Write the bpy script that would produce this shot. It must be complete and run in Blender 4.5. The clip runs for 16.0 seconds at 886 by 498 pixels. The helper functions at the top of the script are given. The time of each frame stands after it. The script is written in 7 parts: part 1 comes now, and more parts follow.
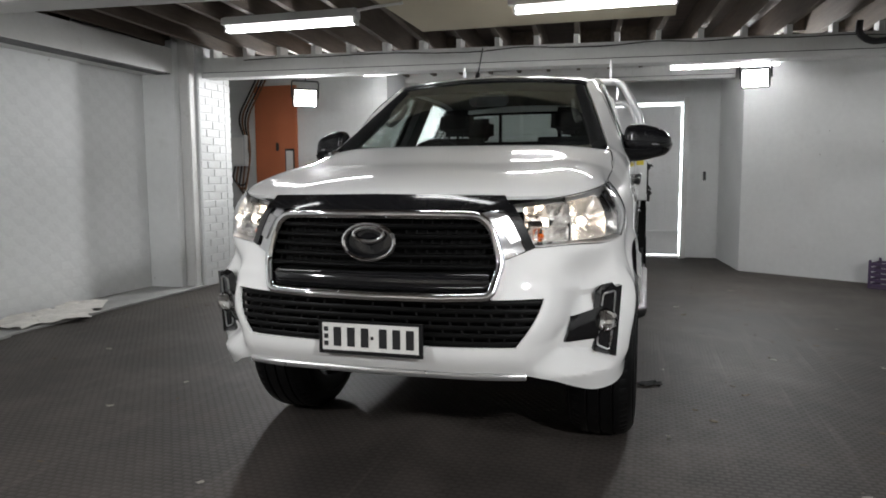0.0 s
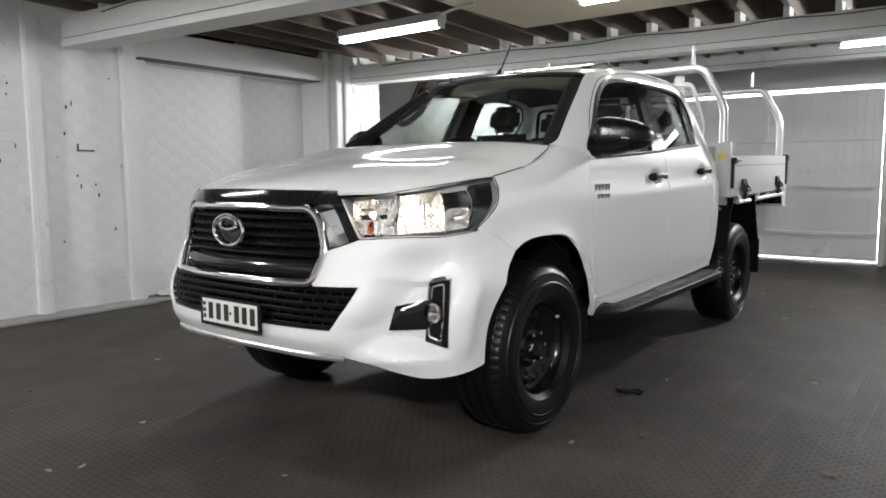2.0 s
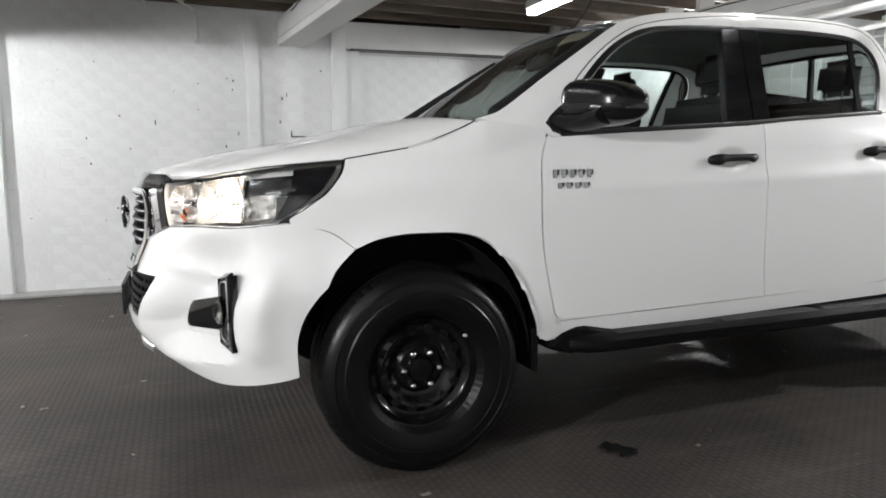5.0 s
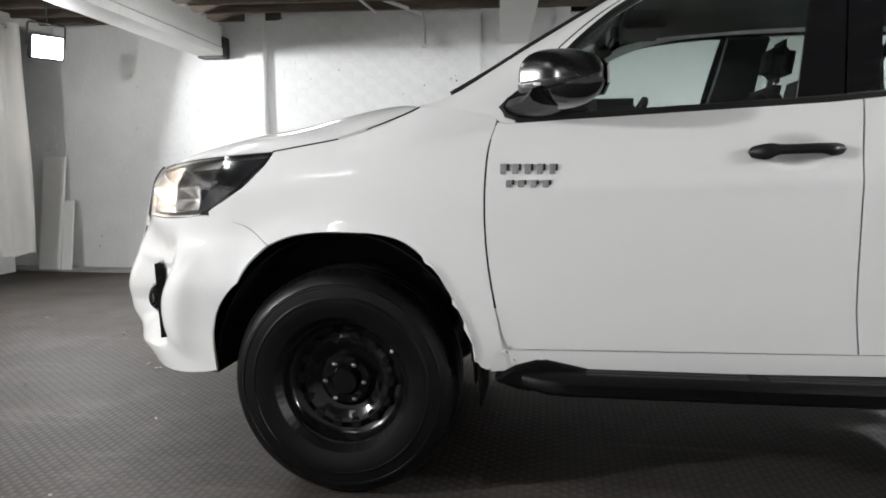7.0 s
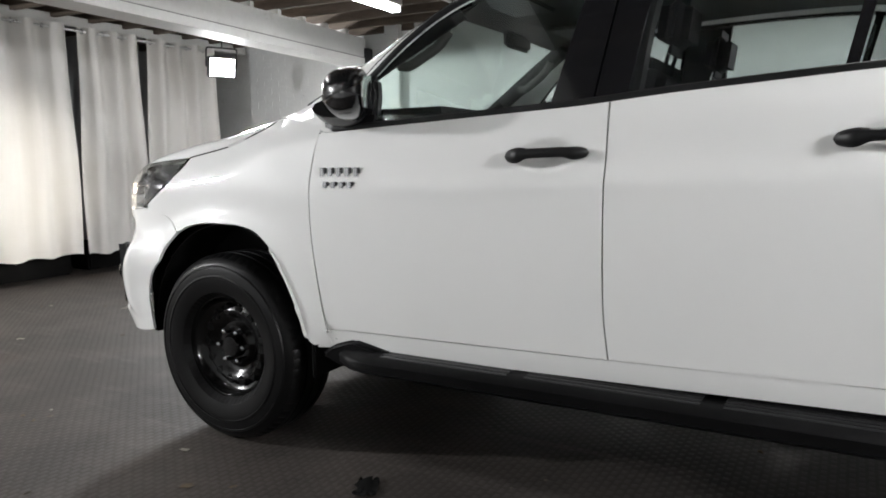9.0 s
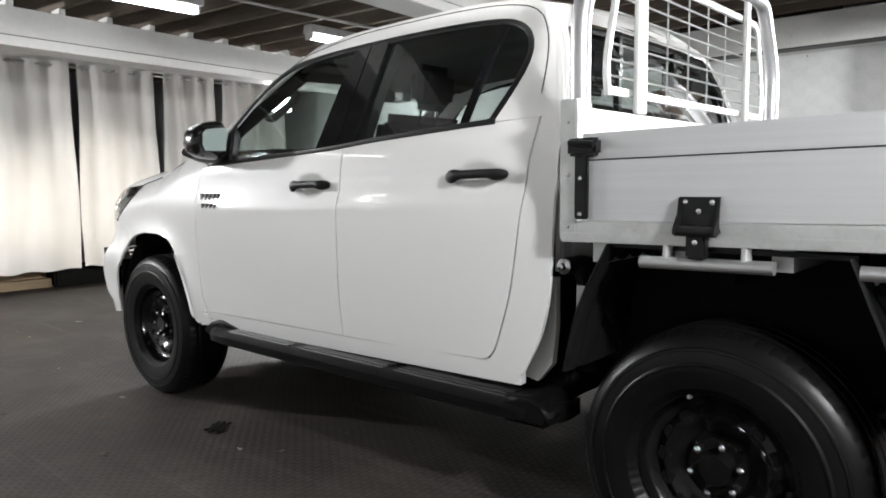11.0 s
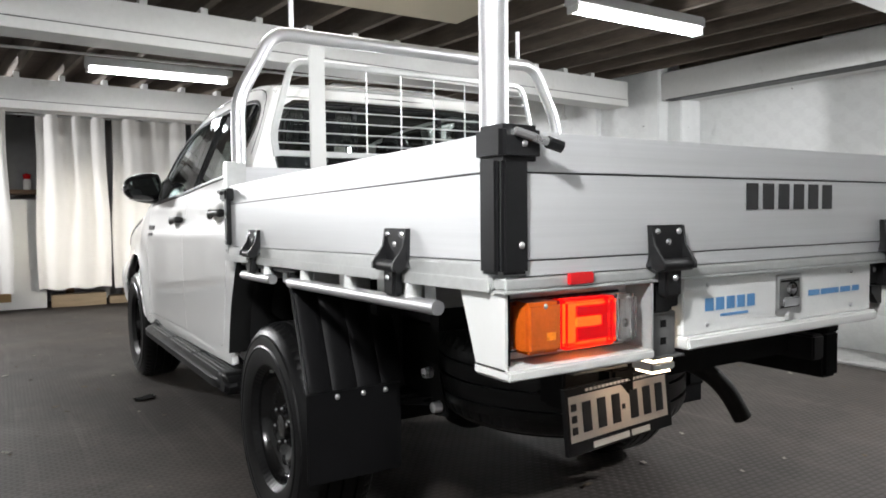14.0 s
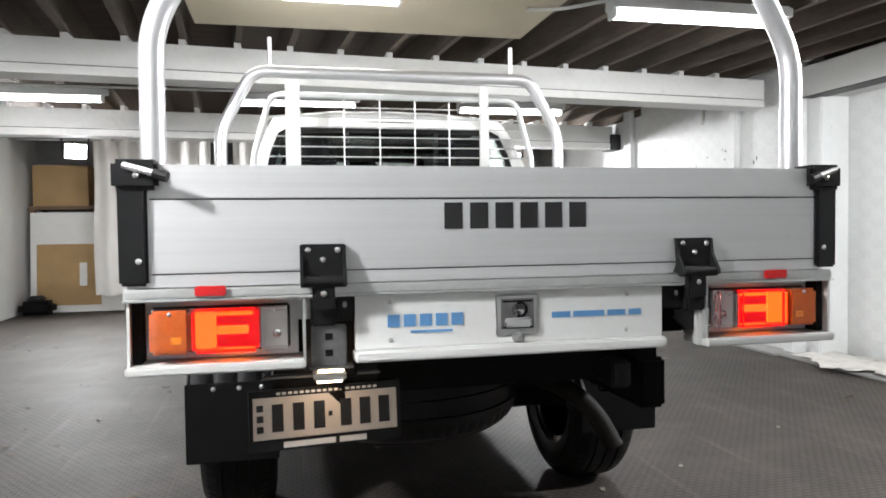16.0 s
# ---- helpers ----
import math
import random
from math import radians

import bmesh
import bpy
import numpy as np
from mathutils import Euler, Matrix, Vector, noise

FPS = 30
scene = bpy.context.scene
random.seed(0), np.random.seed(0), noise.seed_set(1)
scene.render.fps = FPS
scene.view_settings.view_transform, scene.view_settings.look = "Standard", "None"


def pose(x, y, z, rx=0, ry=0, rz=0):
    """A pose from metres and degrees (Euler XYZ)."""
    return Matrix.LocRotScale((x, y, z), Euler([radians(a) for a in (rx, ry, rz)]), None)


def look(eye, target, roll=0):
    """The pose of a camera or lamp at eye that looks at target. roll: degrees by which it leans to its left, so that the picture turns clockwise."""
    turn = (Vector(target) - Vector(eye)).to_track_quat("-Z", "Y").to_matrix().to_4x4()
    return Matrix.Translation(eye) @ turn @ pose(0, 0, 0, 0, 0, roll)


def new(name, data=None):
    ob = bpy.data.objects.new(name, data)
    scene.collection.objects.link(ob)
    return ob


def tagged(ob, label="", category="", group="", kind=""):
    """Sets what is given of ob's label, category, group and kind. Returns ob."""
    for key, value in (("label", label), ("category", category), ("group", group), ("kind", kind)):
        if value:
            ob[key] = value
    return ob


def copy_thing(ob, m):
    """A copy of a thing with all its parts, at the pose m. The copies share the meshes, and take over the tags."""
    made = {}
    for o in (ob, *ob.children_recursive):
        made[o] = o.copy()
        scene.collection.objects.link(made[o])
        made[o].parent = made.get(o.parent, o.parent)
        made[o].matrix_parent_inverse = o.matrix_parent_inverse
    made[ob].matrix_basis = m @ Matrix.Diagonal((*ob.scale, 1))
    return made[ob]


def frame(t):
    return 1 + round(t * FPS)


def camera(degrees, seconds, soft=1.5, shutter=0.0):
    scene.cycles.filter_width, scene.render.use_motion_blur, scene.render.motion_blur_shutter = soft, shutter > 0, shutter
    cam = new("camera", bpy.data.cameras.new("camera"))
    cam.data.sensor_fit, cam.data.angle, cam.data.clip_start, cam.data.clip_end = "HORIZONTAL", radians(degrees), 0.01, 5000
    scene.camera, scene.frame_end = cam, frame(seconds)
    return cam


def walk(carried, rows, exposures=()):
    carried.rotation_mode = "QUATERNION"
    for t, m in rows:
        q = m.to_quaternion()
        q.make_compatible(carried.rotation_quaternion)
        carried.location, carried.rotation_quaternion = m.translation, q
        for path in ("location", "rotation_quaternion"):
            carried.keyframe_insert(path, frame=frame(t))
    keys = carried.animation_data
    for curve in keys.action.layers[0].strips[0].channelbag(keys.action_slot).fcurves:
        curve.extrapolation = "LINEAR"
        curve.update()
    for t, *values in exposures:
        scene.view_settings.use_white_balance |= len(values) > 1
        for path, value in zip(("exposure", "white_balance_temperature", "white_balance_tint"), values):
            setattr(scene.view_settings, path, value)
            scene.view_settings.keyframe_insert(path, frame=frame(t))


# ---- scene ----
cam = camera(64.2, 16.0, soft=1.8)
PATH = [
    (0, (0.95, -3.306, 1.175), (0.399, -1.394, 0.975), -0.3),
    (0.5, (1.357, -3.215, 1.168), (0.596, -1.377, 0.965), -0.4),
    (1, (1.754, -3.125, 1.182), (0.817, -1.37, 0.981), -0.5),
    (1.5, (2.114, -3.015, 1.189), (1.028, -1.347, 0.987), -0.5),
    (2, (2.432, -2.757, 1.172), (1.225, -1.177, 0.962), -0.4),
    (2.5, (2.746, -2.511, 1.174), (1.436, -1.015, 0.963), -0.4),
    (3, (2.999, -2.225, 1.174), (1.62, -0.792, 0.961), -0.4),
    (3.5, (3.106, -1.864, 1.166), (1.612, -0.554, 0.939), -0.3),
    (4, (3.209, -1.559, 1.147), (1.588, -0.41, 0.914), -0.3),
    (4.5, (3.284, -1.197, 1.15), (1.555, -0.221, 0.906), -0.4),
    (5, (3.271, -0.804, 1.156), (1.41, -0.116, 0.907), -0.5),
    (7.5, (3.043, 1.085, 1.113), (1.122, 0.578, 0.879), -0.2),
    (8, (2.990, 1.472, 1.118), (1.124, 0.791, 0.886), -0.2),
    (10.5, (2.74, 3.321, 1.162), (1.23, 2.03, 0.938), -0.9),
    (11, (2.707, 3.76, 1.163), (1.221, 2.434, 0.974), -0.5),
    (11.5, (2.607, 4.199, 1.175), (1.164, 2.826, 0.997), -1.0),
    (12, (2.527, 4.577, 1.17), (1.153, 3.132, 1.01), -0.7),
    (12.5, (2.414, 4.933, 1.175), (1.098, 3.434, 1.032), -0.7),
    (13, (2.191, 5.208, 1.165), (0.966, 3.633, 1.032), -0.9),
    (13.5, (1.984, 5.417, 1.158), (0.838, 3.782, 1.039), -0.7),
    (14, (1.734, 5.616, 1.17), (0.675, 3.923, 1.072), -0.6),
    (14.5, (1.428, 5.783, 1.171), (0.507, 4.01, 1.088), -0.7),
    (15, (1.163, 5.992, 1.168), (0.381, 4.152, 1.108), -0.7),
    (15.5, (0.885, 6.142, 1.173), (0.25, 4.246, 1.112), -0.6),
    (16, (0.584, 6.238, 1.179), (0.153, 4.286, 1.116), -0.7),
]
walk(cam, [(t, look(eye, to, lean)) for t, eye, to, lean in PATH], [(0, -0.62), (1, -0.65), (1.5, -0.45), (2.5, -0.1), (3.5, 0.10), (5, 0.07), (7.5, 0.15), (12, 0.12), (13.5, 0.13), (14.5, 0.12), (15, 0.12), (16, 0.44)])

# ---- light ----
world = bpy.data.worlds.new("world")
world.use_nodes = True
scene.world = world
world.node_tree.nodes["Background"].inputs[0].default_value = (0.75, 0.85, 1.0, 1)
world.node_tree.nodes["Background"].inputs[1].default_value = 0.3
TUBE_GLOW, FLOOD_GLOW, FLOOD_WATTS, BEAM_WATTS, BULB_WATTS = 34.0, 90.0, 110.0, 420.0, 0.9
CX = 0.025                       # the truck's centre line


# ---- materials ----
def mat(name, color, rough=0.5, metal=0.0, coat=0.0, vary=0.12, scale=6.0, bump=0.0, bscale=60.0, stretch=(1, 1, 1), rvary=0.15, dirt=None, spec=0.5, pits=None):
    m = bpy.data.materials.new(name)
    m.use_nodes = True
    nt = m.node_tree
    p = nt.nodes["Principled BSDF"]
    p.inputs["Metallic"].default_value = metal
    p.inputs["Specular IOR Level"].default_value = spec
    p.inputs["Coat Weight"].default_value = coat
    p.inputs["Coat Roughness"].default_value, p.inputs["Coat IOR"].default_value = 0.05, 1.38
    tc = nt.nodes.new("ShaderNodeTexCoord")
    mp = nt.nodes.new("ShaderNodeMapping")
    mp.inputs["Scale"].default_value = stretch
    nt.links.new(tc.outputs["Object"], mp.inputs["Vector"])
    big = nt.nodes.new("ShaderNodeTexNoise")
    big.inputs["Scale"].default_value, big.inputs["Detail"].default_value = scale, 6
    nt.links.new(mp.outputs[0], big.inputs["Vector"])
    fine = nt.nodes.new("ShaderNodeTexNoise")
    fine.inputs["Scale"].default_value, fine.inputs["Detail"].default_value = bscale, 4
    nt.links.new(mp.outputs[0], fine.inputs["Vector"])
    ramp = nt.nodes.new("ShaderNodeValToRGB")
    lo = [max(0, c * (1 - vary)) for c in color]
    hi = [min(1, c * (1 + vary)) for c in color]
    ramp.color_ramp.elements[0].position, ramp.color_ramp.elements[1].position = 0.3, 0.7
    ramp.color_ramp.elements[0].color, ramp.color_ramp.elements[1].color = (*lo, 1), (*hi, 1)
    mix = nt.nodes.new("ShaderNodeMath")
    mix.operation = "MULTIPLY_ADD"
    mix.inputs[1].default_value = 0.35
    nt.links.new(fine.outputs["Fac"], mix.inputs[0])
    half_ = nt.nodes.new("ShaderNodeMath")
    half_.operation = "MULTIPLY"
    half_.inputs[1].default_value = 0.65
    nt.links.new(big.outputs["Fac"], half_.inputs[0])
    nt.links.new(half_.outputs[0], mix.inputs[2])
    nt.links.new(mix.outputs[0], ramp.inputs[0])
    out = ramp.outputs[0]
    if dirt:
        dn = nt.nodes.new("ShaderNodeTexNoise")
        dn.inputs["Scale"].default_value, dn.inputs["Detail"].default_value, dn.inputs["Roughness"].default_value = dirt[1], 10, 0.7
        nt.links.new(tc.outputs["Object"], dn.inputs["Vector"])
        dr = nt.nodes.new("ShaderNodeValToRGB")
        dr.color_ramp.elements[0].position, dr.color_ramp.elements[1].position = dirt[2], dirt[2] + dirt[3]
        nt.links.new(dn.outputs["Fac"], dr.inputs[0])
        mx = nt.nodes.new("ShaderNodeMix")
        mx.data_type = "RGBA"
        mx.inputs["B"].default_value = (*dirt[0], 1)
        nt.links.new(dr.outputs[0], mx.inputs["Factor"])
        nt.links.new(out, mx.inputs["A"])
        out = mx.outputs["Result"]
    if pits:
        pa = nt.nodes.new("ShaderNodeTexNoise")
        pa.inputs["Scale"].default_value, pa.inputs["Detail"].default_value = pits[0], 2
        pb = nt.nodes.new("ShaderNodeTexNoise")
        pb.inputs["Scale"].default_value, pb.inputs["Detail"].default_value = pits[0] / 14, 3
        masks = []
        for node, lo_, hi_ in ((pa, pits[1], pits[1] + .03), (pb, .50, .60)):
            nt.links.new(tc.outputs["Object"], node.inputs["Vector"])
            mr = nt.nodes.new("ShaderNodeMapRange")
            mr.inputs["From Min"].default_value, mr.inputs["From Max"].default_value = lo_, hi_
            nt.links.new(node.outputs["Fac"], mr.inputs["Value"])
            masks.append(mr)
        mu = nt.nodes.new("ShaderNodeMath")
        mu.operation = "MULTIPLY"
        nt.links.new(masks[0].outputs[0], mu.inputs[0])
        nt.links.new(masks[1].outputs[0], mu.inputs[1])
        mx2 = nt.nodes.new("ShaderNodeMix")
        mx2.data_type = "RGBA"
        mx2.inputs["B"].default_value = (*pits[2], 1)
        nt.links.new(mu.outputs[0], mx2.inputs["Factor"])
        nt.links.new(out, mx2.inputs["A"])
        out = mx2.outputs["Result"]
    nt.links.new(out, p.inputs["Base Color"])
    rr = nt.nodes.new("ShaderNodeMapRange")
    rr.inputs["To Min"].default_value, rr.inputs["To Max"].default_value = max(0, rough - rvary), min(1, rough + rvary)
    nt.links.new(mix.outputs[0], rr.inputs["Value"])
    nt.links.new(rr.outputs[0], p.inputs["Roughness"])
    if bump:
        b = nt.nodes.new("ShaderNodeBump")
        b.inputs["Strength"].default_value, b.inputs["Distance"].default_value = bump, 0.01
        nt.links.new(mix.outputs[0], b.inputs["Height"])
        nt.links.new(b.outputs[0], p.inputs["Normal"])
    return m


def glow(name, color, strength, base=(0.8, 0.8, 0.8)):
    m = bpy.data.materials.new(name)
    m.use_nodes = True
    p = m.node_tree.nodes["Principled BSDF"]
    p.inputs["Base Color"].default_value = (*base, 1)
    p.inputs["Emission Color"].default_value = (*color, 1)
    p.inputs["Emission Strength"].default_value = strength
    return m


def clear(name, tint, rough=0.0, ior=1.45, alpha_like=1.0):
    m = bpy.data.materials.new(name)
    m.use_nodes = True
    p = m.node_tree.nodes["Principled BSDF"]
    p.inputs["Base Color"].default_value = (*tint, 1)
    p.inputs["Roughness"].default_value = rough
    p.inputs["IOR"].default_value = ior
    p.inputs["Transmission Weight"].default_value = alpha_like
    return m


WHITE = mat("white_car_paint", (0.79, 0.79, 0.777), 0.42, coat=1.0, spec=0.25, vary=0.008, scale=1.0, rvary=0.02, bscale=4)
BLACK = mat("black_plastic", (0.009, 0.009, 0.0095), 0.40, vary=0.3, scale=8, bump=0.05, bscale=220, spec=0.25)
PIANO = mat("mirror_shell", (0.007, 0.007, 0.008), 0.22, vary=0.2, rvary=0.06, spec=0.28)
GLOSS = mat("gloss_black", (0.008, 0.008, 0.009), 0.12, coat=0.6, vary=0.2, rvary=0.05)
LINER = mat("dark_underbody", (0.006, 0.006, 0.006), 0.8, vary=0.4, scale=5, bump=0.2, bscale=40, spec=0.12)
CHROME = mat("chrome", (0.82, 0.82, 0.83), 0.10, metal=1.0, vary=0.03, rvary=0.05)
SATIN = mat("satin_silver", (0.55, 0.55, 0.55), 0.3, metal=0.8, vary=0.06)
RUBBER = mat("tyre_rubber", (0.0045, 0.0045, 0.0047), 0.36, vary=0.35, scale=9, bump=0.05, bscale=90, spec=0.22, dirt=((0.009, 0.0085, 0.008), 5, 0.64, 0.25))
RIM = mat("black_wheel_paint", (0.005, 0.005, 0.005), 0.2, spec=0.3, coat=0.2, vary=0.3, rvary=0.1)
# smudges, and long streaks that put brushed reflections into the colour
ALLOY = mat("brushed_aluminium_board", (0.60, 0.605, 0.61), 0.38, metal=0.42, vary=0.06, scale=3, stretch=(0.3, 0.3, 25), bump=0.012, bscale=9, dirt=((0.48, 0.48, 0.48), 2.5, 0.62, 0.35))
TUBE = mat("bright_aluminium_tube", (0.64, 0.64, 0.65), 0.42, metal=0.9, vary=0.03, scale=3, bscale=30, rvary=0.05)
GALV = mat("mill_aluminium", (0.54, 0.55, 0.54), 0.42, metal=0.6, vary=0.12, scale=9, bump=0.05, bscale=70, dirt=((0.36, 0.36, 0.34), 6, 0.58, 0.3))
POWDER = mat("white_powdercoat", (0.54, 0.545, 0.53), 0.35, vary=0.03, dirt=((0.55, 0.54, 0.52), 3, 0.66, 0.3))
PANELW = mat("white_panel_paint", (0.72, 0.725, 0.71), 0.38, vary=0.03, dirt=((0.52, 0.51, 0.49), 4, 0.64, 0.3))
SEAT = mat("dark_seat_fabric", (0.012, 0.012, 0.013), 0.95, spec=0.1, vary=0.2, bump=0.2, bscale=300)
DASH = mat("dark_dashboard", (0.010, 0.010, 0.0105), 0.75, spec=0.2, vary=0.2, bump=0.1, bscale=300)
LINING = mat("grey_roof_lining", (0.045, 0.045, 0.042), 0.9, vary=0.05)
NETM = mat("black_net", (0.004, 0.004, 0.004), 0.42, spec=0.10, vary=0.2)
GLASS = clear("window_glass", (0.86, 0.93, 0.905))
# glass of the far side: rain drops on the front door, a dusty film on the rear one
WETGLASS = clear("window_glass_with_drops", (0.86, 0.93, 0.905), 0.03)
drops = WETGLASS.node_tree.nodes.new("ShaderNodeTexVoronoi")
drops.inputs["Scale"].default_value = 95
drop_bump = WETGLASS.node_tree.nodes.new("ShaderNodeBump")
drop_bump.inputs["Strength"].default_value, drop_bump.inputs["Distance"].default_value = 0.22, 0.004
WETGLASS.node_tree.links.new(drops.outputs["Distance"], drop_bump.inputs["Height"])
WETGLASS.node_tree.links.new(drop_bump.outputs[0], WETGLASS.node_tree.nodes["Principled BSDF"].inputs["Normal"])
FILMGLASS = clear("dusty_window_glass", (0.78, 0.84, 0.82), 0.22)
SCREEN = clear("windscreen_glass", (0.76, 0.83, 0.805))
TINT = clear("tinted_glass", (0.74, 0.79, 0.775))
LENS = clear("lamp_lens", (0.97, 0.97, 0.97), 0.0, 1.3)
MIRROR = mat("mirror_glass", (0.85, 0.87, 0.88), 0.02, metal=1.0, vary=0.0, rvary=0.0)
RED = mat("red_reflector", (0.55, 0.012, 0.015), 0.2, coat=0.6, vary=0.1, bump=0.2, bscale=200)
INK = mat("black_ink", (0.012, 0.012, 0.013), 0.5, vary=0.1)
BLUE = mat("pale_blue_ink", (0.10, 0.26, 0.50), 0.5, vary=0.1)
PLATE = mat("plate_white", (0.72, 0.71, 0.68), 0.4, vary=0.05)
PLATEC = mat("plate_cream", (0.62, 0.56, 0.50), 0.4, vary=0.05)
YELLOW = mat("yellow_sticker", (0.62, 0.5, 0.04), 0.5)
LAMPRED = clear("red_lens", (0.86, 0.075, 0.025), 0.03)
LAMPRED.node_tree.nodes["Principled BSDF"].inputs["Emission Color"].default_value = (1.0, 0.006, 0.02, 1)
LAMPRED.node_tree.nodes["Principled BSDF"].inputs["Emission Strength"].default_value = 0.22
lens_noise = LAMPRED.node_tree.nodes.new("ShaderNodeTexVoronoi")
lens_noise.inputs["Scale"].default_value = 90
lens_bump = LAMPRED.node_tree.nodes.new("ShaderNodeBump")
lens_bump.inputs["Strength"].default_value, lens_bump.inputs["Distance"].default_value = 0.08, 0.002
LAMPRED.node_tree.links.new(lens_noise.outputs["Distance"], lens_bump.inputs["Height"])
LAMPRED.node_tree.links.new(lens_bump.outputs[0], LAMPRED.node_tree.nodes["Principled BSDF"].inputs["Normal"])
CLEARL = clear("ribbed_clear_lens", (0.95, 0.95, 0.95), 0.22)
LAMPHOT = glow("tail_glow", (1.0, 0.29, 0.05), 8.0)
DARKRED = mat("dark_red_lens", (0.30, 0.004, 0.008), 0.25, coat=0.5, vary=0.1)
BARESTEEL = mat("bare_steel_plate", (0.17, 0.17, 0.168), 0.45, metal=0.6, vary=0.3, scale=25, bump=0.1, bscale=60)
BACKREF = mat("lamp_back", (0.62, 0.61, 0.60), 0.38, metal=0.45, vary=0.1, bscale=60, bump=0.2)
REFLECT = mat("lamp_reflector", (0.80, 0.79, 0.77), 0.2, metal=0.95, vary=0.05, bscale=120, bump=0.1)
AMBER = mat("amber_lens", (0.46, 0.085, 0.008), 0.2, coat=0.6, vary=0.2, scale=20, bump=0.2, bscale=150)
AMBERSPOT = mat("amber_glow_spot", (0.75, 0.20, 0.012), 0.3, vary=0.3, scale=60)
HEADGLOW = glow("headlamp_bulb", (1.0, 0.88, 0.70), 45.0)
EXHAUST = mat("exhaust_steel", (0.013, 0.0115, 0.010), 0.6, spec=0.12, vary=0.3, scale=14)
PARKGLOW = glow("parking_bulb", (1.0, 0.86, 0.68), 30.0)
PLATELIGHT = glow("plate_lamp", (1.0, 0.72, 0.48), 13.0)
TUBELIGHT = glow("fluorescent_tube", (0.965, 0.972, 0.985), TUBE_GLOW)
BADGE = mat("dark_chrome", (0.40, 0.40, 0.41), 0.2, metal=1.0, vary=0.2, scale=30)
FLOODLIGHT = glow("flood_panel", (0.965, 0.972, 0.985), FLOOD_GLOW)
DAYLIGHT = glow("daylight_outside", (0.92, 0.97, 1.0), 6.0)

WALLPAINT = mat("white_wall_paint", (0.66, 0.67, 0.665), 0.7, vary=0.07, scale=1.6, bump=0.5, bscale=18, pits=(20, .75, (0.30, 0.29, 0.27)), dirt=((0.42, 0.42, 0.40), 1.7, 0.60, 0.30))
BRICKPAINT = mat("painted_brick", (0.66, 0.67, 0.665), 0.65, vary=0.08, scale=3, bump=0.8, bscale=28, pits=(26, .725, (0.26, 0.25, 0.23)), dirt=((0.40, 0.39, 0.37), 4.5, 0.64, 0.12))
BEAMPAINT = mat("white_beam_paint", (0.60, 0.60, 0.585), 0.6, vary=0.08, scale=2, bump=0.2, bscale=30, dirt=((0.36, 0.35, 0.32), 3.0, 0.60, 0.22))
TIMBER = mat("old_joist_timber", (0.0986, 0.0766, 0.0590), 0.85, vary=0.4, scale=4, stretch=(6, 0.5, 6), bump=0.5, bscale=20)
BOARDS = mat("dark_ceiling_boards", (0.070, 0.052, 0.041), 0.9, vary=0.4, scale=3, stretch=(0.5, 5, 1), bump=0.4, bscale=15)
PLY = mat("cream_ceiling_sheet", (0.50, 0.445, 0.335), 0.7, vary=0.06, scale=2)
def rubber_floor(name, base, dust, rough, spec):
    """Worn rubber: dusty patches, scuffed streaks along the room and brownish stains."""
    m = mat(name, base, rough, spec=spec, vary=0.35, scale=2.2, bump=0.2, bscale=38, rvary=0.12, dirt=(dust, 1.3, 0.46, 0.28))
    nt = m.node_tree
    p = nt.nodes["Principled BSDF"]
    colour = p.inputs["Base Color"].links[0].from_socket
    tc = nt.nodes.new("ShaderNodeTexCoord")
    for stretch, scale, lo, hi, tint, most in (((14, .55, 1), 1.1, .56, .74, tuple(c * 1.25 for c in dust), .55), ((.5, 9, 1), 1.4, .60, .80, tuple(c * .45 for c in base), .6),
                                               ((1, 1, 1), 0.8, .55, .75, (base[0] * 1.35, base[1] * 1.05, base[2] * .85), .6), ((1, 1, 1), 34.0, .68, .76, tuple(c * 1.6 for c in dust), .35)):
        mp = nt.nodes.new("ShaderNodeMapping")
        mp.inputs["Scale"].default_value, mp.inputs["Location"].default_value = stretch, (scale * 3.1, scale * 1.7, 0)
        mp.inputs["Rotation"].default_value = (0, 0, .09)
        nt.links.new(tc.outputs["Object"], mp.inputs["Vector"])
        nz = nt.nodes.new("ShaderNodeTexNoise")
        nz.inputs["Scale"].default_value, nz.inputs["Detail"].default_value, nz.inputs["Roughness"].default_value = scale, 7, .62
        nt.links.new(mp.outputs[0], nz.inputs["Vector"])
        mr = nt.nodes.new("ShaderNodeMapRange")
        mr.inputs["From Min"].default_value, mr.inputs["From Max"].default_value, mr.inputs["To Max"].default_value = lo, hi, most
        nt.links.new(nz.outputs["Fac"], mr.inputs["Value"])
        mx = nt.nodes.new("ShaderNodeMix")
        mx.data_type = "RGBA"
        mx.inputs["B"].default_value = (*tint, 1)
        nt.links.new(mr.outputs[0], mx.inputs["Factor"])
        nt.links.new(colour, mx.inputs["A"])
        colour = mx.outputs["Result"]
    nt.links.new(colour, p.inputs["Base Color"])
    return m


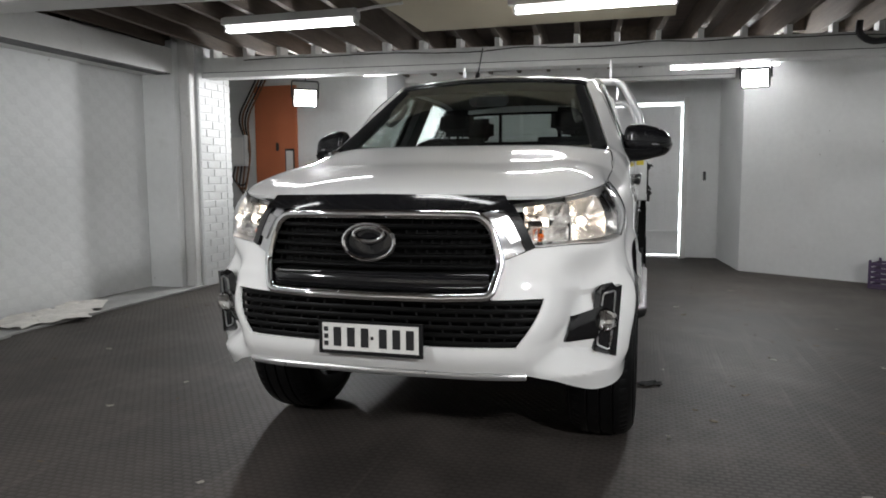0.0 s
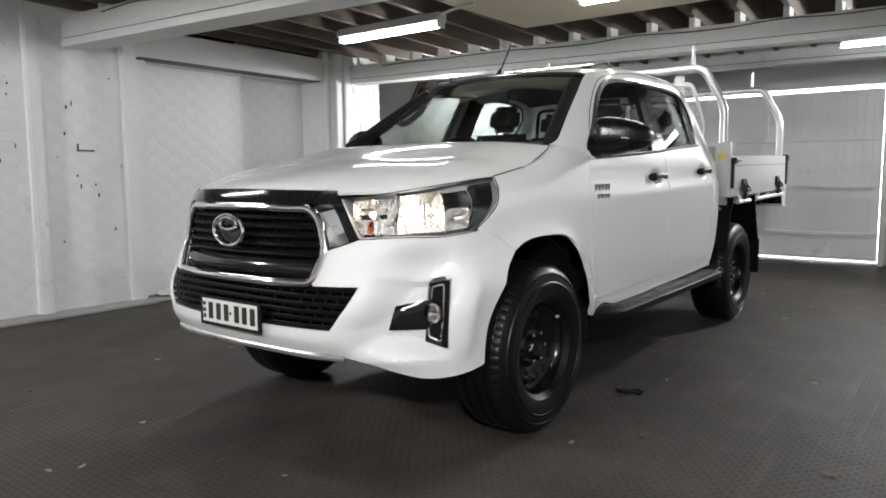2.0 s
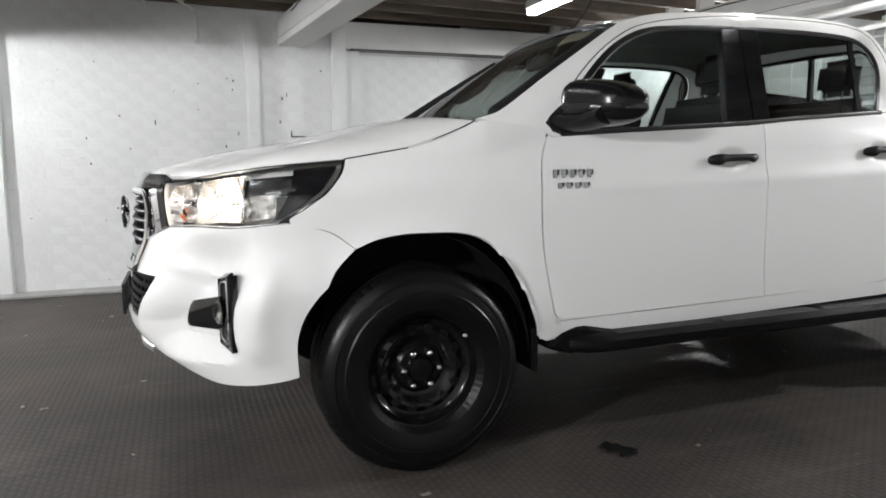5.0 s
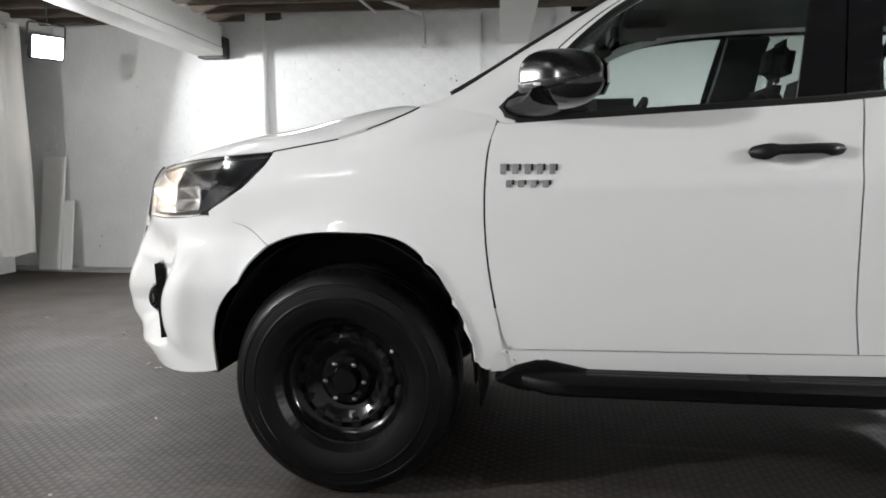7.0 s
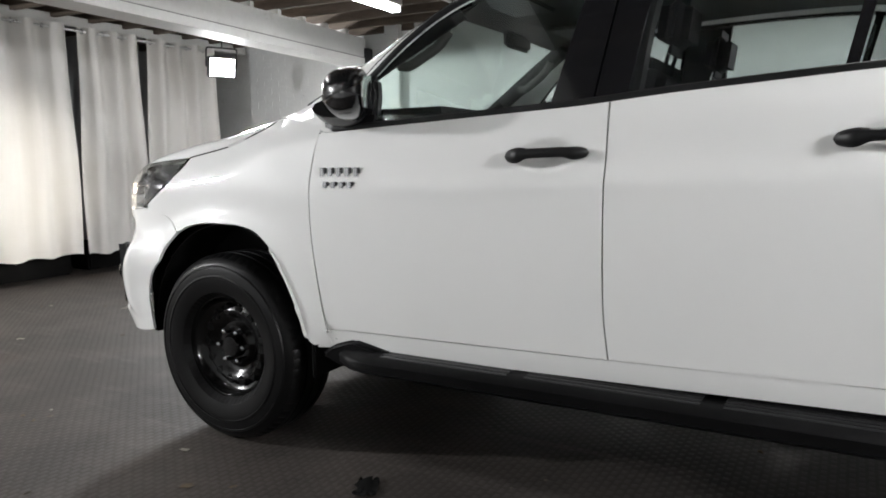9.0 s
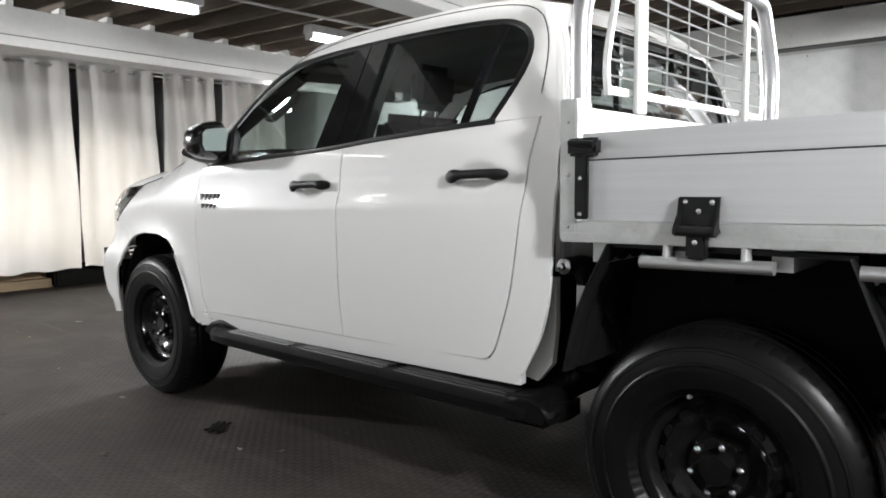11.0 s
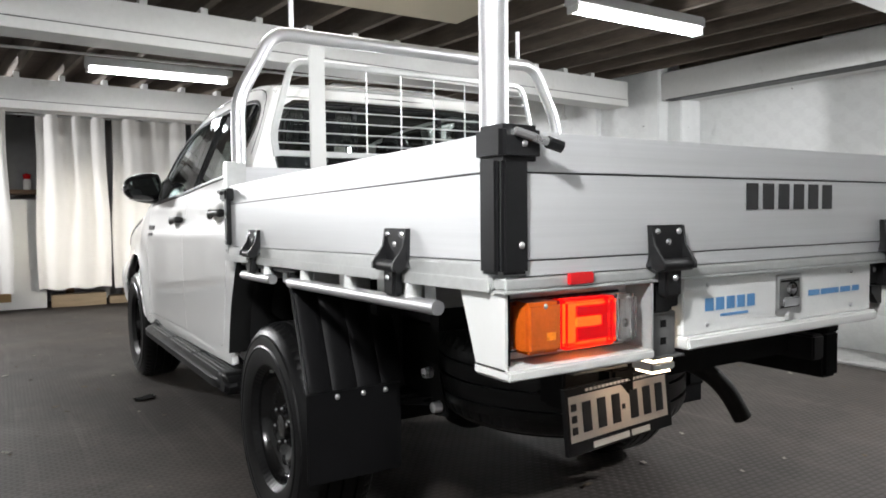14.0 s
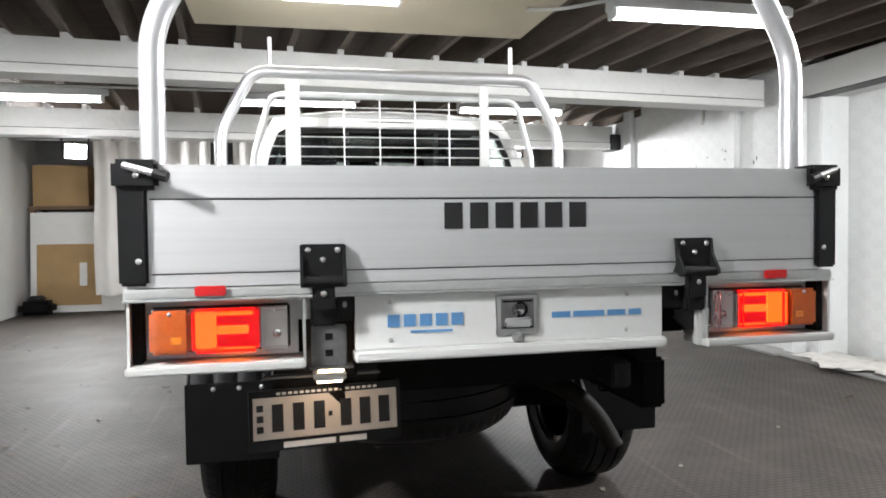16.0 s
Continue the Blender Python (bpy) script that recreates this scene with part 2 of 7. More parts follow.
FLOORM = rubber_floor("dark_rubber_floor", (0.040, 0.0345, 0.031), (0.082, 0.070, 0.062), 0.72, 0.24)
STUDM = rubber_floor("worn_stud_tops", (0.045, 0.0388, 0.035), (0.084, 0.0725, 0.0645), 0.62, 0.28)
CONCRETE = mat("grey_concrete", (0.30, 0.30, 0.29), 0.85, vary=0.2, scale=4, bump=0.4, bscale=40, dirt=((0.12, 0.12, 0.11), 3, 0.55, 0.25))
GREYWALL = mat("grey_render", (0.30, 0.30, 0.30), 0.85, vary=0.15, scale=2, bump=0.5, bscale=12)
CURTAIN = mat("white_curtain_cloth", (0.63, 0.616, 0.593), 0.9, vary=0.04, scale=3, bump=0.15, bscale=200)
STEEL = mat("lamp_body_white", (0.60, 0.61, 0.61), 0.45, vary=0.08, scale=8)
DARKMETAL = mat("dark_bracket", (0.02, 0.02, 0.021), 0.5, vary=0.3)
ORANGE = mat("orange_panel", (0.48, 0.145, 0.06), 0.5, vary=0.1, scale=3)
CARD = mat("brown_cardboard", (0.38, 0.25, 0.12), 0.85, vary=0.12, scale=4)
CARDDARK = mat("dark_brown_box", (0.17, 0.11, 0.07), 0.85, vary=0.15)
BOARDW = mat("white_board", (0.72, 0.72, 0.70), 0.55, vary=0.04)
DOORM = mat("painted_door_sheet", (0.72, 0.73, 0.73), 0.6, vary=0.08, scale=2, bump=0.1, dirt=((0.42, 0.40, 0.36), 2.2, 0.58, 0.3))
PAPER = mat("newsprint", (0.62, 0.60, 0.56), 0.9, vary=0.2, scale=14)
LEAF = mat("dry_leaf", (0.10, 0.075, 0.045), 0.9, vary=0.4)
SCRAP = mat("pale_scrap", (0.27, 0.25, 0.215), 0.9, vary=0.3)
PURPLE = mat("purple_crate", (0.09, 0.06, 0.12), 0.5, vary=0.1)
CABLE = mat("brown_cable", (0.20, 0.10, 0.05), 0.6)
PLANK = mat("pale_plank", (0.34, 0.26, 0.17), 0.8, vary=0.25, scale=6, stretch=(0.4, 4, 4))
STEPRUB = mat("step_tread", (0.013, 0.013, 0.0135), 0.42, vary=0.3, scale=20, spec=0.45)
STEPM = mat("step_plastic", (0.005, 0.005, 0.0053), 0.42, vary=0.3, spec=0.09, bump=0.06, bscale=200)


# ---- mesh tools ----
def part(name, bm, material, parent=None, label="", angle=38):
    me = bpy.data.meshes.new(name)
    bm.to_mesh(me)
    bm.free()
    me.materials.append(material)
    for f in me.polygons:
        f.use_smooth = True
    me.set_sharp_from_angle(angle=radians(angle))
    ob = new(name, me)
    if parent is not None:
        ob.parent = parent
    return tagged(ob, label) if label else ob


def thing(name, label, category, at=(0, 0, 0), turn=0, group="", kind=""):
    e = new(name)
    e.empty_display_size = 0.1
    e.location = at
    e.rotation_euler = (0, 0, radians(turn))
    return tagged(e, label, category, group, kind)


def bx(bm, x0, x1, y0, y1, z0, z1, bevel=0.0, seg=2, m=None):
    x0, x1, y0, y1, z0, z1 = *sorted((x0, x1)), *sorted((y0, y1)), *sorted((z0, z1))
    r = bmesh.ops.create_cube(bm, size=1)
    vs = r["verts"]
    for v in vs:
        v.co = Vector((x0 + (v.co.x + .5) * (x1 - x0), y0 + (v.co.y + .5) * (y1 - y0), z0 + (v.co.z + .5) * (z1 - z0)))
        if m is not None:
            v.co = m @ v.co
    if bevel:
        es = list({e for v in vs for e in v.link_edges})
        bmesh.ops.bevel(bm, geom=es, offset=bevel, segments=seg, affect="EDGES", clamp_overlap=True)
    return bm


def box(*a, **k):
    return bx(bmesh.new(), *a, **k)


def fillet(pts, r, n=6):
    """A path through pts whose corners are rounded with radius r."""
    pts = [Vector(p) for p in pts]
    out = [pts[0]]
    for a, b, c in zip(pts, pts[1:], pts[2:]):
        u, w = (a - b).normalized(), (c - b).normalized()
        d = min(r, (a - b).length * .49, (c - b).length * .49)
        p, q = b + u * d, b + w * d
        for i in range(n + 1):
            t = i / n
            out.append(p * (1 - t) ** 2 + b * 2 * t * (1 - t) + q * t * t)
    return out + [pts[-1]]


def tube(bm, pts, r, seg=12, cap=True, flat=None):
    pts = [Vector(p) for p in pts]
    d0 = (pts[1] - pts[0]).normalized()
    up = Vector((0, 0, 1)) if abs(d0.z) < .9 else Vector((1, 0, 0))
    n = d0.cross(up).normalized()
    rings = []
    for i, p in enumerate(pts):
        d = (pts[min(i + 1, len(pts) - 1)] - pts[max(i - 1, 0)]).normalized()
        n = (n - d * n.dot(d)).normalized()
        b = d.cross(n)
        ra, rb = (r, r) if flat is None else flat
        rings.append([bm.verts.new(p + n * math.cos(2 * math.pi * k / seg) * ra + b * math.sin(2 * math.pi * k / seg) * rb) for k in range(seg)])
    for a, b in zip(rings, rings[1:]):
        for k in range(seg):
            bm.faces.new((a[k], a[(k + 1) % seg], b[(k + 1) % seg], b[k]))
    if cap:
        bm.faces.new(rings[0][::-1])
        bm.faces.new(rings[-1])
    return bm


def lathe(bm, prof, seg=48, axis="x", at=(0, 0, 0), closed=False):
    """Turns (along, radius) points round an axis."""
    rings = []
    for h, r in prof:
        ring = []
        for k in range(seg):
            c, s = math.cos(2 * math.pi * k / seg) * r, math.sin(2 * math.pi * k / seg) * r
            p = {"x": (h, c, s), "y": (c, h, s), "z": (c, s, h)}[axis]
            ring.append(bm.verts.new(Vector(p) + Vector(at)))
        rings.append(ring)
    pairs = list(zip(rings, rings[1:])) + ([(rings[-1], rings[0])] if closed else [])
    for a, b in pairs:
        for k in range(seg):
            bm.faces.new((a[k], a[(k + 1) % seg], b[(k + 1) % seg], b[k]))
    return bm


def prism(bm, outline, push):
    """An outline of points, pushed along a vector."""
    push = Vector(push)
    a = [bm.verts.new(Vector(p)) for p in outline]
    b = [bm.verts.new(Vector(p) + push) for p in outline]
    n = len(a)
    bm.faces.new(a)
    bm.faces.new(b[::-1])
    for i in range(n):
        bm.faces.new((a[i], b[i], b[(i + 1) % n], a[(i + 1) % n]))
    bmesh.ops.recalc_face_normals(bm, faces=bm.faces[:])
    return bm


def along(pts, n, smooth=True):
    """n + 1 points evenly spaced along a path, rounded as a Catmull-Rom curve."""
    pts = [Vector(p) for p in pts]
    if smooth and len(pts) > 2:
        ext = [pts[0] * 2 - pts[1]] + pts + [pts[-1] * 2 - pts[-2]]
        fine = []
        for a, b, c, d in zip(ext, ext[1:], ext[2:], ext[3:]):
            for i in range(10):
                t = i / 10
                fine.append(((b * 2) + (c - a) * t + (a * 2 - b * 5 + c * 4 - d) * t * t + (b * 3 - a - c * 3 + d) * t ** 3) * .5)
        pts = fine + [pts[-1]]
    ls = [0]
    for a, b in zip(pts, pts[1:]):
        ls.append(ls[-1] + (b - a).length)
    out, j = [], 0
    for i in range(n + 1):
        w = ls[-1] * i / n
        while j < len(ls) - 2 and ls[j + 1] < w:
            j += 1
        t = (w - ls[j]) / max(1e-9, ls[j + 1] - ls[j])
        out.append(pts[j].lerp(pts[j + 1], t))
    return out


def coons(bottom, top, left, right, nu, nv, smooth=(True, True, True, True)):
    b, t = along(bottom, nu, smooth[0]), along(top, nu, smooth[1])
    l, r = along(left, nv, smooth[2]), along(right, nv, smooth[3])
    g = []
    for j in range(nv + 1):
        v = j / nv
        row = []
        for i in range(nu + 1):
            u = i / nu
            row.append(b[i] * (1 - v) + t[i] * v + l[j] * (1 - u) + r[j] * u
                       - (b[0] * (1 - u) * (1 - v) + b[-1] * u * (1 - v) + t[0] * (1 - u) * v + t[-1] * u * v))
        g.append(row)
    return g


def sheet(bm, g, thick, out, flip=False):
    """A curved sheet from a grid of points, with thickness on the side away from out."""
    nv, nu = len(g) - 1, len(g[0]) - 1
    P = np.array([[tuple(p) for p in row] for row in g])
    if flip:
        P[:, :, 0] *= -1
        out = (-out[0], out[1], out[2])
    du = np.gradient(P, axis=1)
    dv = np.gradient(P, axis=0)
    N = np.cross(du, dv)
    N /= np.maximum(np.linalg.norm(N, axis=2, keepdims=True), 1e-9)
    sign = 1 if np.sum(N * np.array(out)) > 0 else -1
    N *= sign
    Q = P - N * thick
    A = [[bm.verts.new(p) for p in row] for row in P]
    B = [[bm.verts.new(p) for p in row] for row in Q]

    def quad(a, b, c, d):
        bm.faces.new((a, b, c, d) if sign > 0 else (d, c, b, a))
    for j in range(nv):
        for i in range(nu):
            quad(A[j][i], A[j][i + 1], A[j + 1][i + 1], A[j + 1][i])
            quad(B[j + 1][i], B[j + 1][i + 1], B[j][i + 1], B[j][i])
    for i in range(nu):
        quad(B[0][i], B[0][i + 1], A[0][i + 1], A[0][i])
        quad(A[nv][i], A[nv][i + 1], B[nv][i + 1], B[nv][i])
    for j in range(nv):
        quad(A[j][0], A[j + 1][0], B[j + 1][0], B[j][0])
        quad(B[j][nu], B[j + 1][nu], A[j + 1][nu], A[j][nu])
    return bm


def ring_sheet(bm, outer, inner, thick, push):
    """A flat frame between two loops of equal count, thickened along push."""
    n = len(outer)
    d = Vector(push) * thick
    L = [[bm.verts.new(Vector(p)) for p in outer], [bm.verts.new(Vector(p)) for p in inner],
         [bm.verts.new(Vector(p) + d) for p in inner], [bm.verts.new(Vector(p) + d) for p in outer]]
    for a in range(4):
        b = (a + 1) % 4
        for i in range(n):
            j = (i + 1) % n
            bm.faces.new((L[a][i], L[a][j], L[b][j], L[b][i]))
    bmesh.ops.recalc_face_normals(bm, faces=bm.faces[:])
    return bm


def ball(bm, c, r, seg=10):
    m = Matrix.Translation(c) @ Matrix.Diagonal((*(r if isinstance(r, tuple) else (r, r, r)), 1))
    bmesh.ops.create_uvsphere(bm, u_segments=seg, v_segments=max(6, seg // 2 + 2), radius=1, matrix=m)
    return bm


# ---- room ----
def wall(name, x0, x1, y0, y1, z0, z1, material=WALLPAINT, label="rough white-painted masonry wall", kind="structure"):
    return tagged(part(name, box(x0, x1, y0, y1, z0, z1, bevel=0.004), material), label, "wall", kind=kind)


TOP = 2.84
floor = tagged(part("floor", box(-6.2, 5.0, -6.4, 8.2, -0.12, 0.0), FLOORM), "dark grey studded rubber floor, dusty and stained", "floor", kind="structure")
tagged(part("ceiling", box(-6.2, 5.0, -6.4, 8.2, TOP, TOP + 0.12), BOARDS), "dark unpainted timber boards above the joists", "ceiling", kind="structure")

wall("wall_west_south", -4.20, -3.86, -5.75, 0.66, 0, TOP, BRICKPAINT)
wall("wall_west_bay", -4.45, -4.22, 0.66, 3.16, 0, TOP)
wall("wall_west_pier", -4.45, -3.70, 3.36, 3.96, 0, TOP, BRICKPAINT)
wall("wall_west_alcove", -5.60, -5.40, 3.96, 5.60, 0, TOP)
wall("wall_alcove_south", -5.40, -4.45, 3.76, 3.96, 0, TOP)
wall("wall_north_west", -5.40, -2.50, 5.40, 5.60, 0, TOP)
wall("wall_north_return", -2.50, -2.30, 5.40, 7.75, 0, TOP)
wall("wall_north_east", 1.50, 2.30, 7.55, 7.75, 0, TOP)
wall("wall_lintel_north", -2.30, 1.50, 7.55, 7.75, 2.25, TOP)
wall("wall_south", -4.20, 4.60, -5.95, -5.75, 0, TOP, GREYWALL, "bare grey rendered wall behind the curtains")
wall("wall_east", 4.30, 4.50, -5.75, 4.90, 0, TOP)
bm = bmesh.new()
prism(bm, [(2.07, 6.15, 0), (4.34, 4.73, 0), (4.50, 4.90, 0), (2.25, 6.32, 0)], (0, 0, TOP))
tagged(part("wall_north_east_slanted", bm, WALLPAINT), "smooth white-painted slanted wall", "wall", kind="structure")
bm = bmesh.new()
prism(bm, [(1.93, 7.56, 0), (2.07, 6.15, 0), (2.25, 6.32, 0), (2.12, 7.56, 0)], (0, 0, TOP))
tagged(part("wall_north_east_return", bm, WALLPAINT), "short white-painted return wall", "wall", kind="structure")
# columns, lintel and pilasters of the west wall
tagged(part("column_1", box(-4.22, -3.80, 0.66, 0.80, 0, TOP, bevel=0.01), WALLPAINT), "narrow white-painted column beside the recessed bay", "column", kind="structure")
tagged(part("column_4", box(-4.22, -3.93, 0.80, 0.97, 0, 2.27, bevel=0.01), WALLPAINT), "white-painted jamb of the recessed bay", "column", kind="structure")
tagged(part("column_2", box(-4.22, -3.83, 3.14, 3.24, 0, 2.62, bevel=0.01), WALLPAINT), "white-painted column at the corner of the bay", "column", kind="structure")
tagged(part("column_3", box(-4.22, -3.72, 3.24, 3.36, 0, TOP, bevel=0.01), BEAMPAINT), "white-painted steel column beside the pier", "column", kind="structure")
tagged(part("lintel", box(-4.215, -3.83, 0.80, 3.14, 2.272, 2.53, bevel=0.008), BEAMPAINT), "long white-painted lintel over the recessed bay", "lintel", kind="structure")
for i, (y0, y1, d) in enumerate(((-0.16, -0.04, 0.065), (-2.42, -2.22, 0.07))):
    tagged(part("pilaster_%d" % (i + 1), box(-3.87, -3.86 + d, y0, y1, 0, 2.72, bevel=0.012), BRICKPAINT), "shallow white-painted pilaster on the brick wall", "pilaster", kind="structure")
tagged(part("kerb", box(-3.86, -3.60, -5.7, 0.80, 0.0, 0.022, bevel=0.006), CONCRETE), "low worn concrete strip along the wall", "kerb", kind="structure")
tagged(part("kerb_bay", box(-4.22, -3.66, 0.80, 3.36, 0.0, 0.020, bevel=0.006), CONCRETE), "worn concrete floor strip in the recessed bay", "kerb", kind="structure")

# steel beams: web and flanges; they run askew to the side wall
SKEW = 0.085


def across(x, y0):
    """The y of a line through (-3.7, y0) that runs with the beams."""
    return y0 + SKEW * (x + 3.7)


def beam(name, x0, x1, y, z0, z1, w, label):
    bm = bmesh.new()
    seam = z0 + (z1 - z0) * .27
    for za, zb, h in ((z0, seam - .004, w / 2 + .006), (seam - .0039, seam + .0039, w / 2 - .03), (seam + .004, z1, w / 2)):
        prism(bm, [(x0, across(x0, y) - h, za), (x1, across(x1, y) - h, za), (x1, across(x1, y) + h, za), (x0, across(x0, y) + h, za)], (0, 0, zb - za))
    bmesh.ops.bevel(bm, geom=bm.edges[:], offset=.004, segments=2, affect="EDGES", clamp_overlap=True)
    ob = tagged(part(name, bm, BEAMPAINT), label, "beam", kind="structure")
    # dark strip laid in the seam recess, in place of its shade
    bm = bmesh.new()
    h = w / 2 - .006
    prism(bm, [(x0 + .01, across(x0 + .01, y) - h, seam - .0036), (x1 - .01, across(x1 - .01, y) - h, seam - .0036), (x1 - .01, across(x1 - .01, y) + h, seam - .0036), (x0 + .01, across(x0 + .01, y) + h, seam - .0036)], (0, 0, .0072))
    part("joint", bm, DARKMETAL, ob)
    return ob


beam("beam_1", -3.80, 4.30, 0.28, 2.26, 2.51, 0.26, "deep white-painted beam that carries the joists")
beam("beam_2", -3.74, 4.30, -2.76, 2.21, 2.50, 0.26, "white-painted beam above the curtains")
beam("beam_3", -3.70, 4.30, 3.55, 2.26, 2.47, 0.20, "white-painted beam across the room")
beam("beam_4", -2.30, 2.0, 6.05, 2.42, 2.60, 0.16, "white-painted beam before the far door")
tagged(part("beam_bracket", box(-3.86, -3.70, -2.90, -2.62, 2.19, 2.40, bevel=0.01), DARKMETAL), "black iron bracket under the beam end", "bracket", kind="structure")

# thin cable clipped along two beams
for y0, zz, seed in ((3.55, 2.446, 3), (0.28, 2.485, 8)):
    r = random.Random(seed)
    bm = tube(bmesh.new(), along([(x, across(x, y0) - (.108 if y0 > 1 else .138), zz + r.uniform(-.022, .010)) for x in [-3.2 + .42 * k for k in range(18)]], 120), .0055, 6)
    tagged(part("beam_cable", bm, DARKMETAL), "thin dark cable clipped along the beam", "cable", "beam cables", "structure")

# joists run square to the beams; short blocking between some
rng = random.Random(4)
JSTEP, JZ = 0.387, 2.560
joist_x = [0.161 + JSTEP * k for k in range(-11, 13)]
for x in joist_x:
    w = 0.05 + rng.uniform(-.006, .006)
    bm = bmesh.new()
    prism(bm, [(x - SKEW * (y - .46) + d, y, JZ) for d, y in ((-w / 2, -5.75), (w / 2, -5.75), (w / 2, 6.2), (-w / 2, 6.2))], (0, 0, TOP - .001 - JZ))
    bmesh.ops.bevel(bm, geom=bm.edges[:], offset=.003, segments=1, affect="EDGES", clamp_overlap=True)
    tagged(part("joist", bm, TIMBER), "old rough-sawn ceiling joist", "joist", "ceiling joists", "structure")
    for y0, zb in ((0.28, 2.51), (-2.76, 2.50), (3.55, 2.47)):
        xb = (x - SKEW * (y0 + SKEW * 3.7 - .46)) / (1 + SKEW * SKEW)
        if -3.68 < xb < 4.2:
            yb = across(xb, y0)
            ob = part("joist_block", box(xb - .024, xb + .024, yb - 0.085, yb + 0.085, zb, JZ + .004, bevel=0.003), BEAMPAINT)
            tagged(ob, "small packing block on the beam under a joist", "block", "packing blocks", "structure")
for yb in (-4.3, -1.2, 1.9, 4.9):
    bm = bmesh.new()
    for x in joist_x[2:-2]:
        if rng.random() < .6:
            xa = x - SKEW * (yb - .46)
            bx(bm, xa + .03, xa + JSTEP - .03, yb - .02 + rng.uniform(-.04, .04), yb + .02, 2.66, 2.82)
    tagged(part("ceiling_blocking", bm, TIMBER), "short timber blocking between joists", "blocking", kind="structure")
tagged(part("ceiling_sheet", box(-1.10, 1.15, 1.30, 3.16, 2.538, 2.556, bevel=0.002), PLY), "cream fibre sheet fixed under the joists", "ceiling sheet", kind="structure")
bm = tube(bmesh.new(), [(-3.6, -1.02, 2.545), (3.9, -1.06, 2.545)], 0.012, 8)
tagged(part("conduit", bm, BEAMPAINT), "thin metal conduit under the joists", "conduit", kind="structure")
bm = tube(bmesh.new(), fillet([(-0.9, 2.02, 2.525), (-1.12, 2.06, 2.525), (-1.36, 2.22, 2.545)], .1), 0.012, 8)
tagged(part("conduit_bent", bm, BEAMPAINT), "bent metal conduit under the joists", "conduit", kind="structure")
bm = tube(bmesh.new(), fillet([(-3.2, -.9, 2.59), (-3.78, -.62, 2.56), (-3.80, -.59, 2.5), (-3.80, -.59, 2.26)], .06), 0.018, 10)
bx(bm, -3.83, -3.77, -.62, -.56, 2.24, 2.28, bevel=.008)
tagged(part("wall_pipe", bm, BEAMPAINT), "short white pipe bent down the wall", "pipe", kind="structure")

# dark strip paints the shadow gap below the lintel
tagged(part("lintel_shade_strip", box(-4.0, -3.832, 0.86, 3.10, 2.262, 2.2718), DARKMETAL), "dark strip in place of the shadow gap under the lintel", "joint", kind="structure")
# nails, hooks and chips on the wall
marks = thing("wall_fixings", "small dark nails and broken hooks in the wall", "nail", (-3.86, 0.32, 1.40), kind="structure")
part("hook", box(0, .015, -.07, .07, -.006, .006), DARKMETAL, marks)
part("hook", box(0, .012, -.075, -.065, -.006, .06), DARKMETAL, marks)
for i in range(34):
    y, z, h = rng.uniform(-2.1, .30), rng.uniform(-.9, .7), rng.uniform(.006, .05) * rng.uniform(.3, 1)
    part("nail", box(-.004, .006, y, y + rng.uniform(.006, .014), z, z + h), DARKMETAL, marks)
fix2 = thing("bay_fixings", "small dark bolts on the bay wall", "bolt", (-4.22, 0.9, 1.95), kind="structure")
part("bolt", box(0, .03, -.02, .02, -.05, .05, bevel=.005), DARKMETAL, fix2)

# far door: an up-and-over sheet door with daylight round its edge
door = thing("garage_door", "closed white sheet-metal tilt door with daylight at its edges", "door", (0, 7.60, 0), kind="structure")
bm = bmesh.new()
bx(bm, -2.29, 1.405, -.004, .012, 0.035, 2.20)
for i in range(36):
    xa = -2.28 + i * 0.1024
    bx(bm, xa + .004, xa + .0984, -.0075, -.0045, 0.05, 2.195, bevel=.003, seg=1)
part("door_sheet", bm, DOORM, door)
for z in (0.37, 0.985, 1.59):
    part("door_rail", box(-2.28, 1.41, -.060, -.0125, z - .022, z + .022, bevel=.003), DOORM, door)
part("door_rail", box(-2.28, 1.41, -.035, -.0125, 0.05, 0.10, bevel=.003), DOORM, door)
tagged(part("daylight", box(-2.6, 1.9, 7.80, 7.82, -.2, 2.6), DAYLIGHT), "bright daylight outside", "backdrop", kind="structure")
tagged(part("door_jamb", box(1.435, 1.50, 7.40, 7.76, 0, 2.30, bevel=.006), BEAMPAINT), "white-painted door jamb", "door frame", kind="structure")
tagged(part("door_track", box(1.44, 1.52, 7.34, 7.40, 1.30, 1.75, bevel=.01), STEEL), "grey metal door track cover", "door frame", kind="structure")
tagged(part("bolt_latch", box(1.72, 1.76, 7.52, 7.55, 1.12, 1.25, bevel=.006), DARKMETAL), "dark iron bolt on the white wall", "latch", kind="structure")

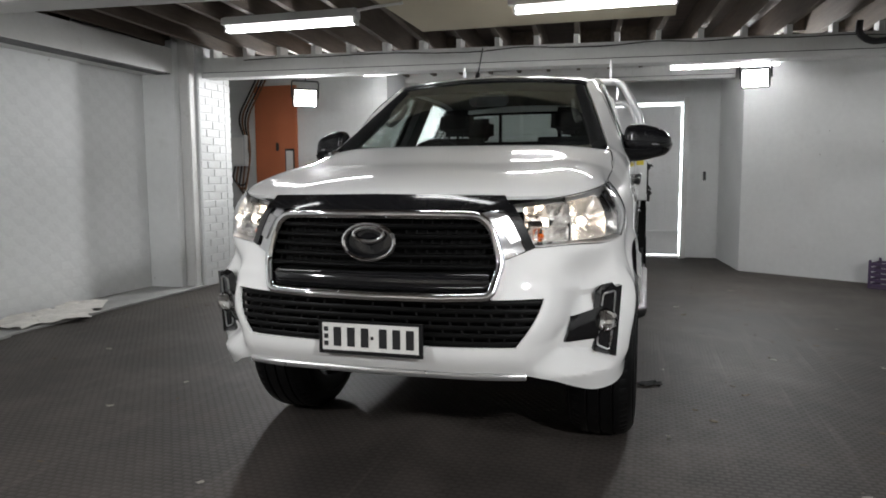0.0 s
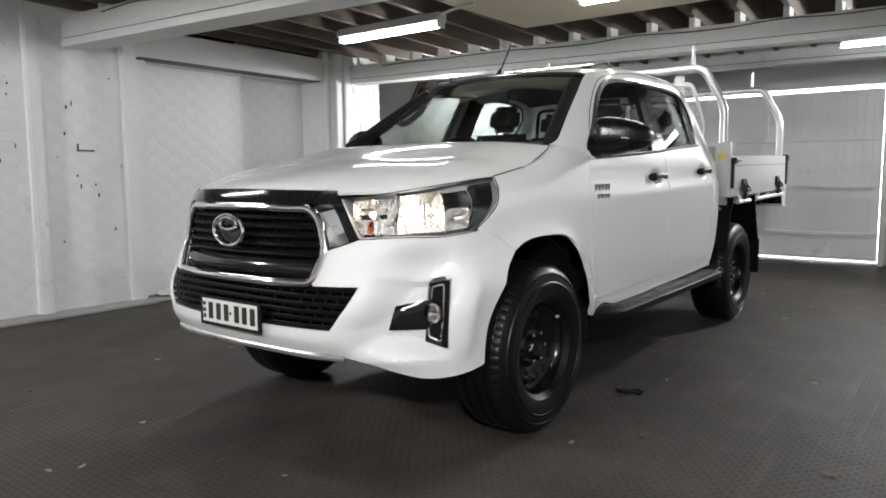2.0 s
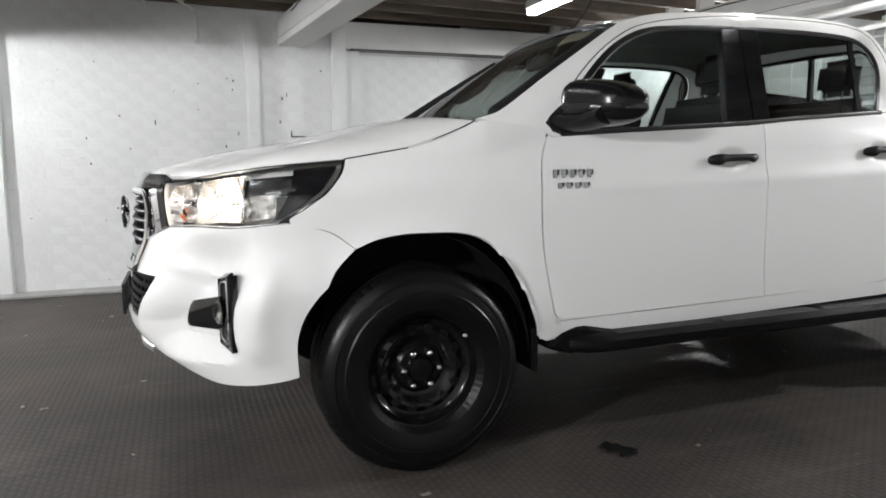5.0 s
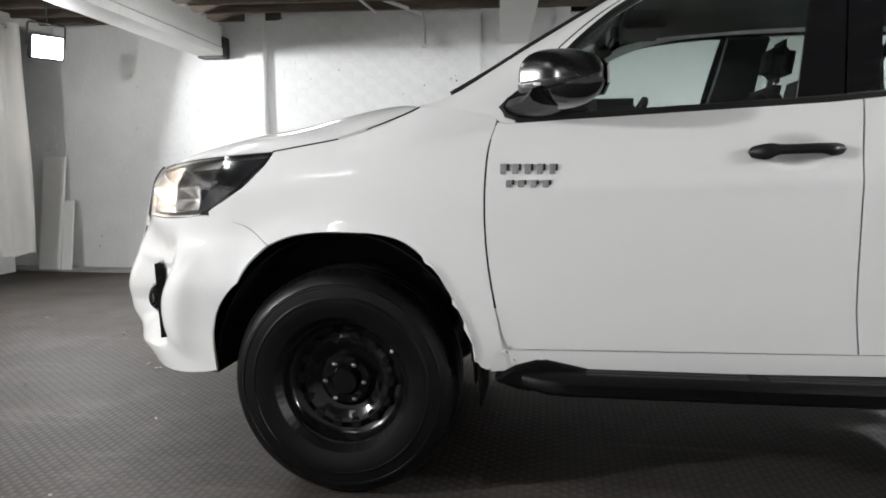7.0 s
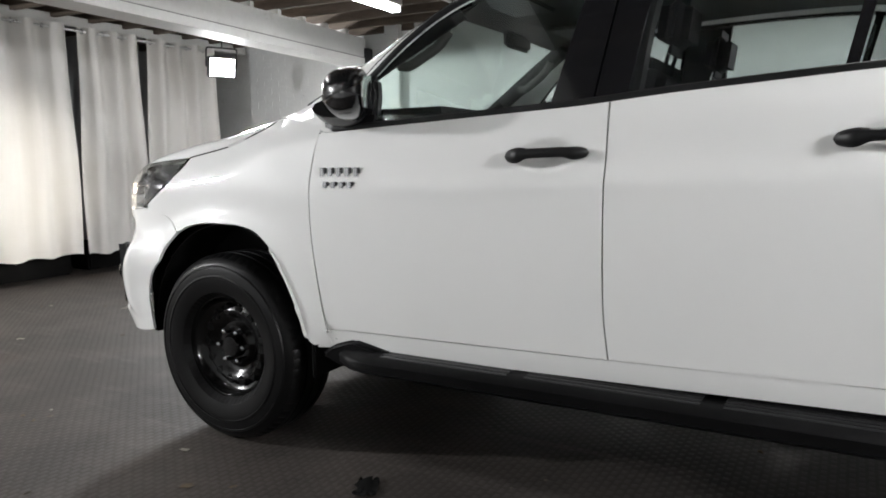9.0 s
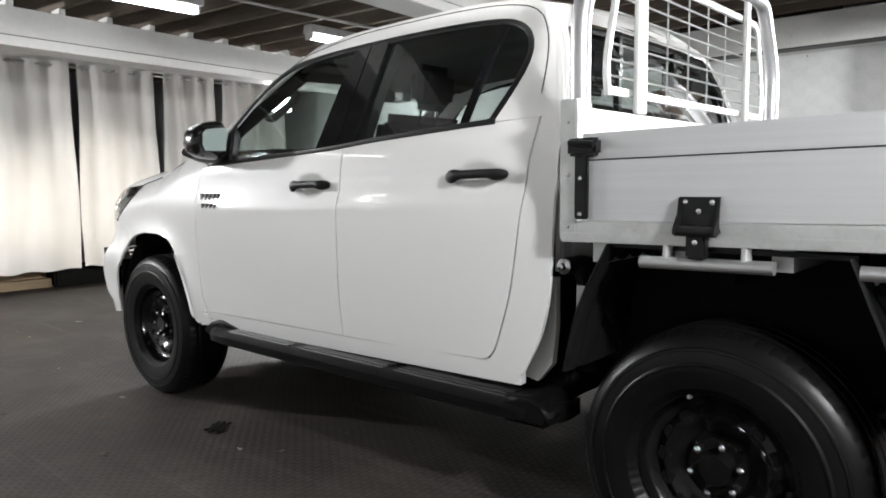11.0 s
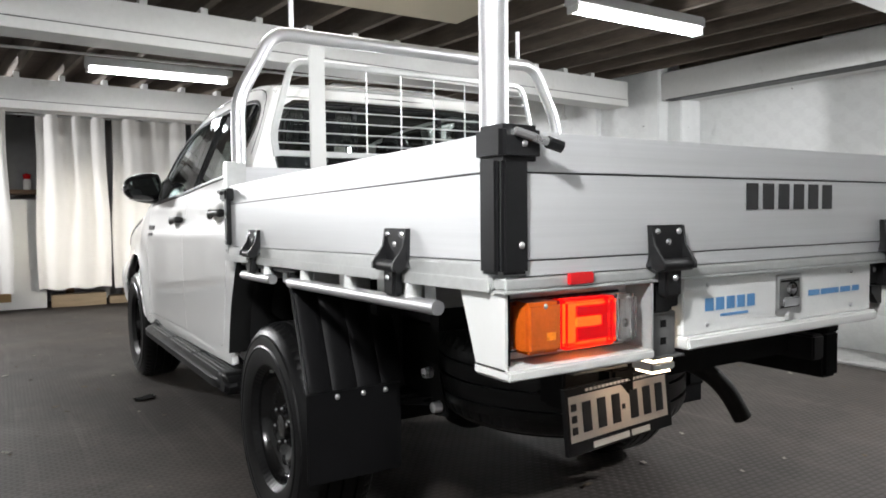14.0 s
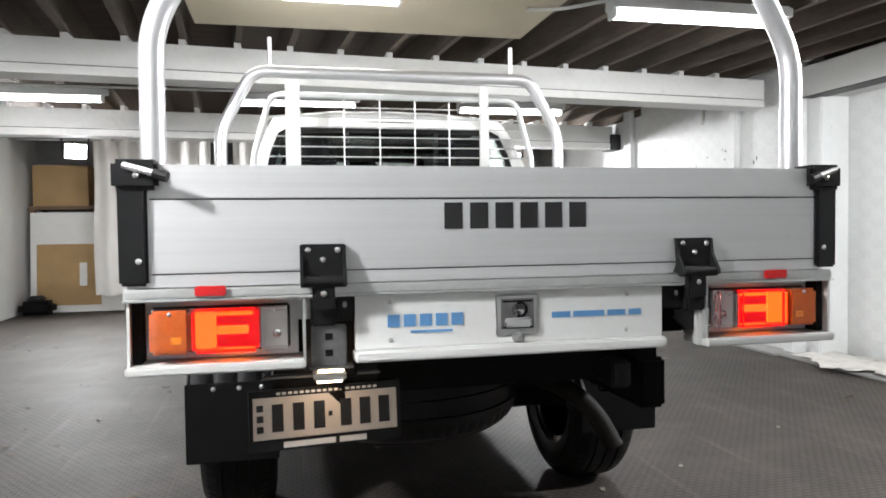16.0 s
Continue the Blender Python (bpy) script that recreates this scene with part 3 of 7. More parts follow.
# fluorescent battens
lights = ((-2.58, 2.22), (-0.07, 2.25), (-0.15, -1.25), (2.31, -1.25), (-2.50, -1.38), (1.17, 5.65), (-2.46, 4.98))
lamp0 = None
for lx, ly in lights:
    if lamp0 is None:
        lamp0 = thing("fluorescent_light", "white fluorescent batten, lit, fixed under the joists", "ceiling light", (lx, ly, 2.44), group="fluorescent battens")
        bm = bmesh.new()
        prism(bm, [(0, -.05, .118), (0, .05, .118), (0, .062, .050), (0, .03, .032), (0, -.03, .032), (0, -.062, .050)], (1.22, 0, 0))
        part("batten", bm, STEEL, lamp0)
        for yy in (-.028, .028):
            part("tube", tube(bmesh.new(), [(.02, yy, 0.012), (1.20, yy, 0.012)], .014, 12), TUBELIGHT, lamp0, "glowing white tube")
        for xx in (.004, 1.196):
            part("lamp_holder", box(xx - .004, xx + .02 - .004, -.05, .05, -.008, .05, bevel=.004), STEEL, lamp0)
        part("bracket", box(-.045, .0, -.03, .03, .06, .118, bevel=.004), STEEL, lamp0)
    else:
        copy_thing(lamp0, pose(lx, ly, 2.44))

# work floodlights in the corners
floods = (("NW", (-3.07, 4.63, 2.15), (0.0, 1.0, 0.6)), ("NE", (2.08, 5.35, 2.26), (0.9, 1.5, 0.5)),
          ("SW", (-2.68, -3.77, 2.16), (-0.7, 0.6, 0.7)), ("SE", (3.30, -4.00, 2.24), (0.6, 0.5, 0.6)))
for tagname, at, to in floods:
    f = thing("floodlight", "white LED work floodlight, lit, hung near the ceiling", "floodlight", at, group="corner floodlights")
    yaw = math.degrees(math.atan2(to[1] - at[1], to[0] - at[0])) - 90
    f.rotation_euler = (radians(-12), 0, radians(yaw))
    part("housing", box(-.15, .15, -.06, 0, -.11, .11, bevel=.012), DARKMETAL, f, "dark metal housing")
    part("panel", box(-.13, .13, .001, .006, -.09, .09), FLOODLIGHT, f, "glowing white panel")
    bm = tube(bmesh.new(), fillet([(-.165, -.03, 0), (-.165, -.03, .2), (.165, -.03, .2), (.165, -.03, 0)], .03), .009, 8)
    part("yoke", bm, DARKMETAL, f)
    part("hanger", tube(bmesh.new(), [(0, -.03, .2), (0, -.03 - .21 * (TOP - at[2] - .2), (TOP - at[2]) * 1.0)], .008, 8), DARKMETAL, f)
    lamp = bpy.data.lights.new("flood_lamp", "AREA")
    lamp.shape, lamp.size, lamp.size_y, lamp.energy, lamp.color = "RECTANGLE", .26, .18, FLOOD_WATTS * {"NE": .78, "SW": .95, "SE": 1.4}.get(tagname, 1), (0.965, 0.972, 0.985)
    lo = new("flood_lamp", lamp)
    d = (Vector(to) - Vector(at)).normalized()
    lo.matrix_world = look(Vector(at) + d * .03, Vector(to))

# curtains on rings below the second beam
def curtain(x0, x1, seed, drop=0.24, y=-4.55):
    r = random.Random(seed)
    c = thing("curtain", "white cloth curtain hanging in soft folds on eyelets", "curtain", (0, y, 0), group="white curtains")
    nfold = max(3, int((x1 - x0) / 0.235))
    nu, nv = nfold * 10, 14
    ph = [r.uniform(-.5, .5) for _ in range(nfold + 2)]
    g = []
    for j in range(nv + 1):
        v = j / nv
        z = 2.50 - v * (2.50 - drop)
        row = []
        for i in range(nu + 1):
            u = i / nu
            k = u * nfold
            p0, fk = ph[int(k)], k - int(k)
            p0 += (ph[min(int(k) + 1, nfold + 1)] - p0) * fk * fk * (3 - 2 * fk)
            a = (0.046 - .018 * v) * (1 + .5 * p0) * math.sin(2 * math.pi * k + p0 * (.3 + v) * 1.6)
            flare = (u - .5) * .05 * v
            row.append(Vector((x0 + (x1 - x0) * u + flare + .012 * math.sin(7 * v + k), a + .02 * math.sin(3 * v + u * 9), z + (.012 * math.sin(k * 5) if j == nv else 0))))
        g.append(row)
    part("cloth", sheet(bmesh.new(), g, .003, (0, 1, 0)), CURTAIN, c, angle=80)
    for i in range(nfold * 2):
        xx = x0 + (x1 - x0) * (i + .5) / (nfold * 2)
        bm = bmesh.new()
        lathe(bm, [(-.003, .018), (-.003, .027), (.003, .027), (.003, .018)], 14, "x", (xx, 0, 2.455), closed=True)
        part("eyelet", bm, SATIN, c)
    return c


for i, (a, b, d) in enumerate(((2.48, 3.22, .26), (1.64, 2.42, .24), (0.54, 1.33, .27), (-0.47, 0.46, .23), (-1.42, -0.54, .24), (-2.22, -1.54, .22), (-3.30, -2.33, .24))):
    curtain(a, b, i + 1, d)
tagged(part("curtain_rail", tube(bmesh.new(), [(-3.2, -4.55, 2.455), (4.29, -4.55, 2.455)], .014, 10), SATIN), "thin metal curtain rod", "curtain rod", kind="structure")
tagged(part("beam_curtain", box(-3.86, 4.30, -4.72, -4.60, 2.50, 2.60, bevel=.006), BEAMPAINT), "white-painted timber above the curtain rod", "beam", kind="structure")

# what stands behind and under the curtains
def board(x0, x1, y, h, tilt, label):
    b = thing("display_board", label, "board", (0, y, 0))
    b.rotation_euler = (radians(tilt), 0, 0)
    part("sheet", box(x0, x1, -.02, .0, 0, h, bevel=.004), BOARDW, b, "white board")
    w = x1 - x0
    part("cardboard", box(x0 + w * .25, x1 - w * .07, .001, .012, .10, h * .68, bevel=.003), CARD, b, "brown cardboard infill")
    part("paper", box(x0 + w * .40, x0 + w * .48, .0125, .0145, .38, .72), BOARDW, b)
    return b


board(2.95, 4.22, -4.98, 1.46, 4, "white board with brown cardboard infill leaning behind the curtain")
board(1.25, 2.85, -4.98, 1.42, 4, "long white board with brown cardboard leaning behind the curtain")
wb = thing("leaning_board", "pale cut-down board leaning on the painted west wall", "board", (-3.62, -4.62, 0))
wb.rotation_euler = (0, radians(-9), 0)
for a, b, h in ((-.16, .10, 1.23), (.105, .22, .76)):
    part("sheet", box(-.012, .012, a, b, 0, h, bevel=.003), BOARDW, wb)
tagged(part("storage_box", box(3.45, 4.2, -5.60, -5.15, 1.55, 2.15, bevel=.01), CARD), "large brown cardboard box on the shelf behind the boards", "box")
tagged(part("storage_box", box(2.95, 3.38, -5.60, -5.20, 1.55, 1.90, bevel=.01), CARD), "small brown cardboard box on the shelf behind the boards", "box")
sh = thing("storage_shelf", "plain dark storage shelf against the south wall", "shelf", (0, -5.4, 0))
part("deck", box(0.9, 4.25, -.32, .3, 1.50, 1.55), CARDDARK, sh)
for xx in (0.95, 2.6, 4.2):
    part("leg", box(xx - .03, xx + .03, -.3, -.24, 0, 1.50), CARDDARK, sh)
    part("leg", box(xx - .03, xx + .03, .22, .28, 0, 1.50), CARDDARK, sh)
jar = thing("glass_jar", "glass jar with a red lid on the shelf", "jar", (1.42, -5.18, 1.55))
part("jar_body", lathe(bmesh.new(), [(0, .0), (0, .045), (.12, .045), (.14, .03)], 16, "z"), BOARDW, jar)
part("lid", lathe(bmesh.new(), [(.14, .0), (.14, .04), (.2, .05), (.22, .0)], 16, "z"), RED, jar)
for i, (a, b, yy, z0, z1) in enumerate(((-0.45, 0.50, -5.05, 0, .10), (0.55, 1.20, -5.0, 0, .16), (-0.3, 0.3, -5.2, .10, .17))):
    tagged(part("timber_plank", box(a, b, yy - .12, yy + .1, z0, z1, bevel=.006), PLANK), "pale offcut timber lying under the curtains", "plank", "timber offcuts")
tagged(part("dark_crate", box(-2.4, -1.75, -5.3, -4.95, 0, .30, bevel=.02), LINER), "low black plastic crate under the curtains", "crate")
tagged(part("dark_crate", box(-1.50, -0.30, -5.2, -4.85, 0, .23, bevel=.02), LINER), "long low black plastic crate under the curtains", "crate")
tagged(part("dark_crate", box(-0.45, 0.05, -5.5, -5.25, 0, .26, bevel=.02), LINER), "black plastic crate under the curtains", "crate")
lb = thing("leaning_board", "low white board lying against the wall", "board", (0, -5.0, 0))
part("panel", box(-3.55, -2.0, -.03, 0, 0, .24, bevel=.005), BOARDW, lb)
lb2 = thing("leaning_board", "tall white board leaning in the corner", "board", (0, -5.25, 0))
lb2.rotation_euler = (radians(3), 0, 0)
part("panel", box(-3.84, -3.3, -.03, 0, 0, 1.15, bevel=.005), BOARDW, lb2)
bag = thing("tool_bag", "black soft tool bag on the floor beside the boards", "bag", (4.05, -4.75, 0))
bm = bmesh.new()
bx(bm, -.22, .22, -.16, .16, 0, .20, bevel=.06, seg=3)
part("body", bm, LINER, bag)
part("flap", box(-.10, .12, -.10, .10, .19, .27, bevel=.03), BLACK, bag)

# north-west alcove: orange door panel, meter box and cables
od = thing("orange_panel", "tall orange-painted timber panel on the alcove wall", "panel", (-3.80, 5.395, 0))
part("panel", box(-.40, .22, -.05, 0, 0.0, 2.42, bevel=.008), ORANGE, od)
part("handle", box(-.08, -.04, -.075, -.0505, 1.55, 1.66, bevel=.006), DARKMETAL, od)
part("notice_frame", box(.05, .19, -.065, -.0505, 1.24, 1.58, bevel=.006), DARKMETAL, od)
part("notice", box(.07, .17, -.069, -.0655, 1.27, 1.55), BOARDW, od)
mb = thing("meter_box", "grey metal meter box with cables", "meter box", (-4.42, 5.395, 1.35))
part("case", box(-.14, .12, -.14, 0, 0, .42, bevel=.01), STEEL, mb)
part("case_door", box(-.11, .09, -.152, -.1405, .03, .39, bevel=.006), BOARDW, mb)
for i in range(4):
    o = i * .05
    bm = tube(bmesh.new(), fillet([(-4.52 + o, 5.34, 1.36), (-4.57 + o, 5.33, 1.15 - o), (-4.34, 5.30 - o * .3, 1.06 - o), (-4.26, 5.32, 1.5), (-4.46 + o, 5.33, 2.0), (-4.16 + o, 5.33, 2.5)], .15), .012, 8)
    tagged(part("cable", bm, CABLE if i % 2 else DARKMETAL), "loose hanging electric cable", "cable", "alcove cables")
bm = tube(bmesh.new(), fillet([(2.75, across(2.75, 3.55) - .128, 2.56), (2.74, across(2.74, 3.55) - .128, 2.45), (2.84, across(2.84, 3.55) - .128, 2.37), (3.0, across(3.0, 3.55) - .128, 2.38), (3.3, across(3.3, 3.55) - .128, 2.47)], .08), .03, 10)
tagged(part("black_hose", bm, DARKMETAL), "black hose looped below the beam", "hose")

# crate by the slanted wall
cr = thing("purple_crate", "purple plastic crate with slotted sides on the floor", "crate", (3.42, 5.02, 0), 58)
for i in range(5):
    part("slat", box(-.16, .16, -.155, -.145, .02 + i * .055, .05 + i * .055, bevel=.004), PURPLE, cr)
    part("slat", box(-.16, .16, .145, .155, .02 + i * .055, .05 + i * .055, bevel=.004), PURPLE, cr)
    part("slat", box(-.165, -.155, -.15, .15, .02 + i * .055, .05 + i * .055, bevel=.004), PURPLE, cr)
    part("slat", box(.155, .165, -.15, .15, .02 + i * .055, .05 + i * .055, bevel=.004), PURPLE, cr)
for sx in (-.16, .16):
    for sy in (-.15, .15):
        part("corner_post", box(sx - .012, sx + .012, sy - .012, sy + .012, 0, .30, bevel=.004), PURPLE, cr)
part("base", box(-.155, .155, -.145, .145, .0, .012), PURPLE, cr)
wp = tagged(part("access_panel", box(-.24, .24, -.008, .012, 0.70, 1.75, bevel=.004), WALLPAINT), "flush white access panel on the slanted wall", "panel", kind="structure")
wp.matrix_world = pose(3.62, 5.18, 0, 0, 0, -32)


# ---- the truck: front towards -y, front axle at y = 0 ----
truck = thing("utility_truck", "white double-cab utility truck with aluminium tray, lights on", "truck", (CX, 0, 0))


def lerp(k, v):
    if v <= k[0][0]:
        return k[0][1]
    for (a, b), (c, d) in zip(k, k[1:]):
        if v <= c:
            t = (v - a) / (c - a)
            return b + (d - b) * t
    return k[-1][1]


def curve(k, v):
    """As lerp, but smooth (monotone in feel)."""
    w = .012
    return (lerp(k, v - 2 * w) + 2 * lerp(k, v - w) + 3 * lerp(k, v) + 2 * lerp(k, v + w) + lerp(k, v + 2 * w)) / 9


SIDE = [(.36, .82), (.46, .846), (.52, .857), (.62, .862), (.75, .866), (.92, .869), (1.0, .869), (1.05, .867), (1.09, .860), (1.14, .849), (1.20, .841), (1.27, .833)]
NOSE = [(.36, -.86), (.44, -.93), (.50, -.985), (.55, -1.02), (.66, -1.03), (.80, -1.01), (.95, -1.0), (1.06, -.975), (1.12, -.93), (1.17, -.86)]
HOODLINE = [(-.95, 1.10), (-.3, 1.16), (0, 1.21), (.20, 1.272), (.27, 1.305), (.5, 1.35)]
Y0, POW = -.35, 2.30


def ease(t):
    t = max(0.0, min(1.0, t))
    return t * t * (3 - 2 * t)


def half(y, z):
    """Half the body's width at a place on its side."""
    w = curve(SIDE, z)
    if y < .5:
        w += (.866 - w) * .75 * ease((.80 - z) / .15) * ease((.35 - y) / .5)
    w -= (.026 if z > .9 else .026 - .018 * ease((.9 - z) / .2)) * ease((.35 - y) / .7)
    if y < .55:
        t = (z - (curve(HOODLINE, y) - .14)) / .14
        if t > 0:
            w -= .06 * t * t
    r = math.hypot(y, z - .40)
    if z > .38:
        w += .032 * math.exp(-((r - .47) / .085) ** 2) * ease((1.05 - z) / .2)
    # the cab leans in above the window line
    if y > .5 and z > 1.2:
        lean = .838 - .385 * (z - 1.26)
        w = -.006 * math.log(math.exp(-w / .006) + math.exp(-lean / .006)) + .0015 - .022 * ease((y - 2.1) / .45) * ease((z - 1.2) / .15)
    # the sharp shoulder crease below the windows
    w += .004 * math.exp(-((z - (1.02 + .03 * y)) / .03) ** 2) * ease((y - .5) / .2)
    return w


def body(s, z):
    """A point of the painted skin: s from 0 at the nose to 1 at the corner, then metres along the side."""
    if s >= 1:
        y = Y0 + s - 1
        return Vector((half(y, z), y, z))
    th, e = s * math.pi / 2, 2 / (POW + .65 * ease((.86 - z) / .28))
    a, b = half(Y0, z), Y0 - curve(NOSE, z)
    u = max(0.0, math.sin(th)) ** e
    # the nose is drawn back between grille and lamp corner
    back = .032 * math.exp(-((u - .64) / .2) ** 2) * ease((z - .82) / .12)
    return Vector((a * u, Y0 - b * max(0.0, math.cos(th)) ** e + back, z))


def skin(s, z, lift=0.0):
    p = body(s, z)
    if lift:
        d = .004
        n = (body(s + d, z) - body(s - d if s > d else 0, z)).cross(body(s, z + d) - body(s, z - d))
        if n.length > 1e-9:
            n.normalize()
            if n.dot(Vector((p.x + .02, p.y - .9 if s < 1 else 0, 0))) < 0:
                n = -n
            p = p + n * lift
    return p


def S(y):
    return 1 + y - Y0


def skin_grid(bottom, top, left, right, nu, nv, lift=0.0, dent=None, smooth=(True, True, True, True)):
    g = coons([(*p, 0) for p in bottom], [(*p, 0) for p in top], [(*p, 0) for p in left], [(*p, 0) for p in right], nu, nv, smooth)
    return [[skin(p.x, p.y, lift - (dent(p.x, p.y) if dent else 0)) for p in row] for row in g]


def sided(name, grid, thick, material, parent=truck, label="", sides=(1, -1), out=(1, -.2, .1)):
    obs = []
    for sgn in sides:
        obs.append(part(name, sheet(bmesh.new(), grid, thick, out, flip=sgn < 0), material, parent, label))
    return obs


def mirrored(build, sides=(1, -1)):
    for sgn in sides:
        build(sgn)


# front fenders
ARCH = [(S(-.245), .855), (S(-.17), .884), (S(-.07), .899), (S(.04), .900), (S(.14), .895), (S(.23), .868), (S(.313), .798), (S(.386), .688), (S(.436), .58), (S(.468), .47)]
DOORLEAD = [(.556, .47), (.528, .575), (.486, .80), (.474, .98), (.482, 1.15), (.508, 1.24), (.513, 1.268)]
fender = skin_grid(ARCH + [(S(.50), .465), (S(.556), .468)], [(S(-.255), 1.163), (S(0), 1.206), (S(.20), 1.268), (S(.27), 1.303), (S(.40), 1.290), (S(.513), 1.268)],
                   [(S(-.245), .855), (1.02, .915), (.908, .950), (.970, 1.006), (1.066, 1.102), (S(-.255), 1.163)], [(S(y), z) for y, z in DOORLEAD], 44, 24)
sided("front_fender", fender, .012, WHITE)

# front bumper: two corner skins and a centre strip, made as one part a side and joined
def scoop(s, z):
    deep = curve([(.30, .085), (.52, .094), (.64, .090), (.70, .080), (.735, .060), (.765, .034), (.79, .008), (.80, 0)], s)
    upper = .74 * ease((.925 - z) / .125) + .26 * ease((.794 - z) / .014)
    return deep * ease((s - .31 - .7 * max(0, min(z, .80) - .60)) / .20) * ease((z - .470) / .06) * upper


def crease(s, z):
    return scoop(s, z) - .020 * math.exp(-((s - .865) / .045) ** 2) * ease((z - .44) / .10) * ease((.86 - z) / .10) - .003 * math.exp(-((z - .815) / .018) ** 2) * ease((s - .30) / .1) * ease((.85 - s) / .1)


LOW = [(.30, .495), (.42, .462), (.52, .425), (.63, .398), (.78, .395), (.90, .405), (S(-.402), .415)]
corner = skin_grid(LOW, [(.42, .9275), (.58, .9355), (.737, .9335), (.885, .9465), (.906, .9475), (1.0185, .9125), (S(-.248), .8535)],
                   [(.30, .495), (.298, .595), (.42, .760), (.42, .9275)],
                   [(S(-.402), .415), (S(-.390), .56), (S(-.366), .68), (S(-.322), .78), (S(-.248), .8535)], 60, 44, 0, crease, (True, True, False, True))
wing = skin_grid([(.262, .758), (.42, .7602)], [(.322, .886), (.42, .9275)], [(.262, .758), (.322, .886)], [(.42, .7602), (.42, .9275)], 8, 16, 0, crease)
strip = skin_grid([(0, .500), (.30, .495)], [(0, .592), (.298, .595)], [(0, .500), (0, .592)], [(.30, .495), (.298, .595)], 16, 8, 0, crease)
bm = bmesh.new()
for sgn in (1, -1):
    for g in (corner, wing, strip):
        sheet(bm, g, .012, (.6, -1, .1), flip=sgn < 0)
part("front_bumper", bm, WHITE, truck)
# skid bar below the plate
bm = bmesh.new()
pts = along([skin(.33, .486, .004), skin(.27, .490, .006), skin(.18, .490, .006), skin(0, .490, .006)], 16)
pts = pts + [Vector((-p.x, p.y, p.z)) for p in pts[-2::-1]]
tube(bm, pts, .02, 10, flat=(.010, .014))
part("skid_bar", bm, SATIN, truck, "satin silver skid bar")
bx(b2 := bmesh.new(), -.50, .50, -.80, -.40, .45, .52, bevel=.03)
part("under_guard", b2, LINER, truck)

# lower intake: dark recess with a slatted net
inner = skin_grid([(0, .585), (.31, .585)], [(0, .772), (.44, .772)], [(0, .585), (0, .772)], [(.31, .585), (.44, .772)], 12, 6, -.06)
bm = bmesh.new()
for sgn in (1, -1):
    sheet(bm, inner, .01, (.2, -1, 0), flip=sgn < 0)
intake = part("lower_intake", bm, LINER, truck, "black recessed lower intake")
for k in range(6):
    z = .605 + k * .029
    send = lerp([(.59, .30), (.77, .42)], z) + .005
    path = [skin(send * i / 14, z, -.018) for i in range(15)]
    path = [Vector((-p.x, p.y, p.z)) for p in path[:0:-1]] + path
    part("intake_slat", tube(bmesh.new(), path, .006, 6, flat=(.005, .009)), NETM, intake)
bm = bmesh.new()
for k in range(-9, 10):
    for row in range(5):
        sx = (k + .5 * (row % 2)) * .0445
        z = .605 + row * .029
        if abs(sx) < lerp([(.59, .30), (.77, .42)], z) - .01:
            a, b = skin(abs(sx), z, -.02), skin(abs(sx), z + .029, -.02)
            if sx < 0:
                a.x, b.x = -a.x, -b.x
            tube(bm, [a, b], .005, 4)
tagged(part("intake_net", bm, LINER, intake), kind="stuff")

# grille
RING = [(.255, 1.044), (.290, 1.0), (.319, .884), (.262, .768)]
gback = skin_grid([(0, .766), (.265, .766)], [(0, 1.05), (.26, 1.05)], [(0, .766), (0, 1.05)], [(.265, .766), (.325, .884), (.26, 1.05)], 12, 10, -.05, None, (1, 1, 1, 0))
bm = bmesh.new()
for sgn in (1, -1):
    sheet(bm, gback, .01, (.2, -1, 0), flip=sgn < 0)
grille = part("grille", bm, LINER, truck, "gloss black grille with chrome surround")


def ring_edge(z):
    return lerp([(.766, .26), (.884, .318), (1.0, .290), (1.046, .255)], z)


for z, fat in ((.815, .030), (.870, .009), (.905, .009), (.940, .009), (.975, .009), (1.010, .009)):
    e = ring_edge(z) - .008
    path = [skin(e * i / 16, z, -.016) for i in range(17)]
    path = [Vector((-p.x, p.y, p.z)) for p in path[:0:-1]] + path
    part("grille_bar", tube(bmesh.new(), path, .01, 8, flat=(.012, fat)), GLOSS if fat > .02 else NETM, grille)
bm = bmesh.new()
for k in range(-12, 13):
    for row in range(5):
        sx = (k + .5 * (row % 2)) * .0262
        z = .870 + row * .035
        if .06 < abs(sx) < ring_edge(z + .017) - .012:
            a, b = skin(abs(sx), z, -.026), skin(abs(sx), z + .035, -.026)
            if sx < 0:
                a.x, b.x = -a.x, -b.x
            tube(bm, [a, b], .0035, 4)
tagged(part("grille_net", bm, LINER, grille), kind="stuff")
loop = [skin(s, z, .006) for s, z in [(0, 1.048), (.13, 1.047)] + RING + [(.13, .764), (0, .764)]]
loop = fillet(loop, .03)
loop = loop + [Vector((-p.x, p.y, p.z)) for p in loop[-2:0:-1]]
bm = tube(bmesh.new(), loop + [loop[0], loop[1]], .012, 10, cap=False, flat=(.012, .016))
part("chrome_surround", bm, CHROME, grille, "bright chrome surround")
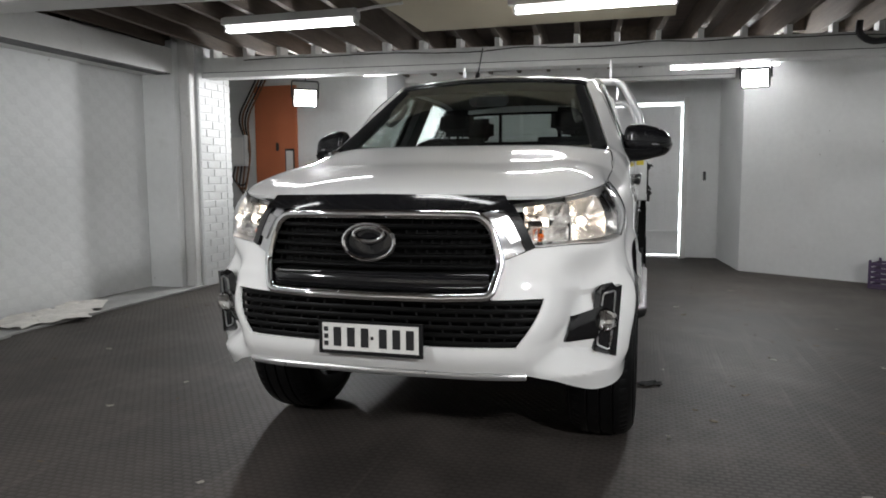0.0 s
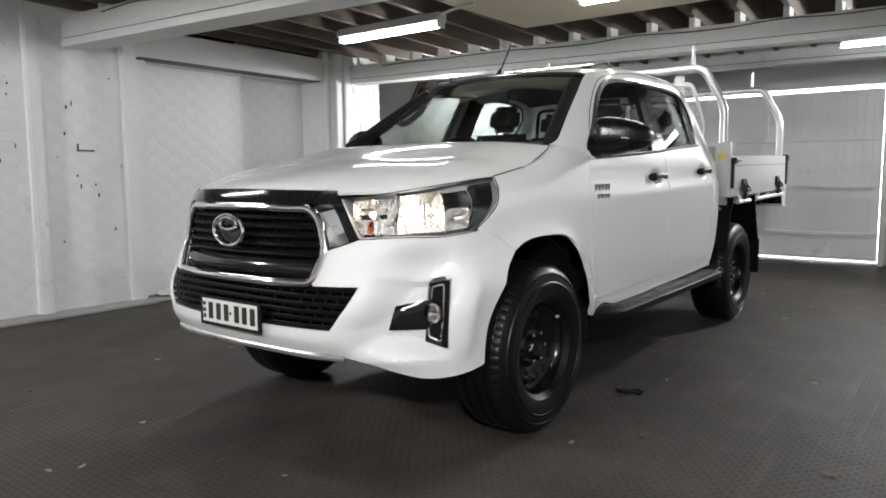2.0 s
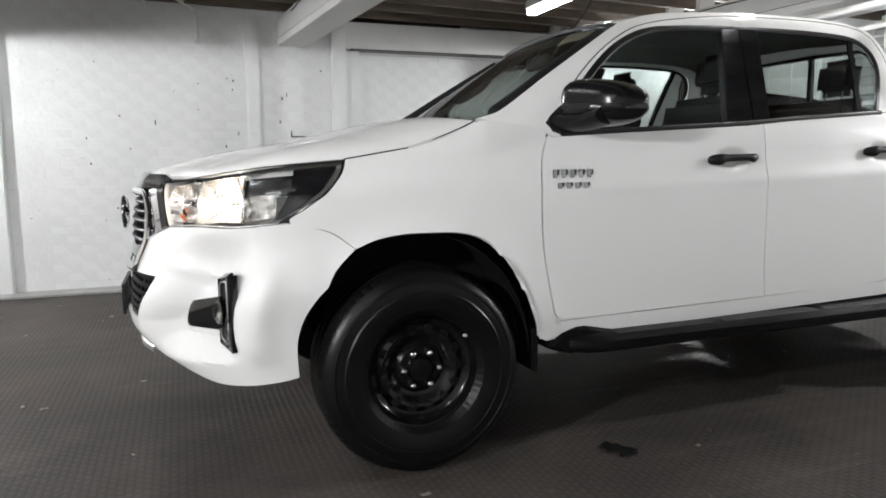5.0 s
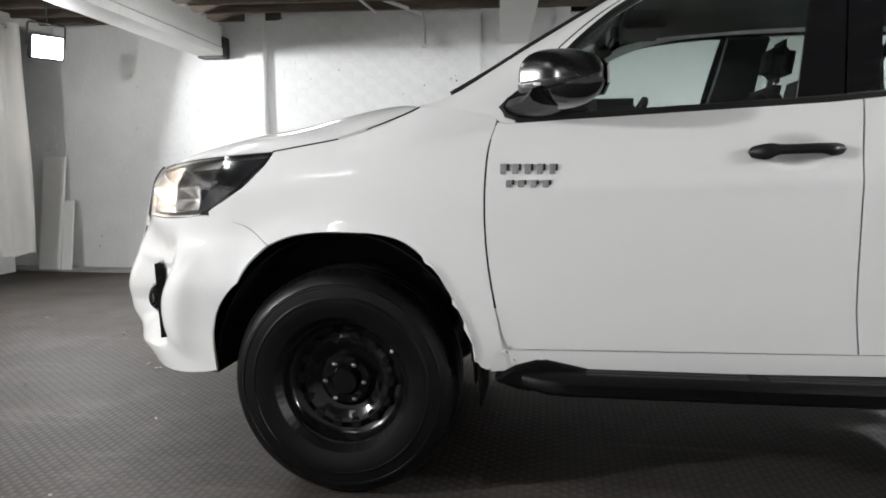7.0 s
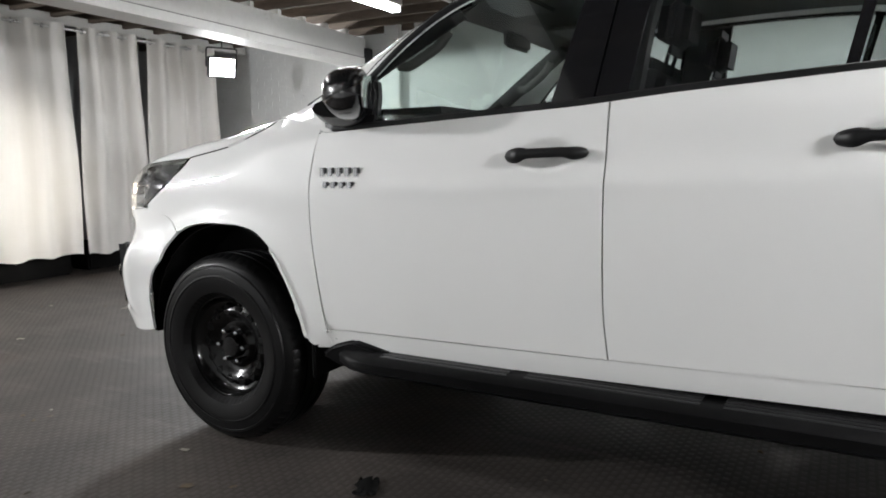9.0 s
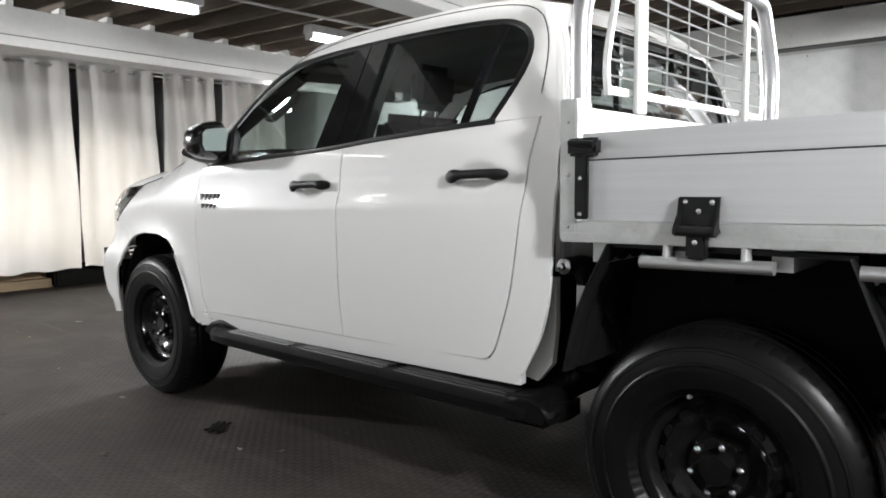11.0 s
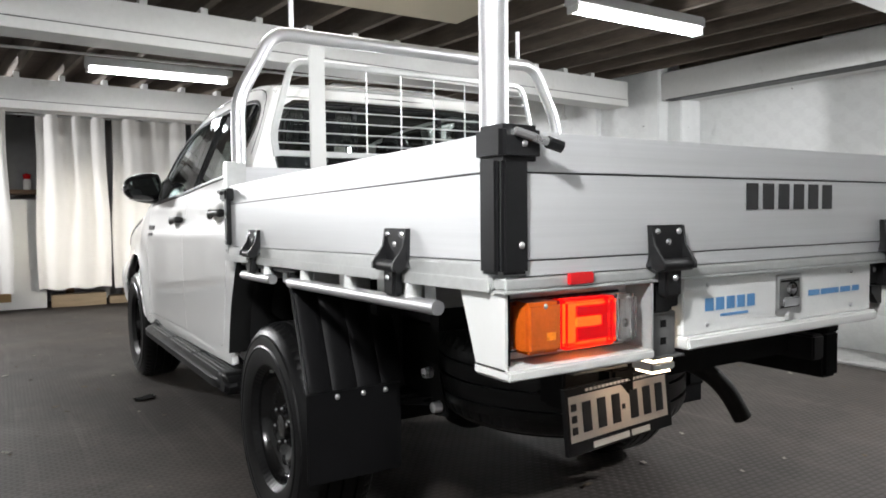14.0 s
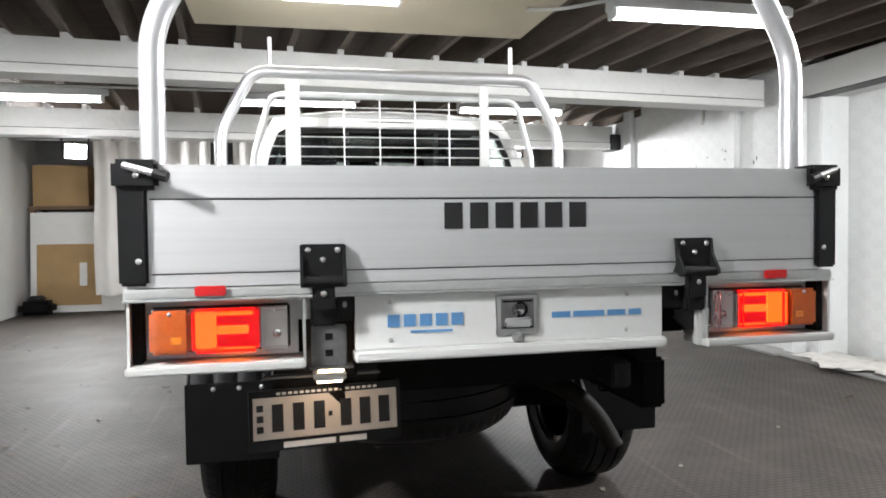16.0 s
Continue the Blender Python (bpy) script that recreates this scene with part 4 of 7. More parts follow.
for sgn in (1, -1):
    g = skin_grid([(.330, .890), (.412, .930)], [(.262, 1.052), (.338, 1.075)], [(.330, .890), (.300, 1.0), (.262, 1.052)], [(.412, .930), (.362, 1.03), (.338, 1.075)], 6, 10, .002)
    part("chrome_wing", sheet(bmesh.new(), g, .012, (.4, -1, 0), flip=sgn < 0), CHROME, grille)
    g = skin_grid([(.345, .945), (.384, .965)], [(.296, 1.03), (.332, 1.042)], [(.345, .945), (.296, 1.03)], [(.384, .965), (.332, 1.042)], 4, 6, .007)
    part("wing_insert", sheet(bmesh.new(), g, .004, (.4, -1, 0), flip=sgn < 0), SATIN, grille)
g = skin_grid([(0, 1.056), (.345, 1.060)], [(0, 1.112), (.335, 1.106)], [(0, 1.056), (0, 1.112)], [(.345, 1.060), (.335, 1.106)], 16, 5, .012)
bm = bmesh.new()
for sgn in (1, -1):
    sheet(bm, g, .03, (.2, -1, .3), flip=sgn < 0)
part("bonnet_protector", bm, GLOSS, truck, "gloss black strip over the grille")
# emblem: plain chrome ovals
bm = bmesh.new()
ey = skin(0, .955).y - .030
for rx, rz, zz in ((.094, .062, 0), (.055, .024, .026)):
    oval = [(rx * math.cos(a * math.pi / 16), ey, .955 + zz + rz * math.sin(a * math.pi / 16)) for a in range(33)]
    tube(bm, oval + [oval[1]], .008, 8, cap=False)
part("emblem", bm, CHROME, grille, "plain chrome oval emblem")
bm = bmesh.new()
lathe(bm, [(ey + .02, 0), (ey + .006, .05), (ey + .012, .088)], 28, "y", (0, 0, .955))
for v in bm.verts:
    v.co.z = .955 + (v.co.z - .955) * .66
part("emblem_disc", bm, GLOSS, grille)

# number plates carry plain bars
def number_plate(parent, name, at, tilt, yaw, material, w=.372, h=.107, framed=False):
    p = part(name, box(-w / 2, w / 2, -.004, .0, -h / 2, h / 2, bevel=.003), material, parent, "number plate with dark bars")
    p.matrix_local = pose(*at, tilt, 0, yaw) @ Matrix.Scale(1.0 if framed else 1, 4)
    if framed:
        bm = bmesh.new()
        ring_sheet(bm, [(-.193, -.006, -.080), (.193, -.006, -.080), (.193, -.006, .070), (-.193, -.006, .070)], [(-.183, -.006, -.052), (.183, -.006, -.052), (.183, -.006, .052), (-.183, -.006, .052)], .012, (0, 1, 0))
        part("plate_frame", bm, BLACK, p, "black dealer frame")
        part("frame_text_bar", box(-.11, .02, -.008, -.0062, -.074, -.060), PLATE, p)
        part("frame_text_bar", box(.03, .10, -.008, -.0062, -.074, -.060), PLATE, p)
        for k in range(18):
            part("frame_text_bar", box(-.125 + k * .0145, -.1155 + k * .0145, -.008, -.0062, .057, .063), PLATE, p)
    else:
        bm = bmesh.new()
        ring_sheet(bm, [(-.194, -.006, -.062), (.194, -.006, -.062), (.194, -.006, .058), (-.194, -.006, .058)], [(-.181, -.006, -.049), (.181, -.006, -.049), (.181, -.006, .049), (-.181, -.006, .049)], .012, (0, 1, 0))
        part("plate_frame", bm, BLACK, p)
    for x0 in (-.140, -.088, -.036, .032, .082, .132):
        part("plate_bar", box(x0 + .003, x0 + .031, -.0065, -.0042, -.034, .034), INK, p)
    part("plate_bar", box(.004, .014, -.0065, -.0042, -.006, .006), INK, p)
    for k in range(3):
        part("plate_bar", box(-.174, -.158, -.0065, -.0042, -.034 + k * .026, -.018 + k * .026), INK, p)
    return p


number_plate(truck, "front_plate", (0.004, skin(0, .62).y - .012, .618), 0, 0, PLATE)

# headlights
def headlight(sgn):
    bot = [(.424, .934), (.58, .942), (.737, .940), (.88, .952)]
    top = [(.352, 1.083), (.57, 1.108), (.81, 1.137), (1.085, 1.158)]
    left = [(.424, .934), (.385, 1.01), (.352, 1.083)]
    right = [(.88, .952), (.965, 1.01), (1.06, 1.105), (1.085, 1.158)]
    lens = skin_grid(bot, top, left, right, 24, 12, .002)
    back = [[p + Vector((-.045, .105, 0)) for p in row] for row in lens]
    h = part("headlight", sheet(bmesh.new(), back, .006, (.6, -1, 0), flip=sgn < 0), BACKREF, truck, "lit headlight with clear lens")
    for name, rim, material in (("housing", [lens[0], [r[0] for r in lens]], BACKREF), ("bezel", [lens[-1], [r[-1] for r in lens]], GLOSS)):
        bm = bmesh.new()
        for line in rim:
            g = [[p.copy() for p in line], [p + Vector((-.045, .105, 0)) for p in line]]
            sheet(bm, g, .003, (0, 0, 1), flip=sgn < 0)
        part(name, bm, material, h, "silvered lamp housing" if name == "housing" else "black lamp bezel")
    def low_z(q):
        return lerp([(.352, .950), (.424, .948), (.737, .952), (.88, .966)], q)

    def top_z(q):
        return lerp([(.352, 1.070), (.57, 1.094), (.81, 1.122), (1.085, 1.145)], q)

    def bowl(sa, sb, va, vb, deep, flutes, rows):
        g = []
        for j in range(rows * 5 + 1):
            v = j / (rows * 5)
            line = []
            for i in range(flutes * 5 + 1):
                u = i / (flutes * 5)
                q = sa + (sb - sa) * u
                z = low_z(q) + (top_z(q) - low_z(q)) * (va + (vb - va) * v)
                d = deep * (math.sin(math.pi * u) * math.sin(math.pi * v)) ** .42
                d -= .0045 * abs(math.sin(flutes * math.pi * u)) + .003 * abs(math.sin(rows * math.pi * v))
                line.append(skin(q, z, -.014 - d))
            g.append(line)
        return g

    for sa, sb, va, vb, deep, flutes, rows in ((.392, .470, .42, 1, .050, 3, 3), (.474, .552, .42, 1, .055, 3, 3), (.405, .552, .02, .38, .030, 6, 2), (.566, .752, .02, 1, .085, 7, 4), (.764, .868, .02, .52, .05, 3, 2)):
        part("reflector", sheet(bmesh.new(), bowl(sa, sb, va, vb, deep, flutes, rows), .003, (.4, -1, 0), flip=sgn < 0), REFLECT, h, "fluted silver reflector")
    g = skin_grid([(.765, 1.035), (.905, 1.045)], [(.765, 1.120), (.922, 1.132)], [(.765, 1.035), (.765, 1.120)], [(.905, 1.045), (.922, 1.132)], 8, 6, -.035)
    part("smoked_panel", sheet(bmesh.new(), g, .004, (.6, -1, 0), flip=sgn < 0), BADGE, h, "smoked chrome panel")
    g = skin_grid([(.392, .918), (.421, .930)], [(.318, 1.071), (.351, 1.082)], [(.392, .918), (.350, 1.010), (.318, 1.071)], [(.421, .930), (.383, 1.01), (.351, 1.082)], 4, 12, .010)
    part("lamp_edge", sheet(bmesh.new(), g, .012, (.4, -1, 0), flip=sgn < 0), GLOSS, h, "black edge beside the lamp")
    part("lens", sheet(bmesh.new(), lens, .003, (.6, -1, 0), flip=sgn < 0), LENS, h, "clear lens").visible_shadow = False
    dark = skin_grid([(.86, .955), (.888, .962)], [(.925, 1.136), (1.065, 1.148)], [(.86, .955), (.905, 1.04), (.925, 1.136)], [(.885, .962), (.965, 1.02), (1.065, 1.148)], 8, 8, -.012)
    part("dark_end", sheet(bmesh.new(), dark, .02, (1, -.6, 0), flip=sgn < 0), GLOSS, h)
    for s, z, deep, glowing in ((.662, 1.022, .046, True), (.470, 1.030, .034, False)):
        c = skin(s, z, -deep - .02)
        nrm = (skin(s, z, .05) - skin(s, z)).normalized()
        nrm = (nrm + Vector((0, -1.6, 0))).normalized()
        bm = ball(bmesh.new(), ((c.x + nrm.x * .018) * sgn, c.y + nrm.y * .018, c.z + nrm.z * .018), .016 if glowing else .007, 12)
        part("bulb", bm, HEADGLOW if glowing else PARKGLOW, h, "lit headlamp bulb" if glowing else "lit parking bulb")
        glim = bpy.data.lights.new("headlight_bulb", "POINT")
        glim.energy, glim.color, glim.shadow_soft_size = BULB_WATTS if glowing else BULB_WATTS * .6, (1, .80, .62), .012
        ahead = .06 if glowing else .040
        new("headlight_bulb", glim).location = ((c.x + nrm.x * ahead) * sgn + CX, c.y + nrm.y * ahead, c.z + nrm.z * ahead)
        if glowing:
            lamp = bpy.data.lights.new("headlight_beam", "SPOT")
            lamp.energy, lamp.color, lamp.spot_size, lamp.spot_blend, lamp.shadow_soft_size = BEAM_WATTS, (1, .93, .82), radians(34), 1.0, .05
            lo = new("headlight_beam", lamp)
            w = Vector((c.x * sgn + CX, c.y - .13, c.z))
            lo.matrix_world = look(w, w + Vector((.02 * sgn, -4, -.06)))
    mid = [[p + Vector((-.022, .045, 0)) for p in row] for row in skin_grid([(.43, .937), (.60, .945)], [(.375, .968), (.60, .968)], [(.43, .937), (.375, .968)], [(.60, .945), (.60, .968)], 8, 2)]
    part("indicator", sheet(bmesh.new(), mid, .01, (.4, -1, 0), flip=sgn < 0), CHROME, h, "clear indicator")
    ic = skin(.452, .972, -.030)
    part("indicator_bulb", ball(bmesh.new(), (ic.x * sgn, ic.y, ic.z), (.012, .010, .008), 10), AMBER, h, "amber indicator bulb")
    for s in (.56, .755):
        g = [[skin(s, z, d) for z in (.95, 1.0, 1.05, 1.11)] for d in (-.09, -.012)]
        part("divider", sheet(bmesh.new(), g, .006, (0, -1, 0), flip=sgn < 0), CHROME, h)
    g = skin_grid([(.84, 1.052), (.93, 1.062)], [(.84, 1.060), (.932, 1.070)], [(.84, 1.052), (.84, 1.060)], [(.93, 1.062), (.932, 1.070)], 6, 2, -.009)
    part("lamp_badge", sheet(bmesh.new(), g, .002, (1, -.6, 0), flip=sgn < 0), BADGE, h)


mirrored(headlight)


# fog lamps, set in deep pockets of the bumper
def fog_lamp(sgn):
    def patch(bl, br, tl, tr, nu, nv, shape):
        g = []
        for k in range(nv + 1):
            v = k / nv
            row = []
            for i in range(nu + 1):
                u = i / nu
                p = (Vector(bl) * (1 - u) + Vector(br) * u) * (1 - v) + (Vector(tl) * (1 - u) + Vector(tr) * u) * v
                row.append(p + Vector((.55, -.83, 0)) * shape(u, v))
            g.append(row)
        return g

    arm = patch((.656, -.806, .588), (.762, -.702, .588), (.675, -.787, .680), (.778, -.696, .706), 10, 8,
                lambda u, v: .012 * math.sin(math.pi * v) ** .6 * (1 - .5 * u) - .006 * ease((.15 - u) / .15))
    f = part("fog_lamp", sheet(bmesh.new(), arm, .035, (1, -1, 0), flip=sgn < 0), GLOSS, truck, "black fog lamp surround")
    corners = (.746, -.697, .540), (.826, -.662, .516), (.771, -.697, .766), (.842, -.664, .782)

    def dish(u, v):
        return .007 - .006 * ease(u / .15) * ease((.76 - u) / .06) * ease(v / .06) * ease((1 - v) / .06)

    part("fog_bezel", sheet(bmesh.new(), patch(*corners, 16, 20, dish), .03, (1, -1, 0), flip=sgn < 0), GLOSS, f)
    line = []
    for u, v in ((.12, .74), (.13, .93), (.70, .945), (.74, .5), (.68, .07), (.14, .10), (.10, .24)):
        b = (Vector(corners[0]) * (1 - u) + Vector(corners[1]) * u) * (1 - v) + (Vector(corners[2]) * (1 - u) + Vector(corners[3]) * u) * v + Vector((.003, -.0045, 0))
        line.append(Vector((b.x * sgn, b.y, b.z)))
    part("fog_trim", tube(bmesh.new(), fillet(line, .012, 4), .0035, 6), SATIN, f, "thin satin silver trim")
    n = Vector((.24 * sgn, -.97, 0)).normalized()
    m = Matrix.Translation((.790 * sgn, -.690, .655)) @ n.to_track_quat("Z", "Y").to_matrix().to_4x4()
    bm = lathe(bmesh.new(), [(.002, .004), (.005, .024), (.014, .036)], 20, "z")
    bmesh.ops.transform(bm, matrix=m, verts=bm.verts)
    part("fog_reflector", bm, REFLECT, f)
    bm = lathe(bmesh.new(), [(.012, .043), (.024, .035), (.032, .018), (.035, .0005)], 20, "z")
    bmesh.ops.transform(bm, matrix=m, verts=bm.verts)
    part("fog_lens", bm, LENS, f, "clear round lens")


mirrored(fog_lamp)

# bonnet
def bonnet_front(u):
    s = abs(u) * S(-.258)
    z = curve([(0, 1.118), (.34, 1.112), (.57, 1.116), (.81, 1.145), (1.09, 1.167)], s)
    p = skin(s, z)
    if u < 0:
        p.x = -p.x
    return p


NU, NV = 40, 26
front = [bonnet_front(-1 + 2 * i / NU) for i in range(NU + 1)]
rear = []
for i in range(NU + 1):
    u = -1 + 2 * i / NU
    xx = .748 * u
    rear.append(Vector((xx, .145 + .105 * abs(u) ** 2.2, 1.322 - .017 * abs(u) ** 2)))
side = []
for j in range(NV + 1):
    y = -.258 + (.25 + .258) * j / NV
    z = curve(HOODLINE, y) - .004
    p = Vector((half(y, z), y, z))
    side.append(p.lerp(rear[-1], ease((y - .0) / .25)))
g = []
for j in range(NV + 1):
    v = j / NV
    row = []
    for i in range(NU + 1):
        u = -1 + 2 * i / NU
        t = (u + 1) / 2
        L = Vector((-side[j].x, side[j].y, side[j].z))
        p = front[i] * (1 - v) + rear[i] * v + L * (1 - t) + side[j] * t - (front[0] * (1 - t) * (1 - v) + front[-1] * t * (1 - v) + rear[0] * (1 - t) * v + rear[-1] * t * v)
        p.z += .050 * (4 * v * (1 - v)) ** .7 * (1 - abs(u) ** 5)
        p.z += .008 * math.exp(-((abs(u) - .62) / .13) ** 2) * math.sin(math.pi * min(1, v * 1.1)) - .004 * math.exp(-(u / .35) ** 2) * v
        row.append(p)
    g.append(row)
# white strip between bonnet and fender, up to the pillar foot
strip_g = []
for j in range(13):
    y = -.02 + .275 * j / 12
    zt = curve([(-.255, 1.163), (0, 1.206), (.20, 1.268), (.27, 1.303)], y)
    q = (y + .258) / .508 * NV
    k = min(NV - 1, int(q))
    pa = side[k].lerp(side[k + 1], q - k) + Vector((.003, 0, -.003))
    pb = Vector((half(y, zt) - .001, y, zt - .001))
    strip_g.append([pa.lerp(pb, i / 3) for i in range(4)])
sided("fender_top", strip_g, .01, WHITE, out=(.3, 0, 1))
part("bonnet", sheet(bmesh.new(), g, .014, (0, 0, 1)), WHITE, truck)
for sgn in (1, -1):
    part("shut_line", tube(bmesh.new(), [Vector(((p.x + .0012) * sgn, p.y, p.z + .0005)) for p in side], .0026, 6), LINER, truck)

# doors, sill and rear quarter
def belt(y):
    return curve([(.50, 1.245), (.73, 1.258), (1.49, 1.298), (1.75, 1.322), (2.2, 1.352), (2.5, 1.37)], y)


def gw(z):
    """Half width of the cab above the window line."""
    return .836 - .385 * (z - 1.26) - .10 * max(0, z - 1.60) ** 1.5


def glasspoint(y, z, d=0.0):
    w = gw(z) - .045 * ease((.75 - y) / .45) * ease((z - 1.2) / .3) - .022 * ease((y - 2.1) / .45)
    return Vector((w + d, y, z))


def cup(yc):
    zc = 1.150 + .035 * (yc - 1.39)
    return lambda s_, z: .020 * ease(1.15 - 1.15 * (((s_ - S(yc)) / .098) ** 2 + ((z - zc) / .048) ** 2))


fd = skin_grid([(S(.60), .530), (S(1.1), .540), (S(1.588), .549)], [(S(y), belt(y)) for y in (.512, .75, 1.0, 1.3, 1.571)],
               [(S(.60), .530), (S(.560), .541), (S(.534), .585), (S(.492), .80), (S(.480), .98), (S(.488), 1.15), (S(.512), belt(.512))],
               [(S(1.589), .549), (S(1.573), .70), (S(1.569), .94), (S(1.572), belt(1.572))], 90, 60, 0, cup(1.390))
doors_f = sided("front_door", fd, .014, WHITE)
rd = skin_grid([(S(1.594), .549), (S(2.0), .560), (S(2.30), .570)], [(S(y), belt(y)) for y in (1.577, 1.8, 2.0, 2.2, 2.478)],
               [(S(1.594), .549), (S(1.578), .70), (S(1.574), .94), (S(1.577), belt(1.577))],
               [(S(2.30), .570), (S(2.342), .59), (S(2.375), .66), (S(2.425), .82), (S(2.46), 1.05), (S(2.475), 1.2), (S(2.478), belt(2.478))], 80, 60, 0, cup(2.275))
doors_r = sided("rear_door", rd, .014, WHITE)
quarter = skin_grid([(S(2.306), .566), (S(2.40), .545), (S(2.47), .545)], [(S(2.484), belt(2.484)), (S(2.572), 1.373)],
                    [(S(2.306), .566), (S(2.348), .586), (S(2.381), .656), (S(2.431), .82), (S(2.466), 1.05), (S(2.481), 1.2), (S(2.484), belt(2.484))],
                    [(S(2.47), .545), (S(2.548), .70), (S(2.582), .90), (S(2.585), 1.2), (S(2.572), 1.373)], 6, 26)
sided("rear_quarter", quarter, .014, WHITE)
sill = skin_grid([(S(.50), .455), (S(1.5), .478), (S(2.46), .505)], [(S(.50), .462), (S(.535), .505), (S(.565), .522), (S(.60), .5265), (S(1.5), .545), (S(2.30), .567), (S(2.40), .549), (S(2.46), .545)], [(S(.50), .455), (S(.50), .460)], [(S(2.46), .505), (S(2.46), .545)], 60, 4, -.0025)
sided("sill", sill, .03, WHITE)
back = skin_grid([(S(.475), .462), (S(.64), .470)], [(S(.475), .66), (S(.64), .66)], [(S(.475), .462), (S(.475), .66)], [(S(.64), .470), (S(.64), .66)], 10, 10, -.013)
sided("sill_end", back, .004, WHITE)

# upper frame: pillars and roof rail, white
INNER = [(.575, 1.256), (.538, 1.268), (.528, 1.292), (.556, 1.318), (.66, 1.40), (.80, 1.535), (.92, 1.625), (1.05, 1.685), (1.20, 1.712), (1.40, 1.727), (1.67, 1.735), (2.0, 1.735), (2.24, 1.722), (2.34, 1.685), (2.385, 1.62), (2.375, 1.53), (2.29, 1.362)]
OUTER = [(.255, 1.312), (.330, 1.331), (.390, 1.360), (.581, 1.483), (.787, 1.610), (.965, 1.718), (1.04, 1.748), (1.18, 1.778), (1.40, 1.793), (1.67, 1.805), (2.05, 1.806), (2.30, 1.788), (2.42, 1.750), (2.480, 1.66), (2.530, 1.53), (2.572, 1.373)]


def outer_pt(y, z):
    if y < 1.0:
        return Vector((.750 - .432 * (z - 1.312), y, z))
    return glasspoint(y, z) + Vector((-.055 * ease((1.30 - y) / .3), 0, 0))


gi, go = along([glasspoint(y, z) for y, z in INNER], 60), along([outer_pt(y, z) for y, z in OUTER], 60)
frame_grid = []
for m in range(6):
    t = m / 5
    frame_grid.append([gi[k].lerp(go[k], t) + Vector((.012, 0, .003)) * (math.sin(math.pi * t) * ease((len(gi) - 1 - k) / 12)) for k in range(len(gi))])
sided("cab_frame", frame_grid, .02, WHITE, out=(1, 0, .4))

# roof
k0 = next(i for i, p in enumerate(go) if p.y > .985)
k1 = max(i for i, p in enumerate(go) if p.z > 1.745)
edge = along([p + Vector((-.002, 0, .002)) for p in go[k0:k1 + 1]], 30)
g = []
for j, p in enumerate(edge):
    row = []
    v = j / 30
    for i in range(25):
        u = -1 + i / 12
        crown = (.030 + .012 * math.sin(math.pi * v)) * (1 - abs(u) ** 2.2)
        bow = -.035 * (1 - u * u) * (1 - v) ** 3 + .030 * (1 - u * u) * v ** 4
        rib = .004 * math.cos(u * 4.5 * math.pi) * ease(v / .15) * ease((1 - v) / .15) * (1 - abs(u) ** 4)
        row.append(Vector((p.x * u, p.y + bow, p.z + crown + rib)))
    g.append(row)
part("roof", sheet(bmesh.new(), g, .02, (0, 0, 1)), WHITE, truck)
lin = [[p + Vector((0, 0, -.045)) for p in row] for row in g]
part("roof_lining", sheet(bmesh.new(), lin, .01, (0, 0, 1)), LINING, truck)
roof_front = g[0]

# windscreen with black border
wl = along([p + Vector((-.012, .012, -.010)) for p in go[:k0 + 1]], 20)
bot = [Vector((wl[0].x * u, wl[0].y - .085 * (1 - u * u), wl[0].z - .008 * (1 - u * u))) for u in [-1 + i / 12 for i in range(25)]]
topc = [p + Vector((0, -.004, -.004)) for p in roof_front]
topc[0], topc[-1] = Vector((-wl[-1].x, wl[-1].y, wl[-1].z)), wl[-1]
ws = coons(bot, topc, [Vector((-p.x, p.y, p.z)) for p in wl], wl, 28, 20)
w = part("windscreen", sheet(bmesh.new(), ws, .005, (0, -1, .6)), SCREEN, truck, "clear windscreen")
w.visible_shadow = False
bm = bmesh.new()
loop = [p + Vector((0, .004, -.012)) for p in ws[0]] + [r[-1] + Vector((-.014, .008, -.008)) for r in ws] + [p + Vector((0, .004, -.012)) for p in ws[-1][::-1]] + [r[0] + Vector((.014, .008, -.008)) for r in ws[::-1]]
tube(bm, along(loop, 120, False), .018, 8, flat=(.030, .012))
part("windscreen_border", bm, GLOSS, w)
part("shade_band", sheet(bmesh.new(), [[p + Vector((0, .010, -.010)) for p in r] for r in ws[-4:]], .003, (0, -1, .6)), BLACK, w)
cow = [[p + Vector((0, -.075, -.034)) for p in ws[0]], [p + Vector((0, .0, -.016)) for p in ws[0]], [p + Vector((0, .06, -.03)) for p in ws[0]]]
part("cowl", sheet(bmesh.new(), cow, .02, (0, 0, 1)), BLACK, truck)
for xa, xb in ((-.55, .02), (.02, .55)):
    a, b = ws[2][3 + (0 if xa < -.1 else 12)], ws[1][14 + (0 if xa < -.1 else 11)]
    part("wiper", tube(bmesh.new(), [a + Vector((0, -.02, .012)), b + Vector((0, -.02, .012))], .007, 6), BLACK, truck)
# aerial
bm = tube(bmesh.new(), [(-.13, 1.16, 1.80), (-.13, 1.19, 1.835)], .016, 10)
tube(bm, [(-.13, 1.19, 1.835), (-.13, 1.32, 2.02)], .005, 6)
part("aerial", bm, BLACK, truck, "short black roof aerial")

